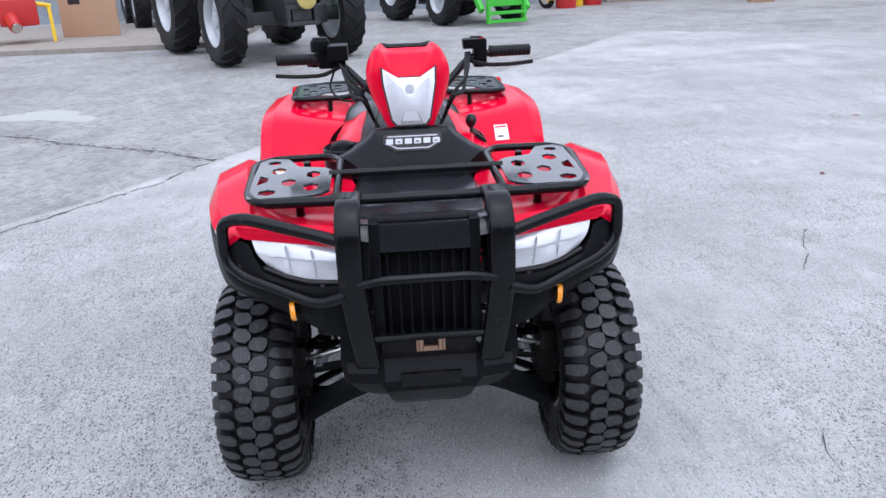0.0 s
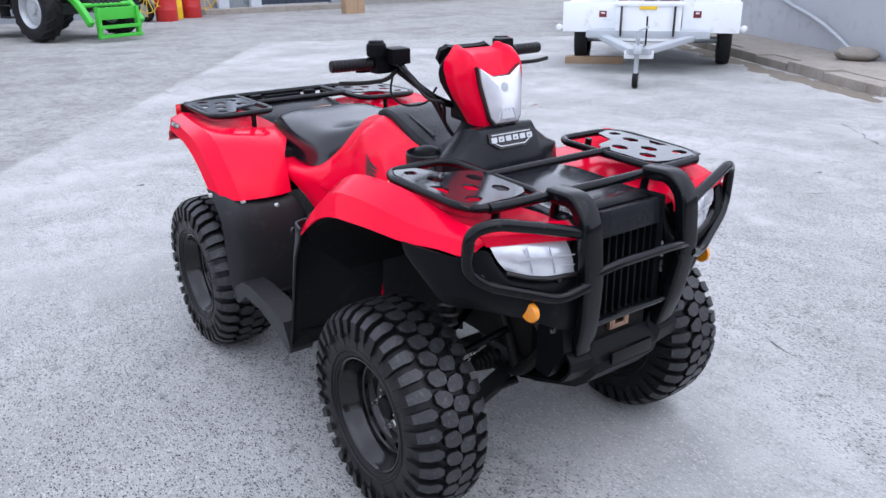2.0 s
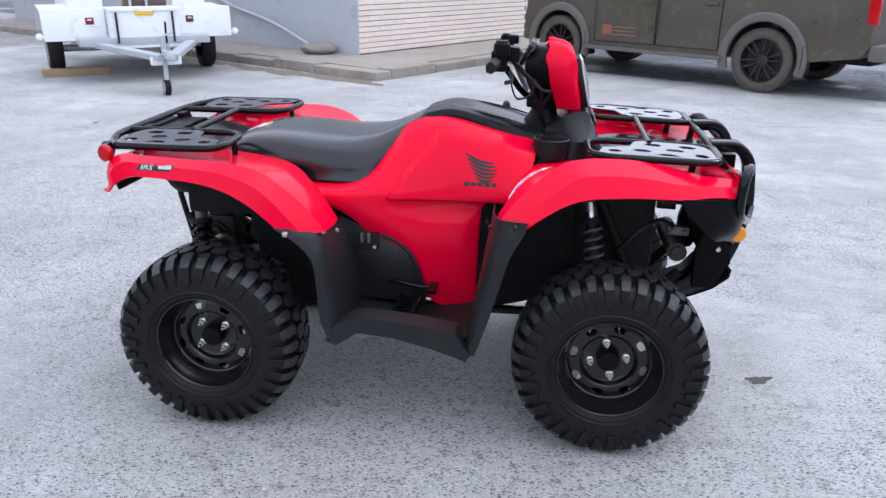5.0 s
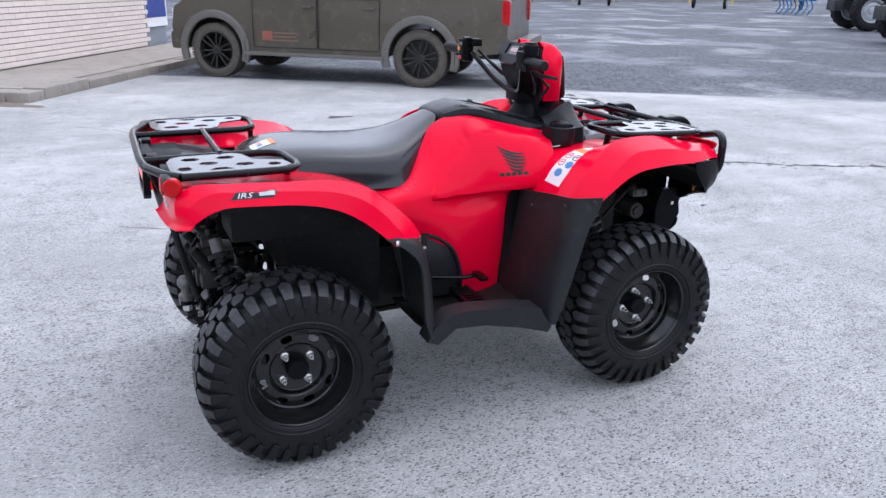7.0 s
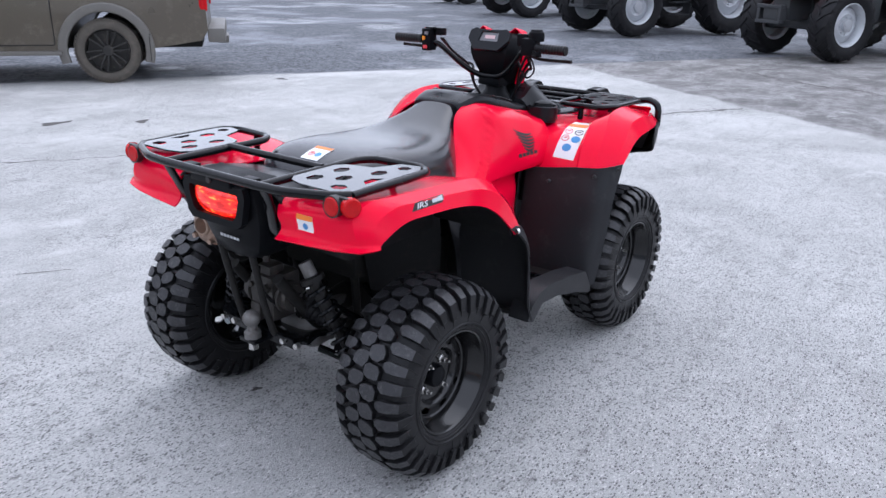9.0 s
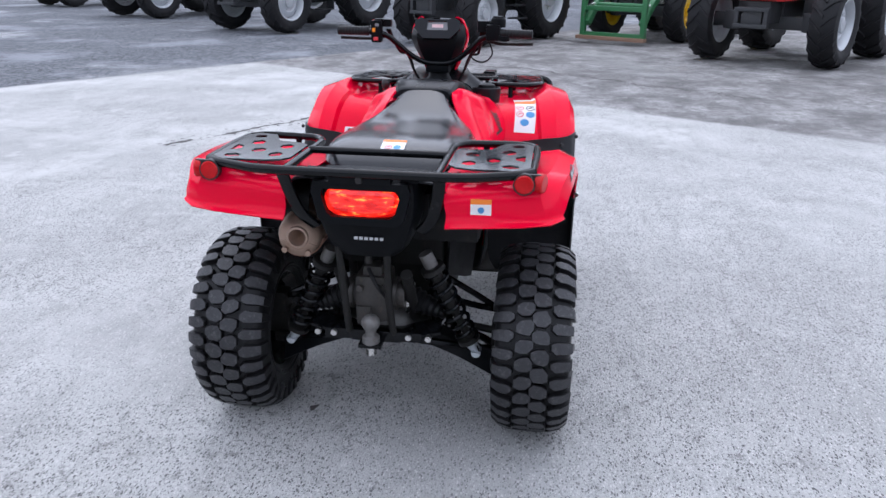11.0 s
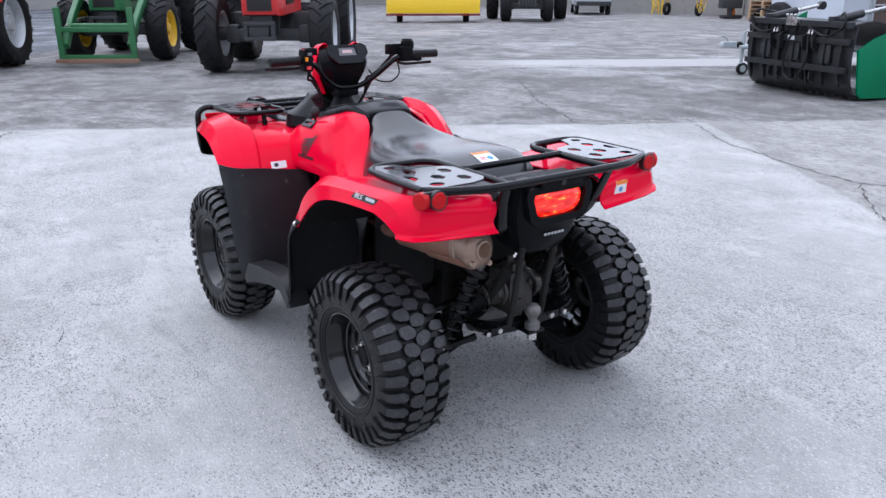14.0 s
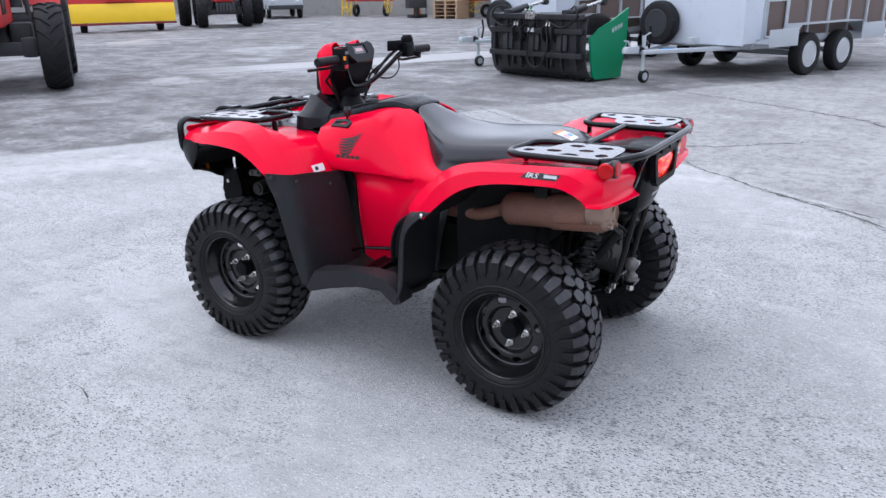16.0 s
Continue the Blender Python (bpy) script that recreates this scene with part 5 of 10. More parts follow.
def build_quad():
    bike = thing("quad_bike", "red and black quad bike with metal carriers, standing on concrete", "quad bike")
    # wheels
    front, rear = {}, {}
    make_wheel(bike, 0.102, 0.306, 36, 0.645, 0.482, 10, 0, front)
    make_wheel(bike, 0.102, 0.306, 36, 0.645, -0.470, 40, 180, front)
    make_wheel(bike, 0.112, 0.306, 34, -0.650, 0.466, 25, 0, rear)
    make_wheel(bike, 0.112, 0.306, 34, -0.650, -0.476, 70, 180, rear)

    # painted panels
    both(rear_fender, "rear_fender", RED, bike, "glossy red plastic rear mudguard", 22)
    both(front_fender, "front_fender", RED, bike, "glossy red plastic front mudguard", 22)
    panels = both(side_panel, "side_panel", RED, bike, "glossy red plastic side panel below the seat")
    part("seat", seat_mesh(bmesh.new()), VINYL, bike, "black vinyl seat with a raised front")

    bm = bmesh.new()
    box(bm, (0.06, 0, 0.765), (0.46, 0.36, 0.24), 0.03, None, 2, (0.9, 0.55))
    part("seat_base", bm, BLACK, bike)

    # black tank cover, from the seat to the steering column
    bm = bmesh.new()
    secs = []
    for x, w, zt, zb in ((-0.004, 0.100, 0.990, 0.945), (0.012, 0.108, 0.999, 0.955), (0.080, 0.121, 1.015, 0.976), (0.140, 0.129, 1.010, 0.974), (0.200, 0.136, 0.998, 0.955), (0.300, 0.148, 0.977, 0.925), (0.380, 0.150, 0.962, 0.900), (0.440, 0.150, 0.955, 0.890), (0.470, 0.148, 0.940, 0.885)):
        s = half_ring(x, 0, w, zt, zb)
        secs.append(s + [(x, y, zb - 0.01) for y in (-0.08, 0.0, 0.08)])
    loft(bm, secs, 3, 1)
    cover = part("tank_cover", bm, COWL, bike, "charcoal plastic tank cover")
    for s in (1, -1):  # seam that runs forward along each edge of the cover
        bm = bmesh.new()
        tube(bm, [(0.090, s * 0.085, 1.012), (0.200, s * 0.098, 0.998), (0.300, s * 0.108, 0.979), (0.372, s * 0.112, 0.966)], 0.0035, 6)
        part("seam", bm, INK, cover)

    # capped pocket beside the tank on the right
    bm = bmesh.new()
    lathe(bm, [(0.890, 0.056), (0.930, 0.061), (0.950, 0.060), (0.954, 0.056), (0.940, 0.050), (0.935, 0.001)], Matrix.Translation((0.462, -0.205, 0)) @ pose(0, 0, 0, 90, 0, 0), 28)
    pocket = part("cap_pocket", bm, COWL, bike, "charcoal plastic pocket with a domed cap")
    bm = bmesh.new()
    lathe(bm, [(0.934, 0.040), (0.952, 0.040), (0.964, 0.034), (0.970, 0.020), (0.972, 0.001)], Matrix.Translation((0.466, -0.205, 0)) @ pose(0, 0, 0, 90, 0, 0), 24)
    part("domed_cap", bm, BLACK, pocket)

    # black cowl that carries the badge in front of the column
    bm = bmesh.new()
    secs = []
    for x, w0, zt, w1, zb in ((0.440, 0.135, 0.970, 0.160, 0.905), (0.470, 0.140, 0.985, 0.180, 0.895), (0.510, 0.140, 1.012, 0.222, 0.890), (0.555, 0.125, 1.024, 0.225, 0.888), (0.580, 0.118, 1.016, 0.200, 0.890), (0.605, 0.112, 0.965, 0.165, 0.890), (0.622, 0.120, 0.915, 0.150, 0.880)):
        half = [(x, w1, zb), (x, w1 * 0.96, zb + (zt - zb) * 0.42), (x, (w0 + w1) / 2, zb + (zt - zb) * 0.55), (x, w0, zb + (zt - zb) * 0.82), (x, w0 * 0.86, zt), (x, 0, zt + 0.003)]
        secs.append(half + [(a, -b, c) for a, b, c in half[-2::-1]] + [(x, -w1 * 0.5, zb - 0.01), (x, w1 * 0.5, zb - 0.01)])
    loft(bm, secs, 3, 1)
    cowl = part("front_cowl", bm, COWL, bike, "charcoal plastic cowl with a silver badge plate", 28)
    bm = bmesh.new()
    M = frame_on((0.5985, 0, 0.990), (0.93, 0, 0.36), (0, 0, 1))
    plate(bm, [(-0.082, 0.022), (0.082, 0.022), (0.084, -0.004), (0.05, -0.026), (-0.05, -0.026), (-0.084, -0.004)], [], 0.004, M)
    badge = part("badge", bm, INK, bike, "dark badge plate with silver print")
    bm = bmesh.new()
    M2 = M @ Matrix.Translation((0, 0, 0.0045))
    for i in range(6):
        x = -0.066 + i * 0.0265
        plate(bm, [(x - 0.010, -0.006), (x + 0.010, -0.006), (x + 0.011, 0.009), (x - 0.009, 0.009)], [[(x - 0.004, -0.002), (x + 0.004, -0.002), (x + 0.004, 0.002), (x - 0.004, 0.002)]] if i % 2 else [], 0.001, M2)
    plate(bm, [(-0.072, 0.014), (0.072, 0.014), (0.072, 0.017), (-0.072, 0.017)], [], 0.001, M2)
    plate(bm, [(-0.045, -0.020), (0.045, -0.020), (0.070, -0.006), (0.066, -0.006), (0.043, -0.017), (-0.043, -0.017), (-0.066, -0.006), (-0.070, -0.006)], [], 0.001, M2)
    pieces("silver_bar", bm, SILVER, badge)

    # storage lid between the front carrier plates, and the nose above the grille
    bm = bmesh.new()
    S = []
    for x, z in ((0.615, 0.890), (0.70, 0.900), (0.85, 0.900), (0.93, 0.898), (0.985, 0.905), (1.025, 0.898), (1.045, 0.872)):
        S.append([(x, -0.175, z - 0.016), (x, -0.155, z + 0.004), (x, -0.13, z), (x, 0.0, z + 0.003), (x, 0.13, z), (x, 0.155, z + 0.004), (x, 0.175, z - 0.016)])
    shell(bm, S, 0.006, 3, 2, (0.8, 0, 0.5))
    part("nose_lid", bm, GLOSSLID, bike, "flat black plastic lid")
    # grille block with upright slats
    bm = bmesh.new()
    box(bm, (1.000, 0, 0.765), (0.05, 0.25, 0.30), 0.01)
    for y in (-0.118, 0.118):
        box(bm, (1.035, y, 0.765), (0.05, 0.026, 0.31), 0.006)
    box(bm, (1.035, 0, 0.622), (0.05, 0.24, 0.02), 0.005)
    grille = part("grille", bm, BLACK, bike, "black slatted grille")
    for i in range(8):
        y = -0.091 + i * 0.026
        bm = bmesh.new()
        box(bm, (1.040, y, 0.735), (0.028, 0.007, 0.215), 0.002)
        part("slat", bm, BLACK, grille)
    bm = bmesh.new()
    box(bm, (1.052, 0, 0.882), (0.02, 0.215, 0.068), 0.006, pose(0, 0, 0, 0, -8, 0))
    name_panel = part("name_panel", bm, COWL, bike, "charcoal panel with raised dark bars")
    bm = bmesh.new()
    M = frame_on((1.061, 0, 0.872), (0.99, 0, 0.14), (0, 0, 1))
    for i in range(5):
        x = -0.068 + i * 0.034
        plate(bm, [(x - 0.013, -0.012), (x + 0.013, -0.012), (x + 0.013, 0.012), (x - 0.013, 0.012)], [[(x - 0.005, -0.005), (x + 0.005, -0.005), (x + 0.005, 0.005), (x - 0.005, 0.005)]] if i in (1, 3) else [], 0.003, M)
    pieces("raised_bar", bm, COWL, name_panel)

    # bumper fascia round each headlight
    def fascia(bm):
        S = [
            [(0.835, 0.511, 0.868), (0.838, 0.511, 0.855), (0.842, 0.509, 0.842), (0.846, 0.506, 0.832)],
            [(0.880, 0.508, 0.868), (0.886, 0.507, 0.838), (0.893, 0.503, 0.806), (0.898, 0.496, 0.780)],
            [(0.930, 0.500, 0.868), (0.938, 0.499, 0.825), (0.945, 0.492, 0.776), (0.946, 0.480, 0.738)],
            [(0.985, 0.480, 0.866), (0.996, 0.477, 0.81), (0.998, 0.456, 0.758), (0.986, 0.408, 0.716)],
            [(1.004, 0.440, 0.880), (1.026, 0.432, 0.800), (1.030, 0.402, 0.745), (1.012, 0.362, 0.700)],
            [(1.010, 0.412, 0.868), (1.042, 0.388, 0.792), (1.046, 0.352, 0.732), (1.028, 0.328, 0.688)],
            [(1.016, 0.392, 0.822), (1.050, 0.350, 0.780), (1.056, 0.310, 0.718), (1.040, 0.296, 0.674)],
            [(1.030, 0.285, 0.796), (1.062, 0.280, 0.768), (1.070, 0.265, 0.702), (1.058, 0.258, 0.655)],
            [(1.036, 0.200, 0.798), (1.068, 0.200, 0.772), (1.074, 0.200, 0.690), (1.062, 0.198, 0.630)],
            [(1.036, 0.150, 0.890), (1.056, 0.150, 0.772), (1.060, 0.145, 0.680), (1.048, 0.140, 0.600)],
        ]
        return shell(bm, S, 0.006, 3, 3, (0.8, 0.1, 0.75))

    sides = both(fascia, "bumper_side", BLACK, bike, "matt black plastic bumper side")
    for ob, s in zip(sides, (1, -1)):
        bm = bmesh.new()
        M = frame_on((1.051, s * 0.322, 0.712), (0.12, s * 0.99, -0.05), (0, 0, 1))
        lathe(bm, [(-0.004, 0.026), (0.004, 0.026), (0.008, 0.022), (0.009, 0.001)], M @ pose(0, 0, 0, 90, 0, 0), 24)
        part("side_reflector", bm, AMBER, ob, "round amber reflector")
        for p, q in (((1.064, s * 0.245, 0.778), (1, s * 0.2, 0.3)), ((1.018, s * 0.440, 0.82), (0.9, s * 0.5, 0.1))):
            bm = bmesh.new()
            lathe(bm, [(-0.002, 0.006), (0.003, 0.006), (0.004, 0.001)], frame_on(p, q, (0, 0, 1)) @ pose(0, 0, 0, 90, 0, 0), 12)
            part("bolt", bm, INK, ob)

    def lamp_front(bm):
        S = [
            [(0.996, 0.412, 0.896), (1.016, 0.345, 0.885), (1.032, 0.27, 0.874), (1.042, 0.208, 0.866)],
            [(1.008, 0.406, 0.874), (1.030, 0.340, 0.861), (1.046, 0.27, 0.852), (1.056, 0.206, 0.846)],
            [(1.018, 0.396, 0.848), (1.040, 0.334, 0.832), (1.056, 0.27, 0.822), (1.064, 0.202, 0.820)],
            [(1.022, 0.376, 0.822), (1.046, 0.330, 0.806), (1.060, 0.276, 0.795), (1.068, 0.200, 0.790)],
        ]
        return shell(bm, S, 0.004, 4, 4, (0.8, 0.2, 0.8))

    for ob, s in zip(both(lamp_front, "headlight", LENS, bike, "clear headlight with a bright reflector"), (1, -1)):
        bm = bmesh.new()
        for z, y0, y1 in ((0.834, 0.20, 0.36), (0.808, 0.20, 0.31)):
            tube(bm, [(1.067, s * y0, z), (1.058, s * (y0 + y1) / 2, z + 0.006), (1.038, s * y1, z + 0.012)], 0.0022, 6)
        part("lens_rib", bm, SILVER, ob)
        for y, x, z0, z1 in ((0.262, 1.0605, 0.800, 0.862), (0.322, 1.0475, 0.812, 0.872)):
            bm = bmesh.new()
            tube(bm, [(x - 0.010, s * (y + 0.006), z1), (x, s * y, (z0 + z1) / 2), (x + 0.004, s * (y - 0.004), z0)], 0.0022, 6)
            part("lens_divider", bm, GALV, ob)
        bm = bmesh.new()
        tube(bm, [(1.030, s * 0.380, 0.818), (1.052, s * 0.330, 0.802), (1.066, s * 0.276, 0.790), (1.073, s * 0.200, 0.786)], 0.0055, 8)
        part("lens_seal", bm, INK, ob)

    def red_brow(bm):
        return shell(bm, [[(0.996, 0.440, 0.922), (1.010, 0.30, 0.915), (1.020, 0.18, 0.904)], [(1.014, 0.438, 0.908), (1.034, 0.30, 0.898), (1.048, 0.18, 0.886)], [(1.012, 0.425, 0.886), (1.036, 0.30, 0.876), (1.054, 0.18, 0.862)]], 0.004, 3, 3, (0.8, 0.2, 0.8))

    both(red_brow, "lamp_brow", RED, bike)

    # bull bar
    for s in (1, -1):
        b2 = bmesh.new()
        pts = fillet([(0.965, s * 0.172, 0.955), (1.050, s * 0.175, 0.960), (1.088, s * 0.178, 0.915), (1.102, s * 0.176, 0.780), (1.082, s * 0.162, 0.640), (1.055, s * 0.152, 0.555)], 0.035, 5)
        sweep(b2, pts, rrect(0.060, 0.034, 0.008), (0, 1, 0))
        part("upright", b2, TUBE, bike, "black enamelled bull bar upright with scuffs")
        b2 = bmesh.new()
        tube(b2, [(1.088, s * 0.185, 0.888), (1.070, s * 0.26, 0.908), (1.036, s * 0.418, 0.946), (1.010, s * 0.472, 0.930), (1.004, s * 0.476, 0.835), (1.022, s * 0.435, 0.798), (1.085, s * 0.258, 0.738), (1.108, s * 0.190, 0.765)], 0.0145, 12, 0.035)
        part("lamp_guard", b2, TUBE, bike, "bent black tube round the headlight")
    bm = bmesh.new()
    tube(bm, [(1.104, -0.170, 0.785), (1.122, -0.11, 0.804), (1.122, 0.11, 0.804), (1.104, 0.170, 0.785)], 0.012, 10, 0.03)
    part("cross_tube", bm, TUBE, bike)
    bm = bmesh.new()
    tube(bm, [(1.080, -0.152, 0.636), (1.084, 0.0, 0.640), (1.080, 0.152, 0.636)], 0.009, 8)
    part("cross_tube", bm, TUBE, bike)
    # winch fairlead, skid plate
    bm = bmesh.new()
    box(bm, (1.015, 0.0, 0.580), (0.03, 0.24, 0.08), 0.006)
    mount = part("winch_mount", bm, DARKMETAL, bike)
    bm = bmesh.new()
    plate(bm, [(-0.036, -0.026), (0.036, -0.026), (0.036, 0.026), (-0.036, 0.026)], [[(-0.022, -0.013), (0.022, -0.013), (0.022, 0.013), (-0.022, 0.013)]], 0.012, frame_on((1.032, 0.004, 0.600), (1, 0, 0), (0, 0, 1)))
    for y in (-0.020, 0.028):
        cyl(bm, (1.042, y, 0.580), (1.042, y, 0.620), 0.007, None, 12)
    part("fairlead", bm, BRASS, mount, "brownish metal rope guide")
    bm = bmesh.new()
    S = []
    for x, w, z in ((1.040, 0.205, 0.590), (1.078, 0.205, 0.545), (1.074, 0.200, 0.515), (1.030, 0.180, 0.465), (0.975, 0.145, 0.420), (0.80, 0.125, 0.345), (0.40, 0.125, 0.285)):
        S.append([(x, w, z), (x + 0.002, w * 0.64, z - 0.006), (x + 0.004, w * 0.56, z - 0.030), (x + 0.004, 0, z - 0.030), (x + 0.004, -w * 0.56, z - 0.030), (x + 0.002, -w * 0.64, z - 0.006), (x, -w, z)])
    shell(bm, S, 0.008, 1, 1, (0.6, 0, 0.8))
    skid = part("skid_plate", bm, BLACK, bike, "black plastic skid plate", 25)
    bm = bmesh.new()
    box(bm, (1.092, 0, 0.525), (0.012, 0.15, 0.035), 0.003)
    part("skid_lip", bm, TUBE, skid)
    for s in (1, -1):
        bm = bmesh.new()
        prism(bm, [(1.048, s * 0.185, 0.680), (1.066, s * 0.190, 0.575), (1.012, s * 0.188, 0.485), (0.955, s * 0.180, 0.478), (0.955, s * 0.175, 0.600), (0.975, s * 0.180, 0.680)], (0, s * 0.030, 0))
        gusset = part("side_gusset", bm, BLACK, skid)
        bm = bmesh.new()
        cyl(bm, (1.022, s * 0.214, 0.622), (1.022, s * 0.224, 0.622), 0.010, 0.008, 10)
        part("bolt", bm, CHROME, gusset)
    # winch behind the bumper: drum, motor and gear case
    bm = bmesh.new()
    cyl(bm, (0.905, -0.078, 0.575), (0.905, 0.078, 0.575), 0.034, None, 20)
    winch = part("winch", bm, DARKMETAL, bike, "small winch with a dull tan motor")
    for s in (1, -1):
        bm = bmesh.new()
        cyl(bm, (0.905, s * 0.080, 0.575), (0.905, s * 0.150, 0.575), 0.036, 0.033, 20)
        cyl(bm, (0.905, s * 0.148, 0.575), (0.905, s * 0.158, 0.575), 0.024, 0.020, 16)
        part("winch_motor", bm, OILY, winch, "oily dark motor housing")
        bm = bmesh.new()
        box(bm, (0.900, s * 0.150, 0.655), (0.070, 0.030, 0.030), 0.006)
        for dx in (-0.02, 0.02):
            cyl(bm, (0.900 + dx, s * 0.165, 0.655), (0.900 + dx, s * 0.176, 0.655), 0.008, None, 8)
        part("winch_bracket", bm, ALLOY, winch)
        bm = bmesh.new()
        tube(bm, crom([(0.88, s * 0.16, 0.67), (0.83, s * 0.20, 0.70), (0.76, s * 0.22, 0.66), (0.70, s * 0.20, 0.58)], 5, 0), 0.007, 7)
        part("hose", bm, RUBBER, winch)

    # front carrier
    bm = bmesh.new()
    z = 0.952
    tube(bm, [(0.960, -0.375, z), (0.968, -0.20, z), (0.968, 0.20, z), (0.960, 0.375, z)], 0.0125, 10)
    fc = part("front_carrier", bm, TUBE, bike, "black tubular front carrier with pressed plates")
    bm = bmesh.new()
    tube(bm, [(0.765, -0.23, z + 0.004), (0.765, 0.23, z + 0.004)], 0.011, 10)
    part("carrier_tube", bm, TUBE, fc)
    for s in (1, -1):
        bm = bmesh.new()
        rack_loop(bm, [(0.960, s * 0.205, z), (0.955, s * 0.395, z), (0.90, s * 0.425, z), (0.64, s * 0.440, z), (0.575, s * 0.400, z), (0.570, s * 0.235, z), (0.62, s * 0.205, z)])
        part("carrier_loop", bm, TUBE, fc)
        bm = bmesh.new()
        rack_plate_mesh(bm, 0.60, 0.945, 0.222, 0.425, z + 0.004, True)
        if s < 0:
            flip(bm)
        part("carrier_plate", bm, PLATE, fc, "pressed metal plate with hexagonal windows", 20)
        for x, y, zb in ((0.965, 0.165, 0.90), (0.62, 0.30, 0.89), (0.90, 0.30, 0.88)):
            bm = bmesh.new()
            cyl(bm, (x, s * y, z), (x - 0.01, s * y, zb - 0.01), 0.010, 0.012, 8)
            part("carrier_foot", bm, TUBE, fc)

    # rear carrier
    z = 0.932
    bm = bmesh.new()
    tube(bm, [(-0.900, -0.452, z), (-0.935, -0.415, z), (-0.985, -0.295, z), (-0.992, -0.20, z), (-0.992, 0.20, z), (-0.985, 0.295, z), (-0.935, 0.415, z), (-0.900, 0.452, z)], 0.013, 10, 0.03)
    rc = part("rear_carrier", bm, TUBE, bike, "black tubular rear carrier with pressed plates")
    bm = bmesh.new()
    tube(bm, [(-0.760, -0.205, z + 0.004), (-0.760, 0.205, z + 0.004)], 0.0115, 10)
    part("carrier_tube", bm, TUBE, rc)
    for s in (1, -1):
        bm = bmesh.new()
        tube(bm, [(-0.990, s * 0.205, z), (-0.62, s * 0.205, z), (-0.575, s * 0.240, z), (-0.562, s * 0.40, z), (-0.590, s * 0.452, z), (-0.70, s * 0.458, z), (-0.900, s * 0.452, z)], 0.0115, 10, 0.035)
        part("carrier_loop", bm, TUBE, rc)
        bm = bmesh.new()
        rack_plate_mesh(bm, -0.925, -0.585, 0.222, 0.445, z + 0.004, False)
        if s < 0:
            flip(bm)
        part("carrier_plate", bm, PLATE, rc, "pressed metal plate with hexagonal windows", 20)
        bm = bmesh.new()
        sweep(bm, fillet([(-0.985, s * 0.215, z), (-0.955, s * 0.205, 0.86), (-0.930, s * 0.185, 0.790), (-0.90, s * 0.15, 0.75)], 0.03, 4), rrect(0.034, 0.012, 0.004), (0, 1, 0))
        part("carrier_strut", bm, TUBE, rc)
        bm = bmesh.new()
        cyl(bm, (-0.575, s * 0.30, z), (-0.575, s * 0.30, 0.865), 0.010, None, 8)
        part("carrier_foot", bm, TUBE, rc)
        # round reflectors on a bracket below the carrier
        bm = bmesh.new()
        box(bm, (-0.935, s * 0.452, 0.915), (0.012, 0.05, 0.045), 0.003)
        br = part("reflector_bracket", bm, INK, bike)
        bm = bmesh.new()
        lathe(bm, [(-0.012, 0.026), (0.004, 0.026), (0.008, 0.022), (0.009, 0.001)], frame_on((-0.950, s * 0.432, 0.912), (-1, 0, 0.05), (0, 0, 1)) @ pose(0, 0, 0, 90, 0, 0), 24)
        part("rear_reflector", bm, REDLENS, br, "round red reflector")
        bm = bmesh.new()
        lathe(bm, [(-0.014, 0.029), (0.005, 0.029), (0.005, 0.0255), (-0.014, 0.0255)], frame_on((-0.950, s * 0.432, 0.912), (-1, 0, 0.05), (0, 0, 1)) @ pose(0, 0, 0, 90, 0, 0), 24, True)
        part("reflector_rim", bm, INK, br)
        bm = bmesh.new()
        lathe(bm, [(-0.012, 0.026), (0.004, 0.026), (0.008, 0.022), (0.009, 0.001)], frame_on((-0.930, s * 0.478, 0.912), (-0.35, s * 0.94, 0), (0, 0, 1)) @ pose(0, 0, 0, 90, 0, 0), 24)
        part("side_reflector", bm, REDLENS, br, "round red reflector")

    # tail: middle deck, shroud, lamp
    bm = bmesh.new()
    S = []
    for x, zz in ((-0.935, 0.905), (-0.86, 0.905), (-0.76, 0.890), (-0.66, 0.865), (-0.58, 0.845)):
        S.append([(x, -0.225, zz - 0.03), (x, -0.19, zz - 0.005), (x, -0.10, zz), (x, 0.0, zz + 0.002), (x, 0.10, zz), (x, 0.19, zz - 0.005), (x, 0.225, zz - 0.03)])
    shell(bm, S, 0.006, 3, 2, (-0.7, 0, 0.5))
    part("tail_deck", bm, COWL, bike, "charcoal plastic deck behind the seat")
    bm = bmesh.new()
    secs = []
    for zz, w, x0, x1 in ((0.918, 0.120, -0.955, -0.86), (0.900, 0.150, -0.972, -0.86), (0.860, 0.155, -0.968, -0.86), (0.800, 0.148, -0.955, -0.84), (0.750, 0.132, -0.945, -0.82), (0.705, 0.112, -0.935, -0.81), (0.675, 0.085, -0.920, -0.81)):
        secs.append([(x1, w, zz), (x0 + 0.045, w, zz), (x0 + 0.014, w * 0.90, zz), (x0, w * 0.68, zz), (x0 - 0.004, 0, zz), (x0, -w * 0.68, zz), (x0 + 0.014, -w * 0.90, zz), (x0 + 0.045, -w, zz), (x1, -w, zz)])
    loft(bm, secs, 2, 1)
    tail = part("tail_shroud", bm, BLACK, bike, "black plastic tail shroud", 30)
    bm = bmesh.new()
    S = []
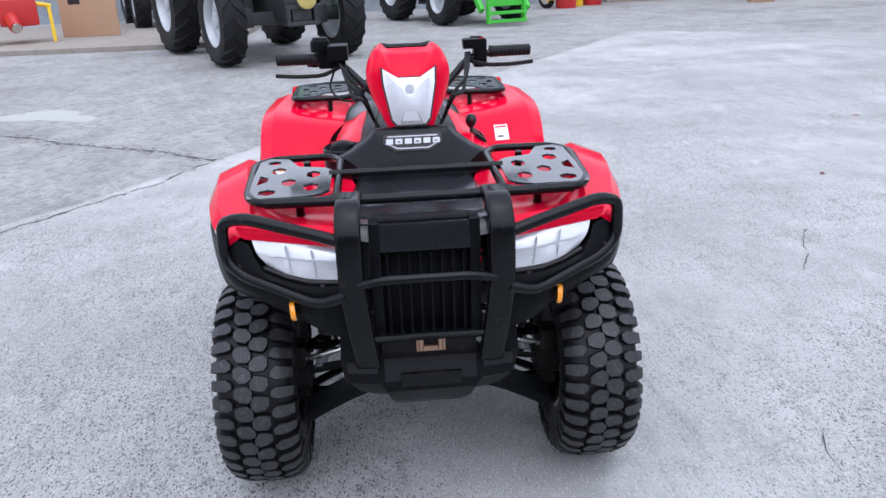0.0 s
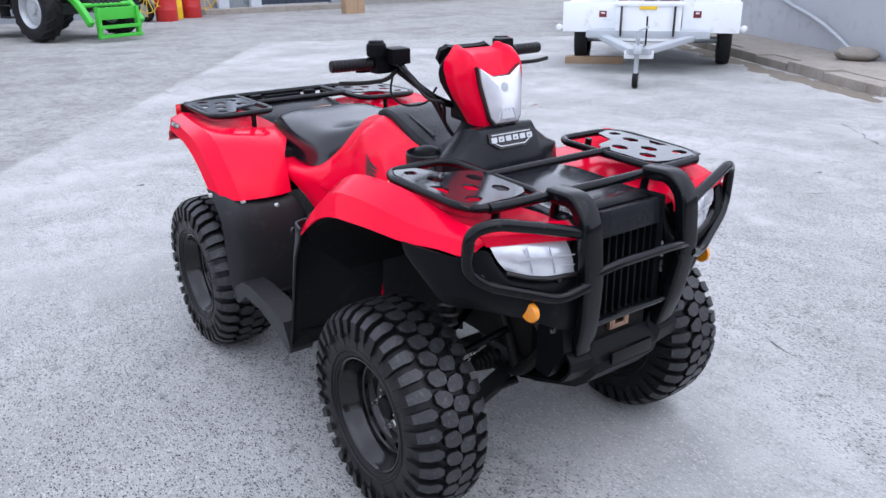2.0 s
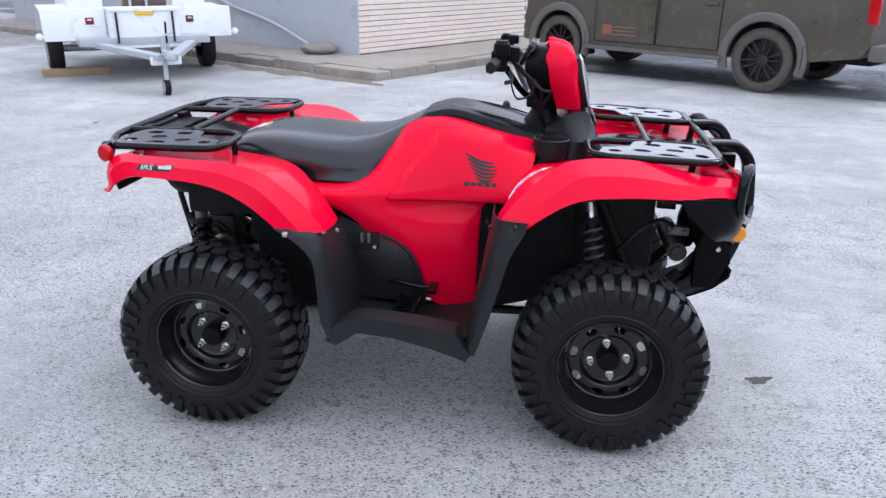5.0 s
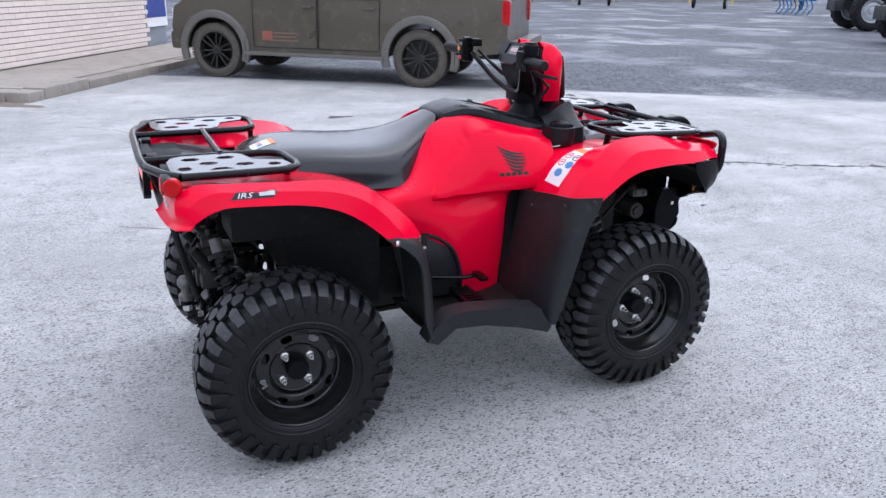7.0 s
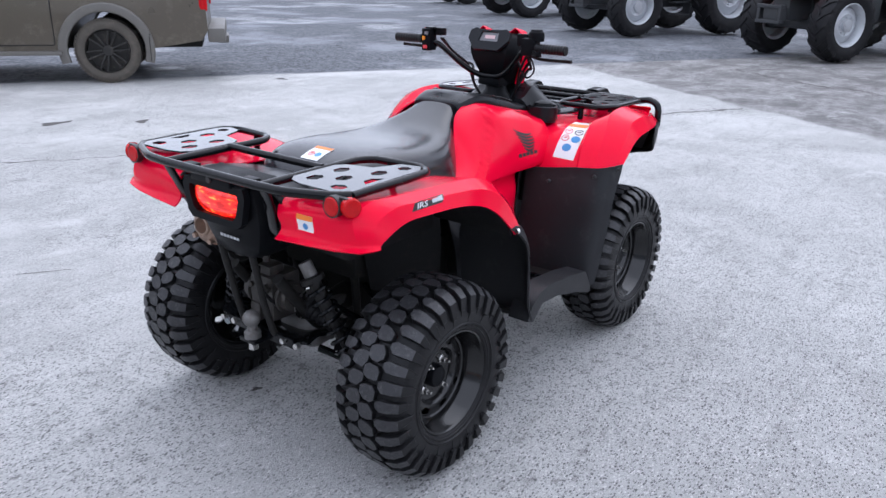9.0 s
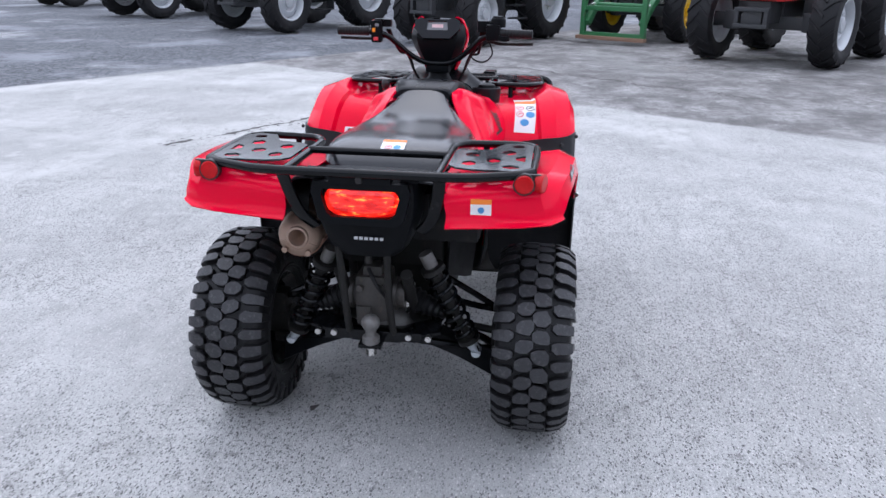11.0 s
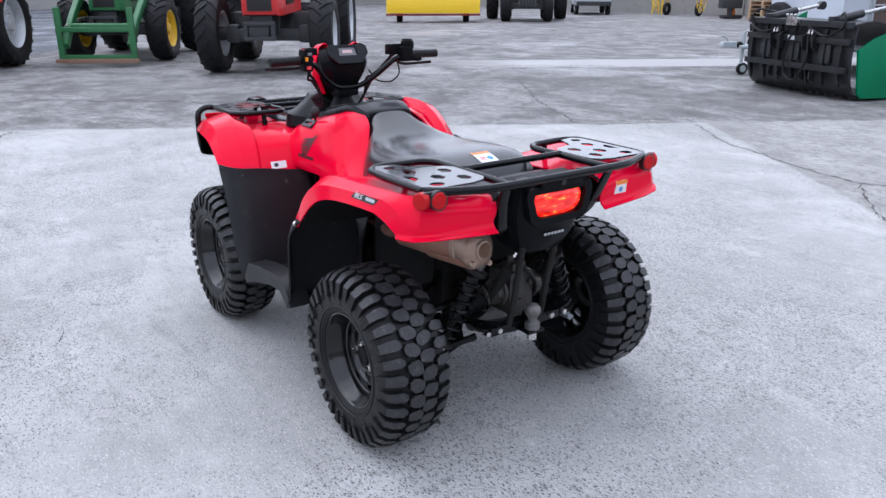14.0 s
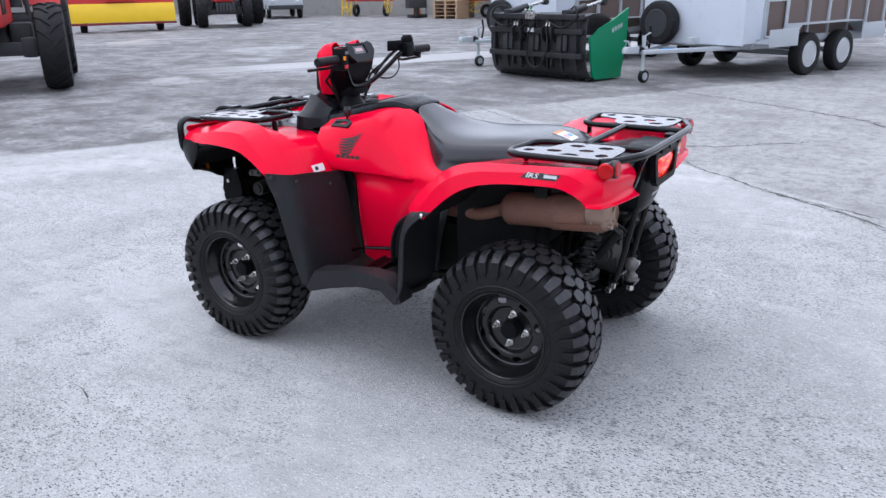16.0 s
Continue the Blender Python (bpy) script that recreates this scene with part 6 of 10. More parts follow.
    for zz, w, x in ((0.886, 0.098, -0.976), (0.868, 0.105, -0.984), (0.835, 0.106, -0.980), (0.812, 0.092, -0.972), (0.803, 0.075, -0.965)):
        S.append([(x + 0.020, w, zz), (x + 0.001, w * 0.8, zz), (x - 0.006, w * 0.3, zz), (x - 0.006, -w * 0.3, zz), (x + 0.001, -w * 0.8, zz), (x + 0.020, -w, zz)])
    shell(bm, S, 0.010, 3, 3, (-0.8, 0, 0.85))
    part("tail_light", bm, GLOW, tail, "lit red tail light")
    bm = bmesh.new()
    plate(bm, [(-0.128, 0.056), (0.128, 0.056), (0.136, 0.030), (0.118, -0.046), (0.098, -0.062), (-0.098, -0.062), (-0.118, -0.046), (-0.136, 0.030)], [[(-0.104, 0.036), (0.104, 0.036), (0.108, 0.020), (0.094, -0.028), (0.080, -0.040), (-0.080, -0.040), (-0.094, -0.028), (-0.108, 0.020)]], 0.022, frame_on((-0.966, 0, 0.848), (-1, 0, 0.03), (0, 0, 1)), 0.004)
    part("lamp_surround", bm, BLACK, tail)
    bm = bmesh.new()
    box(bm, (-0.972, 0, 0.914), (0.045, 0.17, 0.026), 0.006)
    part("lamp_visor", bm, BLACK, tail)
    bm = bmesh.new()
    lathe(bm, [(0.0, 0.010), (0.004, 0.009), (0.004, 0.001)], frame_on((-0.996, 0, 0.914), (-1, 0, 0), (0, 0, 1)) @ pose(0, 0, 0, 90, 0, 0), 14)
    part("lock", bm, INK, tail)
    bm = bmesh.new()
    M = frame_on((-0.9515, -0.012, 0.738), (-1, 0, -0.2), (0, 0, 1))
    for i in range(6):
        x = -0.036 + i * 0.0145
        plate(bm, [(x - 0.005, -0.0045), (x + 0.005, -0.0045), (x + 0.006, 0.0045), (x - 0.004, 0.0045)], [], 0.001, M)
    pieces("silver_bar", bm, SILVER, tail)
    for s in (1, -1):
        bm = bmesh.new()
        box(bm, (-0.955, s * 0.13, 0.920), (0.03, 0.05, 0.03), 0.006)
        part("tail_bracket", bm, BLACK, tail)

    # headlight pod, dash and steering
    pod = part("headlight_pod", pod_shell(bmesh.new()), RED, bike, "red headlight pod on the handlebar", 30)
    ML = frame_on((0.588, 0, 1.112), (0.975, 0, 0.222), (0, 0, 1))
    rim_line = [(-0.086, 0.090), (-0.036, 0.061), (0.036, 0.061), (0.086, 0.090), (0.084, 0.044), (0.062, -0.062), (0.046, -0.080), (-0.046, -0.080), (-0.062, -0.062), (-0.084, 0.044)]
    bm = bmesh.new()
    plate(bm, [(x * 1.06, y * 1.05) for x, y in rim_line], [], 0.016, ML @ Matrix.Translation((0, 0, -0.018)))
    part("lens_edge", bm, INK, pod)
    bm = bmesh.new()
    rings = []
    for k, h in ((1.0, -0.004), (0.985, 0.003), (0.80, 0.008), (0.45, 0.012)):
        rings.append([bm.verts.new(ML @ Vector((x * k, (y - 0.0) * k, h))) for x, y in rim_line])
    for lo, hi in zip(rings, rings[1:]):
        for i in range(len(lo)):
            j = (i + 1) % len(lo)
            bm.faces.new((lo[i], lo[j], hi[j], hi[i]))
    mid = bm.verts.new(ML @ Vector((0, -0.004, 0.013)))
    for i in range(len(rim_line)):
        bm.faces.new((rings[-1][i], rings[-1][(i + 1) % len(rim_line)], mid))
    lens = part("pod_lens", bm, LENS, pod, "clear hexagonal headlight lens", 12)
    for x in (-0.030, -0.010, 0.010, 0.030):
        bm = bmesh.new()
        tube(bm, [ML @ Vector((x * 0.8, -0.038, 0.0125)), ML @ Vector((x * 1.3, -0.074, 0.006))], 0.0022, 6)
        part("lens_rib", bm, SILVER, lens)
    # silver trapezoid drawn as the pale reflection low in the lens
    bm = bmesh.new()
    plate(bm, [(-0.028, -0.018), (0.028, -0.018), (0.020, 0.012), (-0.020, 0.012)], [], 0.004, ML @ Matrix.Translation((0, -0.050, 0.0085)), 0.001)
    part("lens_chin", bm, SILVER, pod)
    bm = bmesh.new()
    lathe(bm, [(0.0, 0.016), (0.004, 0.015), (0.005, 0.001)], ML @ Matrix.Translation((0, 0.026, 0.009)) @ pose(0, 0, 0, 90, 0, 0), 18)
    part("bulb", bm, GALV, pod)
    bm = bmesh.new()
    secs = []
    for zz, w, x0, x1 in ((1.020, 0.060, 0.400, 0.500), (1.060, 0.085, 0.375, 0.500), (1.120, 0.124, 0.350, 0.480), (1.165, 0.140, 0.345, 0.462), (1.200, 0.138, 0.364, 0.456), (1.224, 0.126, 0.382, 0.446), (1.234, 0.104, 0.386, 0.432)):
        secs.append([(x1, w, zz), (x0 + 0.04, w, zz), (x0, w * 0.75, zz), (x0 - 0.002, 0, zz), (x0, -w * 0.75, zz), (x0 + 0.04, -w, zz), (x1, -w, zz)])
    loft(bm, secs, 2, 1)
    dash = part("dash", bm, BLACK, bike, "black dash housing", 30)
    M = frame_on((0.360, 0, 1.208), (-0.87, 0, 0.49), (0, 0, 1))
    bm = bmesh.new()
    plate(bm, [(-0.070, -0.060), (0.070, -0.060), (0.118, -0.012), (0.116, 0.026), (0.088, 0.040), (0.060, 0.034), (-0.060, 0.034), (-0.088, 0.040), (-0.116, 0.026), (-0.118, -0.012)], [[(-0.056, -0.020), (0.056, -0.020), (0.050, 0.026), (-0.050, 0.026)]], 0.014, M, 0.003)
    part("display_bezel", bm, COWL, dash)
    bm = bmesh.new()
    plate(bm, [(-0.056, -0.020), (0.056, -0.020), (0.050, 0.026), (-0.050, 0.026)], [], 0.005, M)
    part("display", bm, SCREEN, dash, "small grey display")
    bm = bmesh.new()
    plate(bm, [(-0.028, -0.004), (0.030, -0.004), (0.030, 0.012), (-0.028, 0.012)], [], 0.001, M @ Matrix.Translation((0, 0, 0.0055)))
    part("display_print", bm, mat("pinkish_print", (0.62, 0.42, 0.42), 0.35, vary=0.3, scale=90, fine=300), dash)
    bm = bmesh.new()
    lathe(bm, [(0.0, 0.011), (0.006, 0.010), (0.006, 0.005), (0.002, 0.004), (0.002, 0.001)], frame_on((0.350, -0.012, 1.168), (-0.9, 0, 0.4), (0, 0, 1)) @ pose(0, 0, 0, 90, 0, 0), 18)
    part("ignition_switch", bm, DARKMETAL, dash)
    bm = bmesh.new()
    lathe(bm, [(0.93, 0.075), (0.96, 0.070), (0.985, 0.055), (1.0, 0.045), (1.04, 0.04)], Matrix.Translation((0.43, 0, 0)) @ pose(0, 0, 0, 90, 0, 0), 24)
    box(bm, (0.41, 0, 1.035), (0.08, 0.10, 0.04), 0.01)
    part("steering_boot", bm, BLACK, bike)

    bm = bmesh.new()
    tube(bm, [(0.268, -0.300, 1.180), (0.285, -0.205, 1.172), (0.345, -0.110, 1.085), (0.375, -0.05, 1.052), (0.375, 0.05, 1.052), (0.345, 0.110, 1.085), (0.285, 0.205, 1.172), (0.268, 0.300, 1.180)], 0.0115, 10, 0.04)
    hb = part("handlebar", bm, TUBE, bike, "black handlebar with rubber grips")
    for s in (1, -1):
        bm = bmesh.new()
        prof = [(0.0, 0.0185)]
        for i in range(9):
            prof += [(0.012 + i * 0.0125, 0.0185), (0.015 + i * 0.0125, 0.0170), (0.021 + i * 0.0125, 0.0170)]
        prof += [(0.124, 0.0185), (0.130, 0.016)]
        M = frame_on((0.268, s * 0.268, 1.181), (-0.08, s, 0.0), (0, 0, 1)) @ pose(0, 0, 0, 90, 0, 0)
        lathe(bm, prof, M, 18)
        part("grip", bm, RUBBER, hb, "ribbed black rubber grip")
    # brake levers
    for s, drop in ((1, -0.012), (-1, -0.022)):
        bm = bmesh.new()
        sweep(bm, fillet([(0.305, s * 0.200, 1.160), (0.325, s * 0.250, 1.160 + drop), (0.330, s * 0.330, 1.160 + drop), (0.310, s * 0.398, 1.162 + drop)], 0.03, 4), rrect(0.012, 0.009, 0.003), (0, 0, 1))
        part("brake_lever", bm, DARKMETAL, hb)
    # left switch block, with its buttons; right throttle housing and brake fluid box
    bm = bmesh.new()
    box(bm, (0.272, 0.236, 1.180), (0.056, 0.042, 0.088), 0.010)
    box(bm, (0.300, 0.205, 1.212), (0.045, 0.05, 0.03), 0.006)
    sw = part("switch_block", bm, BLACK, bike)
    for p, d, mm in (((0.242, 0.244, 1.186), (0.008, 0.012, 0.016), AMBER), ((0.242, 0.230, 1.206), (0.008, 0.016, 0.012), SCREEN), ((0.242, 0.236, 1.152), (0.010, 0.018, 0.013), REDINK), ((0.272, 0.240, 1.222), (0.03, 0.020, 0.008), REDLENS)):
        bm = bmesh.new()
        box(bm, p, d, 0.002)
        part("button", bm, mm, sw)
    bm = bmesh.new()
    box(bm, (0.275, -0.240, 1.184), (0.056, 0.056, 0.064), 0.010)
    box(bm, (0.315, -0.205, 1.205), (0.062, 0.062, 0.045), 0.006)
    th = part("throttle_housing", bm, BLACK, bike)
    bm = bmesh.new()
    lathe(bm, [(0.0, 0.030), (0.020, 0.031), (0.032, 0.029), (0.036, 0.024), (0.042, 0.022), (0.044, 0.001)], Matrix.Translation((0.285, -0.258, 1.205)) @ pose(0, 0, 0, 90, 0, 0), 20)
    part("fluid_reservoir", bm, BLACK, th)
    bm = bmesh.new()
    sweep(bm, [(0.250, -0.262, 1.165), (0.235, -0.285, 1.162), (0.238, -0.305, 1.165)], rrect(0.02, 0.006, 0.002), (0, 0, 1))
    part("thumb_throttle", bm, BLACK, th)
    bm = bmesh.new()
    box(bm, (0.268, 0.225, 1.226), (0.03, 0.035, 0.008), 0.002)
    part("switch_cap", bm, COWL, sw)
    # cables from the bar to the column
    for i, (s, y0, b) in enumerate(((-1, 0.20, 0.02), (-1, 0.19, 0.05), (-1, 0.21, -0.01), (1, 0.20, 0.02), (1, 0.19, 0.05))):
        bm = bmesh.new()
        tube(bm, crom([(0.310, s * y0, 1.185), (0.365 + b, s * (y0 - 0.02), 1.150 - b), (0.400 + b, s * 0.135, 1.085), (0.420, s * 0.105, 1.015), (0.440, s * 0.07, 0.955)], 5, 0), 0.0055, 7)
        part("cable", bm, RUBBER, hb)
    bm = bmesh.new()
    tube(bm, crom([(0.310, -0.215, 1.16), (0.325, -0.235, 1.10), (0.345, -0.200, 1.065), (0.385, -0.150, 1.075), (0.400, -0.12, 1.12)], 6, 0), 0.0035, 6)
    part("cable", bm, RUBBER, hb)
    # gear lever knob by the tank
    bm = bmesh.new()
    cyl(bm, (0.300, 0.206, 0.880), (0.281, 0.204, 0.948), 0.0055, None, 8)
    lathe(bm, [(0.0, 0.006), (0.006, 0.013), (0.020, 0.0185), (0.034, 0.0170), (0.043, 0.010), (0.045, 0.001)], Matrix.Translation((0.279, 0.204, 0.944)) @ pose(0, 0, 0, 90, 0, 0), 16)
    part("gear_lever", bm, INK, bike, "black gear lever with a round knob")
    bm = bmesh.new()
    M = frame_on((0.292, 0.226, 0.918), (0, 0.62, 0.78), (0, 0, 1))
    plate(bm, [(-0.056, -0.018), (0.046, -0.022), (0.058, 0.004), (0.036, 0.020), (-0.044, 0.018)], [[(-0.040, -0.006), (0.036, -0.008), (0.034, 0.006), (-0.036, 0.006)]], 0.010, M, 0.002)
    gate = part("gear_gate", bm, COWL, bike, "black slotted gear gate")
    bm = bmesh.new()
    plate(bm, [(-0.046, -0.012), (0.042, -0.014), (0.042, 0.012), (-0.042, 0.012)], [], 0.004, M)
    part("slot", bm, INK, gate)

    # mud flaps, footboards
    def front_flap(bm):
        S = []
        for zz, xi, xo, yi in ((0.775, 0.275, 0.405, 0.25), (0.735, 0.270, 0.393, 0.25), (0.66, 0.255, 0.355, 0.25), (0.55, 0.235, 0.320, 0.245), (0.43, 0.205, 0.280, 0.25), (0.330, 0.185, 0.240, 0.28)):
            S.append([(xi + (xo - xi) * f, max(y, yi), zz - dz) for f, y, dz in ((0.0, 0, 0.045), (0.03, 0.36, 0.030), (0.08, 0.44, 0.016), (0.22, 0.515, 0.008), (0.50, 0.552, 0.0), (1.0, 0.570, -0.006))])
        return shell(bm, S, 0.006, 3, 3, (0.5, 0.4, 0.5))

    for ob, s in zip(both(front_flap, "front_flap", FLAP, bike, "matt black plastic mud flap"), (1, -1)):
        for p in ((0.285, 0.515, 0.738), (0.262, 0.36, 0.695), (0.372, 0.572, 0.765)):
            bm = bmesh.new()
            lathe(bm, [(-0.002, 0.008), (0.004, 0.0075), (0.006, 0.001)], frame_on((p[0] - 0.003, s * p[1], p[2]), (-0.8, s * 0.6, 0.1), (0, 0, 1)) @ pose(0, 0, 0, 90, 0, 0), 12)
            part("bolt", bm, INK, ob)

    def rear_flap(bm):
        S = []
        for zz, xc, xo, yi in ((0.725, -0.285, -0.355, 0.34), (0.690, -0.250, -0.304, 0.31), (0.62, -0.228, -0.256, 0.285), (0.52, -0.215, -0.2464, 0.28), (0.42, -0.209, -0.240, 0.29), (0.345, -0.200, -0.216, 0.34)):
            S.append([(xc + 0.010, yi, zz - 0.03), (xc + 0.012, 0.40, zz - 0.024), (xc + 0.010, 0.47, zz - 0.012), (xc + 0.004, 0.520, zz - 0.005), (xc + (xo - xc) * 0.35, 0.552, zz), (xo, 0.566, zz + 0.005)])
        return shell(bm, S, 0.006, 3, 3, (-0.6, 0.4, 0.5))

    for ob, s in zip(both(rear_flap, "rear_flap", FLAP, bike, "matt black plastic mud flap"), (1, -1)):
        for p in ((-0.246, 0.490, 0.690), (-0.240, 0.390, 0.655), (-0.322, 0.566, 0.712)):
            bm = bmesh.new()
            lathe(bm, [(-0.002, 0.009), (0.005, 0.008), (0.007, 0.001)], frame_on((p[0] + 0.004, s * p[1], p[2]), (0.85, s * 0.5, 0.1), (0, 0, 1)) @ pose(0, 0, 0, 90, 0, 0), 12)
            part("bolt", bm, CHROME, ob)

    def rail(bm):
        pts = [(-0.235, 0.352), (-0.205, 0.336), (-0.140, 0.382), (-0.03, 0.370), (0.10, 0.340), (0.212, 0.308), (0.226, 0.328), (0.172, 0.402), (0.07, 0.418), (-0.09, 0.434), (-0.16, 0.430), (-0.215, 0.396)]
        return plate(bm, [(x, z) for x, z in pts], [], 0.075, Matrix(((1, 0, 0, 0), (0, 0, 1, 0.487), (0, 1, 0, 0), (0, 0, 0, 1))), 0.008)

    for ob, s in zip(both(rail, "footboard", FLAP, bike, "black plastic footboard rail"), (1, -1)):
        bm = bmesh.new()
        S = [[(x, y, zz + dz) for y, dz in ((0.20, -0.02), (0.30, -0.02), (0.42, -0.018), (0.52, 0.0))] for x, zz in ((-0.22, 0.375), (-0.08, 0.360), (0.08, 0.360), (0.22, 0.380))]
        shell(bm, S, 0.006, 2, 1, (0, 0.3, 0))
        if s < 0:
            flip(bm)
        part("floor", bm, DARKMETAL, ob)
        bm = bmesh.new()
        for j in range(2):
            box(bm, (-0.045 + j * 0.060, s * 0.40, 0.400), (0.012, 0.17, 0.022), 0.003)
        for j in range(7):
            box(bm, (-0.015, s * (0.34 + j * 0.020), 0.404), (0.060, 0.005, 0.016))
        part("foot_peg", bm, TUBE, ob, "serrated black foot peg")

    # black cover over the engine, between the red panel and the rear flap
    def engine_cover(bm):
        S = [[(-0.255, 0.262, 0.665), (-0.235, 0.275, 0.56), (-0.215, 0.270, 0.46), (-0.200, 0.255, 0.360)], [(-0.155, 0.268, 0.610), (-0.14, 0.285, 0.54), (-0.12, 0.280, 0.45), (-0.105, 0.262, 0.360)], [(-0.070, 0.258, 0.575), (-0.020, 0.266, 0.530), (0.012, 0.264, 0.45), (0.024, 0.250, 0.350)]]
        return shell(bm, S, 0.005, 3, 3, (-0.1, 0.0, 0.5))

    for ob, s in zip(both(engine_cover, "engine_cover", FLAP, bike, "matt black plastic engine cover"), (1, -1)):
        bm = bmesh.new()  # rolled front edge
        tube(bm, crom([(-0.120, s * 0.272, 0.602), (-0.068, s * 0.266, 0.578), (-0.018, s * 0.272, 0.532), (0.012, s * 0.270, 0.450), (0.024, s * 0.256, 0.352)], 5, 0), 0.0075, 8)
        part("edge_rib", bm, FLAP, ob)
        bm = bmesh.new()
        box(bm, (-0.165, s * 0.288, 0.585), (0.075, 0.014, 0.060), 0.005)
        clip = part("cover_bracket", bm, DARKMETAL, ob)
        for dx, dz in ((-0.018, 0.012), (0.006, 0.012)):
            bm = bmesh.new()
            box(bm, (-0.165 + dx, s * 0.298, 0.585 + dz), (0.010, 0.010, 0.034), 0.003)
            part("cover_tab", bm, ALLOY, clip)
        bm = bmesh.new()
        cyl(bm, (-0.140, s * 0.292, 0.566), (-0.140, s * 0.302, 0.566), 0.006, None, 8)
        part("bolt", bm, CHROME, clip)
        bm = bmesh.new()
        lathe(bm, [(0.0, 0.052), (0.020, 0.050), (0.030, 0.040), (0.034, 0.018), (0.036, 0.001)], Matrix.Translation((0.050, s * 0.205, 0.430)) @ pose(0, 0, 0, 0, 0, 0 if s > 0 else 180), 20)
        part("casing", bm, ALLOY, ob, "dull cast engine casing")

    # foot brake on the right side, shifter on the left
    bm = bmesh.new()
    tube(bm, [(-0.10, -0.27, 0.44), (0.02, -0.30, 0.432), (0.06, -0.30, 0.435)], 0.008, 8)
    box(bm, (0.065, -0.33, 0.442), (0.03, 0.075, 0.014), 0.003)
    part("brake_pedal", bm, TUBE, bike)
    bm = bmesh.new()
    tube(bm, [(0.02, 0.25, 0.42), (0.14, 0.29, 0.415), (0.16, 0.35, 0.42)], 0.007, 8)
    part("shift_pedal", bm, TUBE, bike)

    # engine and chassis
    bm = bmesh.new()
    box(bm, (0.06, 0, 0.45), (0.46, 0.32, 0.26), 0.04)
    engine = part("engine", bm, DARKMETAL, bike, "dark dirty engine block")
    bm = bmesh.new()
    box(bm, (0.12, 0, 0.62), (0.22, 0.24, 0.22), 0.03)
    part("cylinder", bm, DARKMETAL, engine)
    for s in (1, -1):
        for x, z, k in ((0.10, 0.46, 1.0), (-0.08, 0.44, 0.75)):
            bm = bmesh.new()
            lathe(bm, [(0.0, 0.10 * k), (0.03, 0.095 * k), (0.045, 0.08 * k), (0.05, 0.001)], Matrix.Translation((x, s * 0.16, z)) @ pose(0, 0, 0, 0, 0, 0 if s > 0 else 180), 24)
            part("crankcase_cover", bm, DARKMETAL, engine)
    for i in range(5):
        bm = bmesh.new()
        box(bm, (0.12, 0, 0.54 + i * 0.028), (0.26, 0.27, 0.008))
        part("cooling_fin", bm, DARKMETAL, engine)
    bm = bmesh.new()
    box(bm, (-0.30, 0, 0.43), (0.34, 0.36, 0.24), 0.04)
    cyl(bm, (-0.40, 0, 0.40), (-0.62, 0, 0.37), 0.05, 0.045, 16)
    part("gearbox", bm, DARKMETAL, engine)
    for s in (1, -1):
        bm = bmesh.new()
        S = [[(-0.60, s * 0.18, 0.78), (-0.58, s * 0.19, 0.62), (-0.54, s * 0.18, 0.48)], [(-0.42, s * 0.20, 0.76), (-0.41, s * 0.21, 0.60), (-0.40, s * 0.19, 0.42)], [(-0.27, s * 0.24, 0.70), (-0.27, s * 0.25, 0.54), (-0.27, s * 0.23, 0.36)]]
        shell(bm, S, 0.005, 3, 3, (-0.4, 0, 0.6))
        part("inner_guard", bm, INNER, bike)
        bm = bmesh.new()
        S = [[(0.225, s * 0.246, 0.70), (0.215, s * 0.238, 0.52), (0.205, s * 0.225, 0.33)], [(0.36, s * 0.205, 0.84), (0.35, s * 0.19, 0.60), (0.34, s * 0.175, 0.335)], [(0.56, s * 0.155, 0.86), (0.555, s * 0.150, 0.62), (0.55, s * 0.145, 0.40)]]
        shell(bm, S, 0.005, 3, 3, (0.4, 0, 0.6))
        part("inner_guard", bm, INNER, bike)
    bm = bmesh.new()
    box(bm, (-0.42, 0, 0.66), (0.36, 0.34, 0.28), 0.04)
    chassis = part("chassis", bm, DARKMETAL, bike, "dark dirty tubular frame")
    bm = bmesh.new()
    box(bm, (0.62, 0, 0.60), (0.42, 0.22, 0.42), 0.04)
    part("radiator", bm, DARKMETAL, chassis)
    for s in (1, -1):
        for pts, r, bend in (
            ([(0.92, s * 0.13, 0.50), (0.80, s * 0.13, 0.36), (0.40, s * 0.13, 0.29), (-0.45, s * 0.13, 0.29), (-0.70, s * 0.10, 0.38), (-0.86, s * 0.10, 0.60)], 0.018, 0.06),
            ([(0.95, s * 0.13, 0.86), (0.50, s * 0.12, 0.80), (0.20, s * 0.10, 0.74), (-0.40, s * 0.12, 0.76), (-0.88, s * 0.12, 0.86)], 0.018, 0.06),
            ([(0.80, s * 0.13, 0.36), (0.70, s * 0.14, 0.60), (0.60, s * 0.12, 0.82)], 0.015, 0.05),
            ([(-0.55, s * 0.13, 0.30), (-0.58, s * 0.14, 0.60), (-0.60, s * 0.12, 0.84)], 0.015, 0.05),
            ([(-0.915, 0.015 + s * 0.070, 0.70), (-0.880, 0.015 + s * 0.066, 0.52), (-0.850, 0.010 + s * 0.068, 0.395), (-0.70, s * 0.06, 0.30)], 0.011, 0.03),
        ):
            bm = bmesh.new()
            tube(bm, pts, r, 10, bend)
            part("frame_tube", bm, DARKMETAL, chassis)
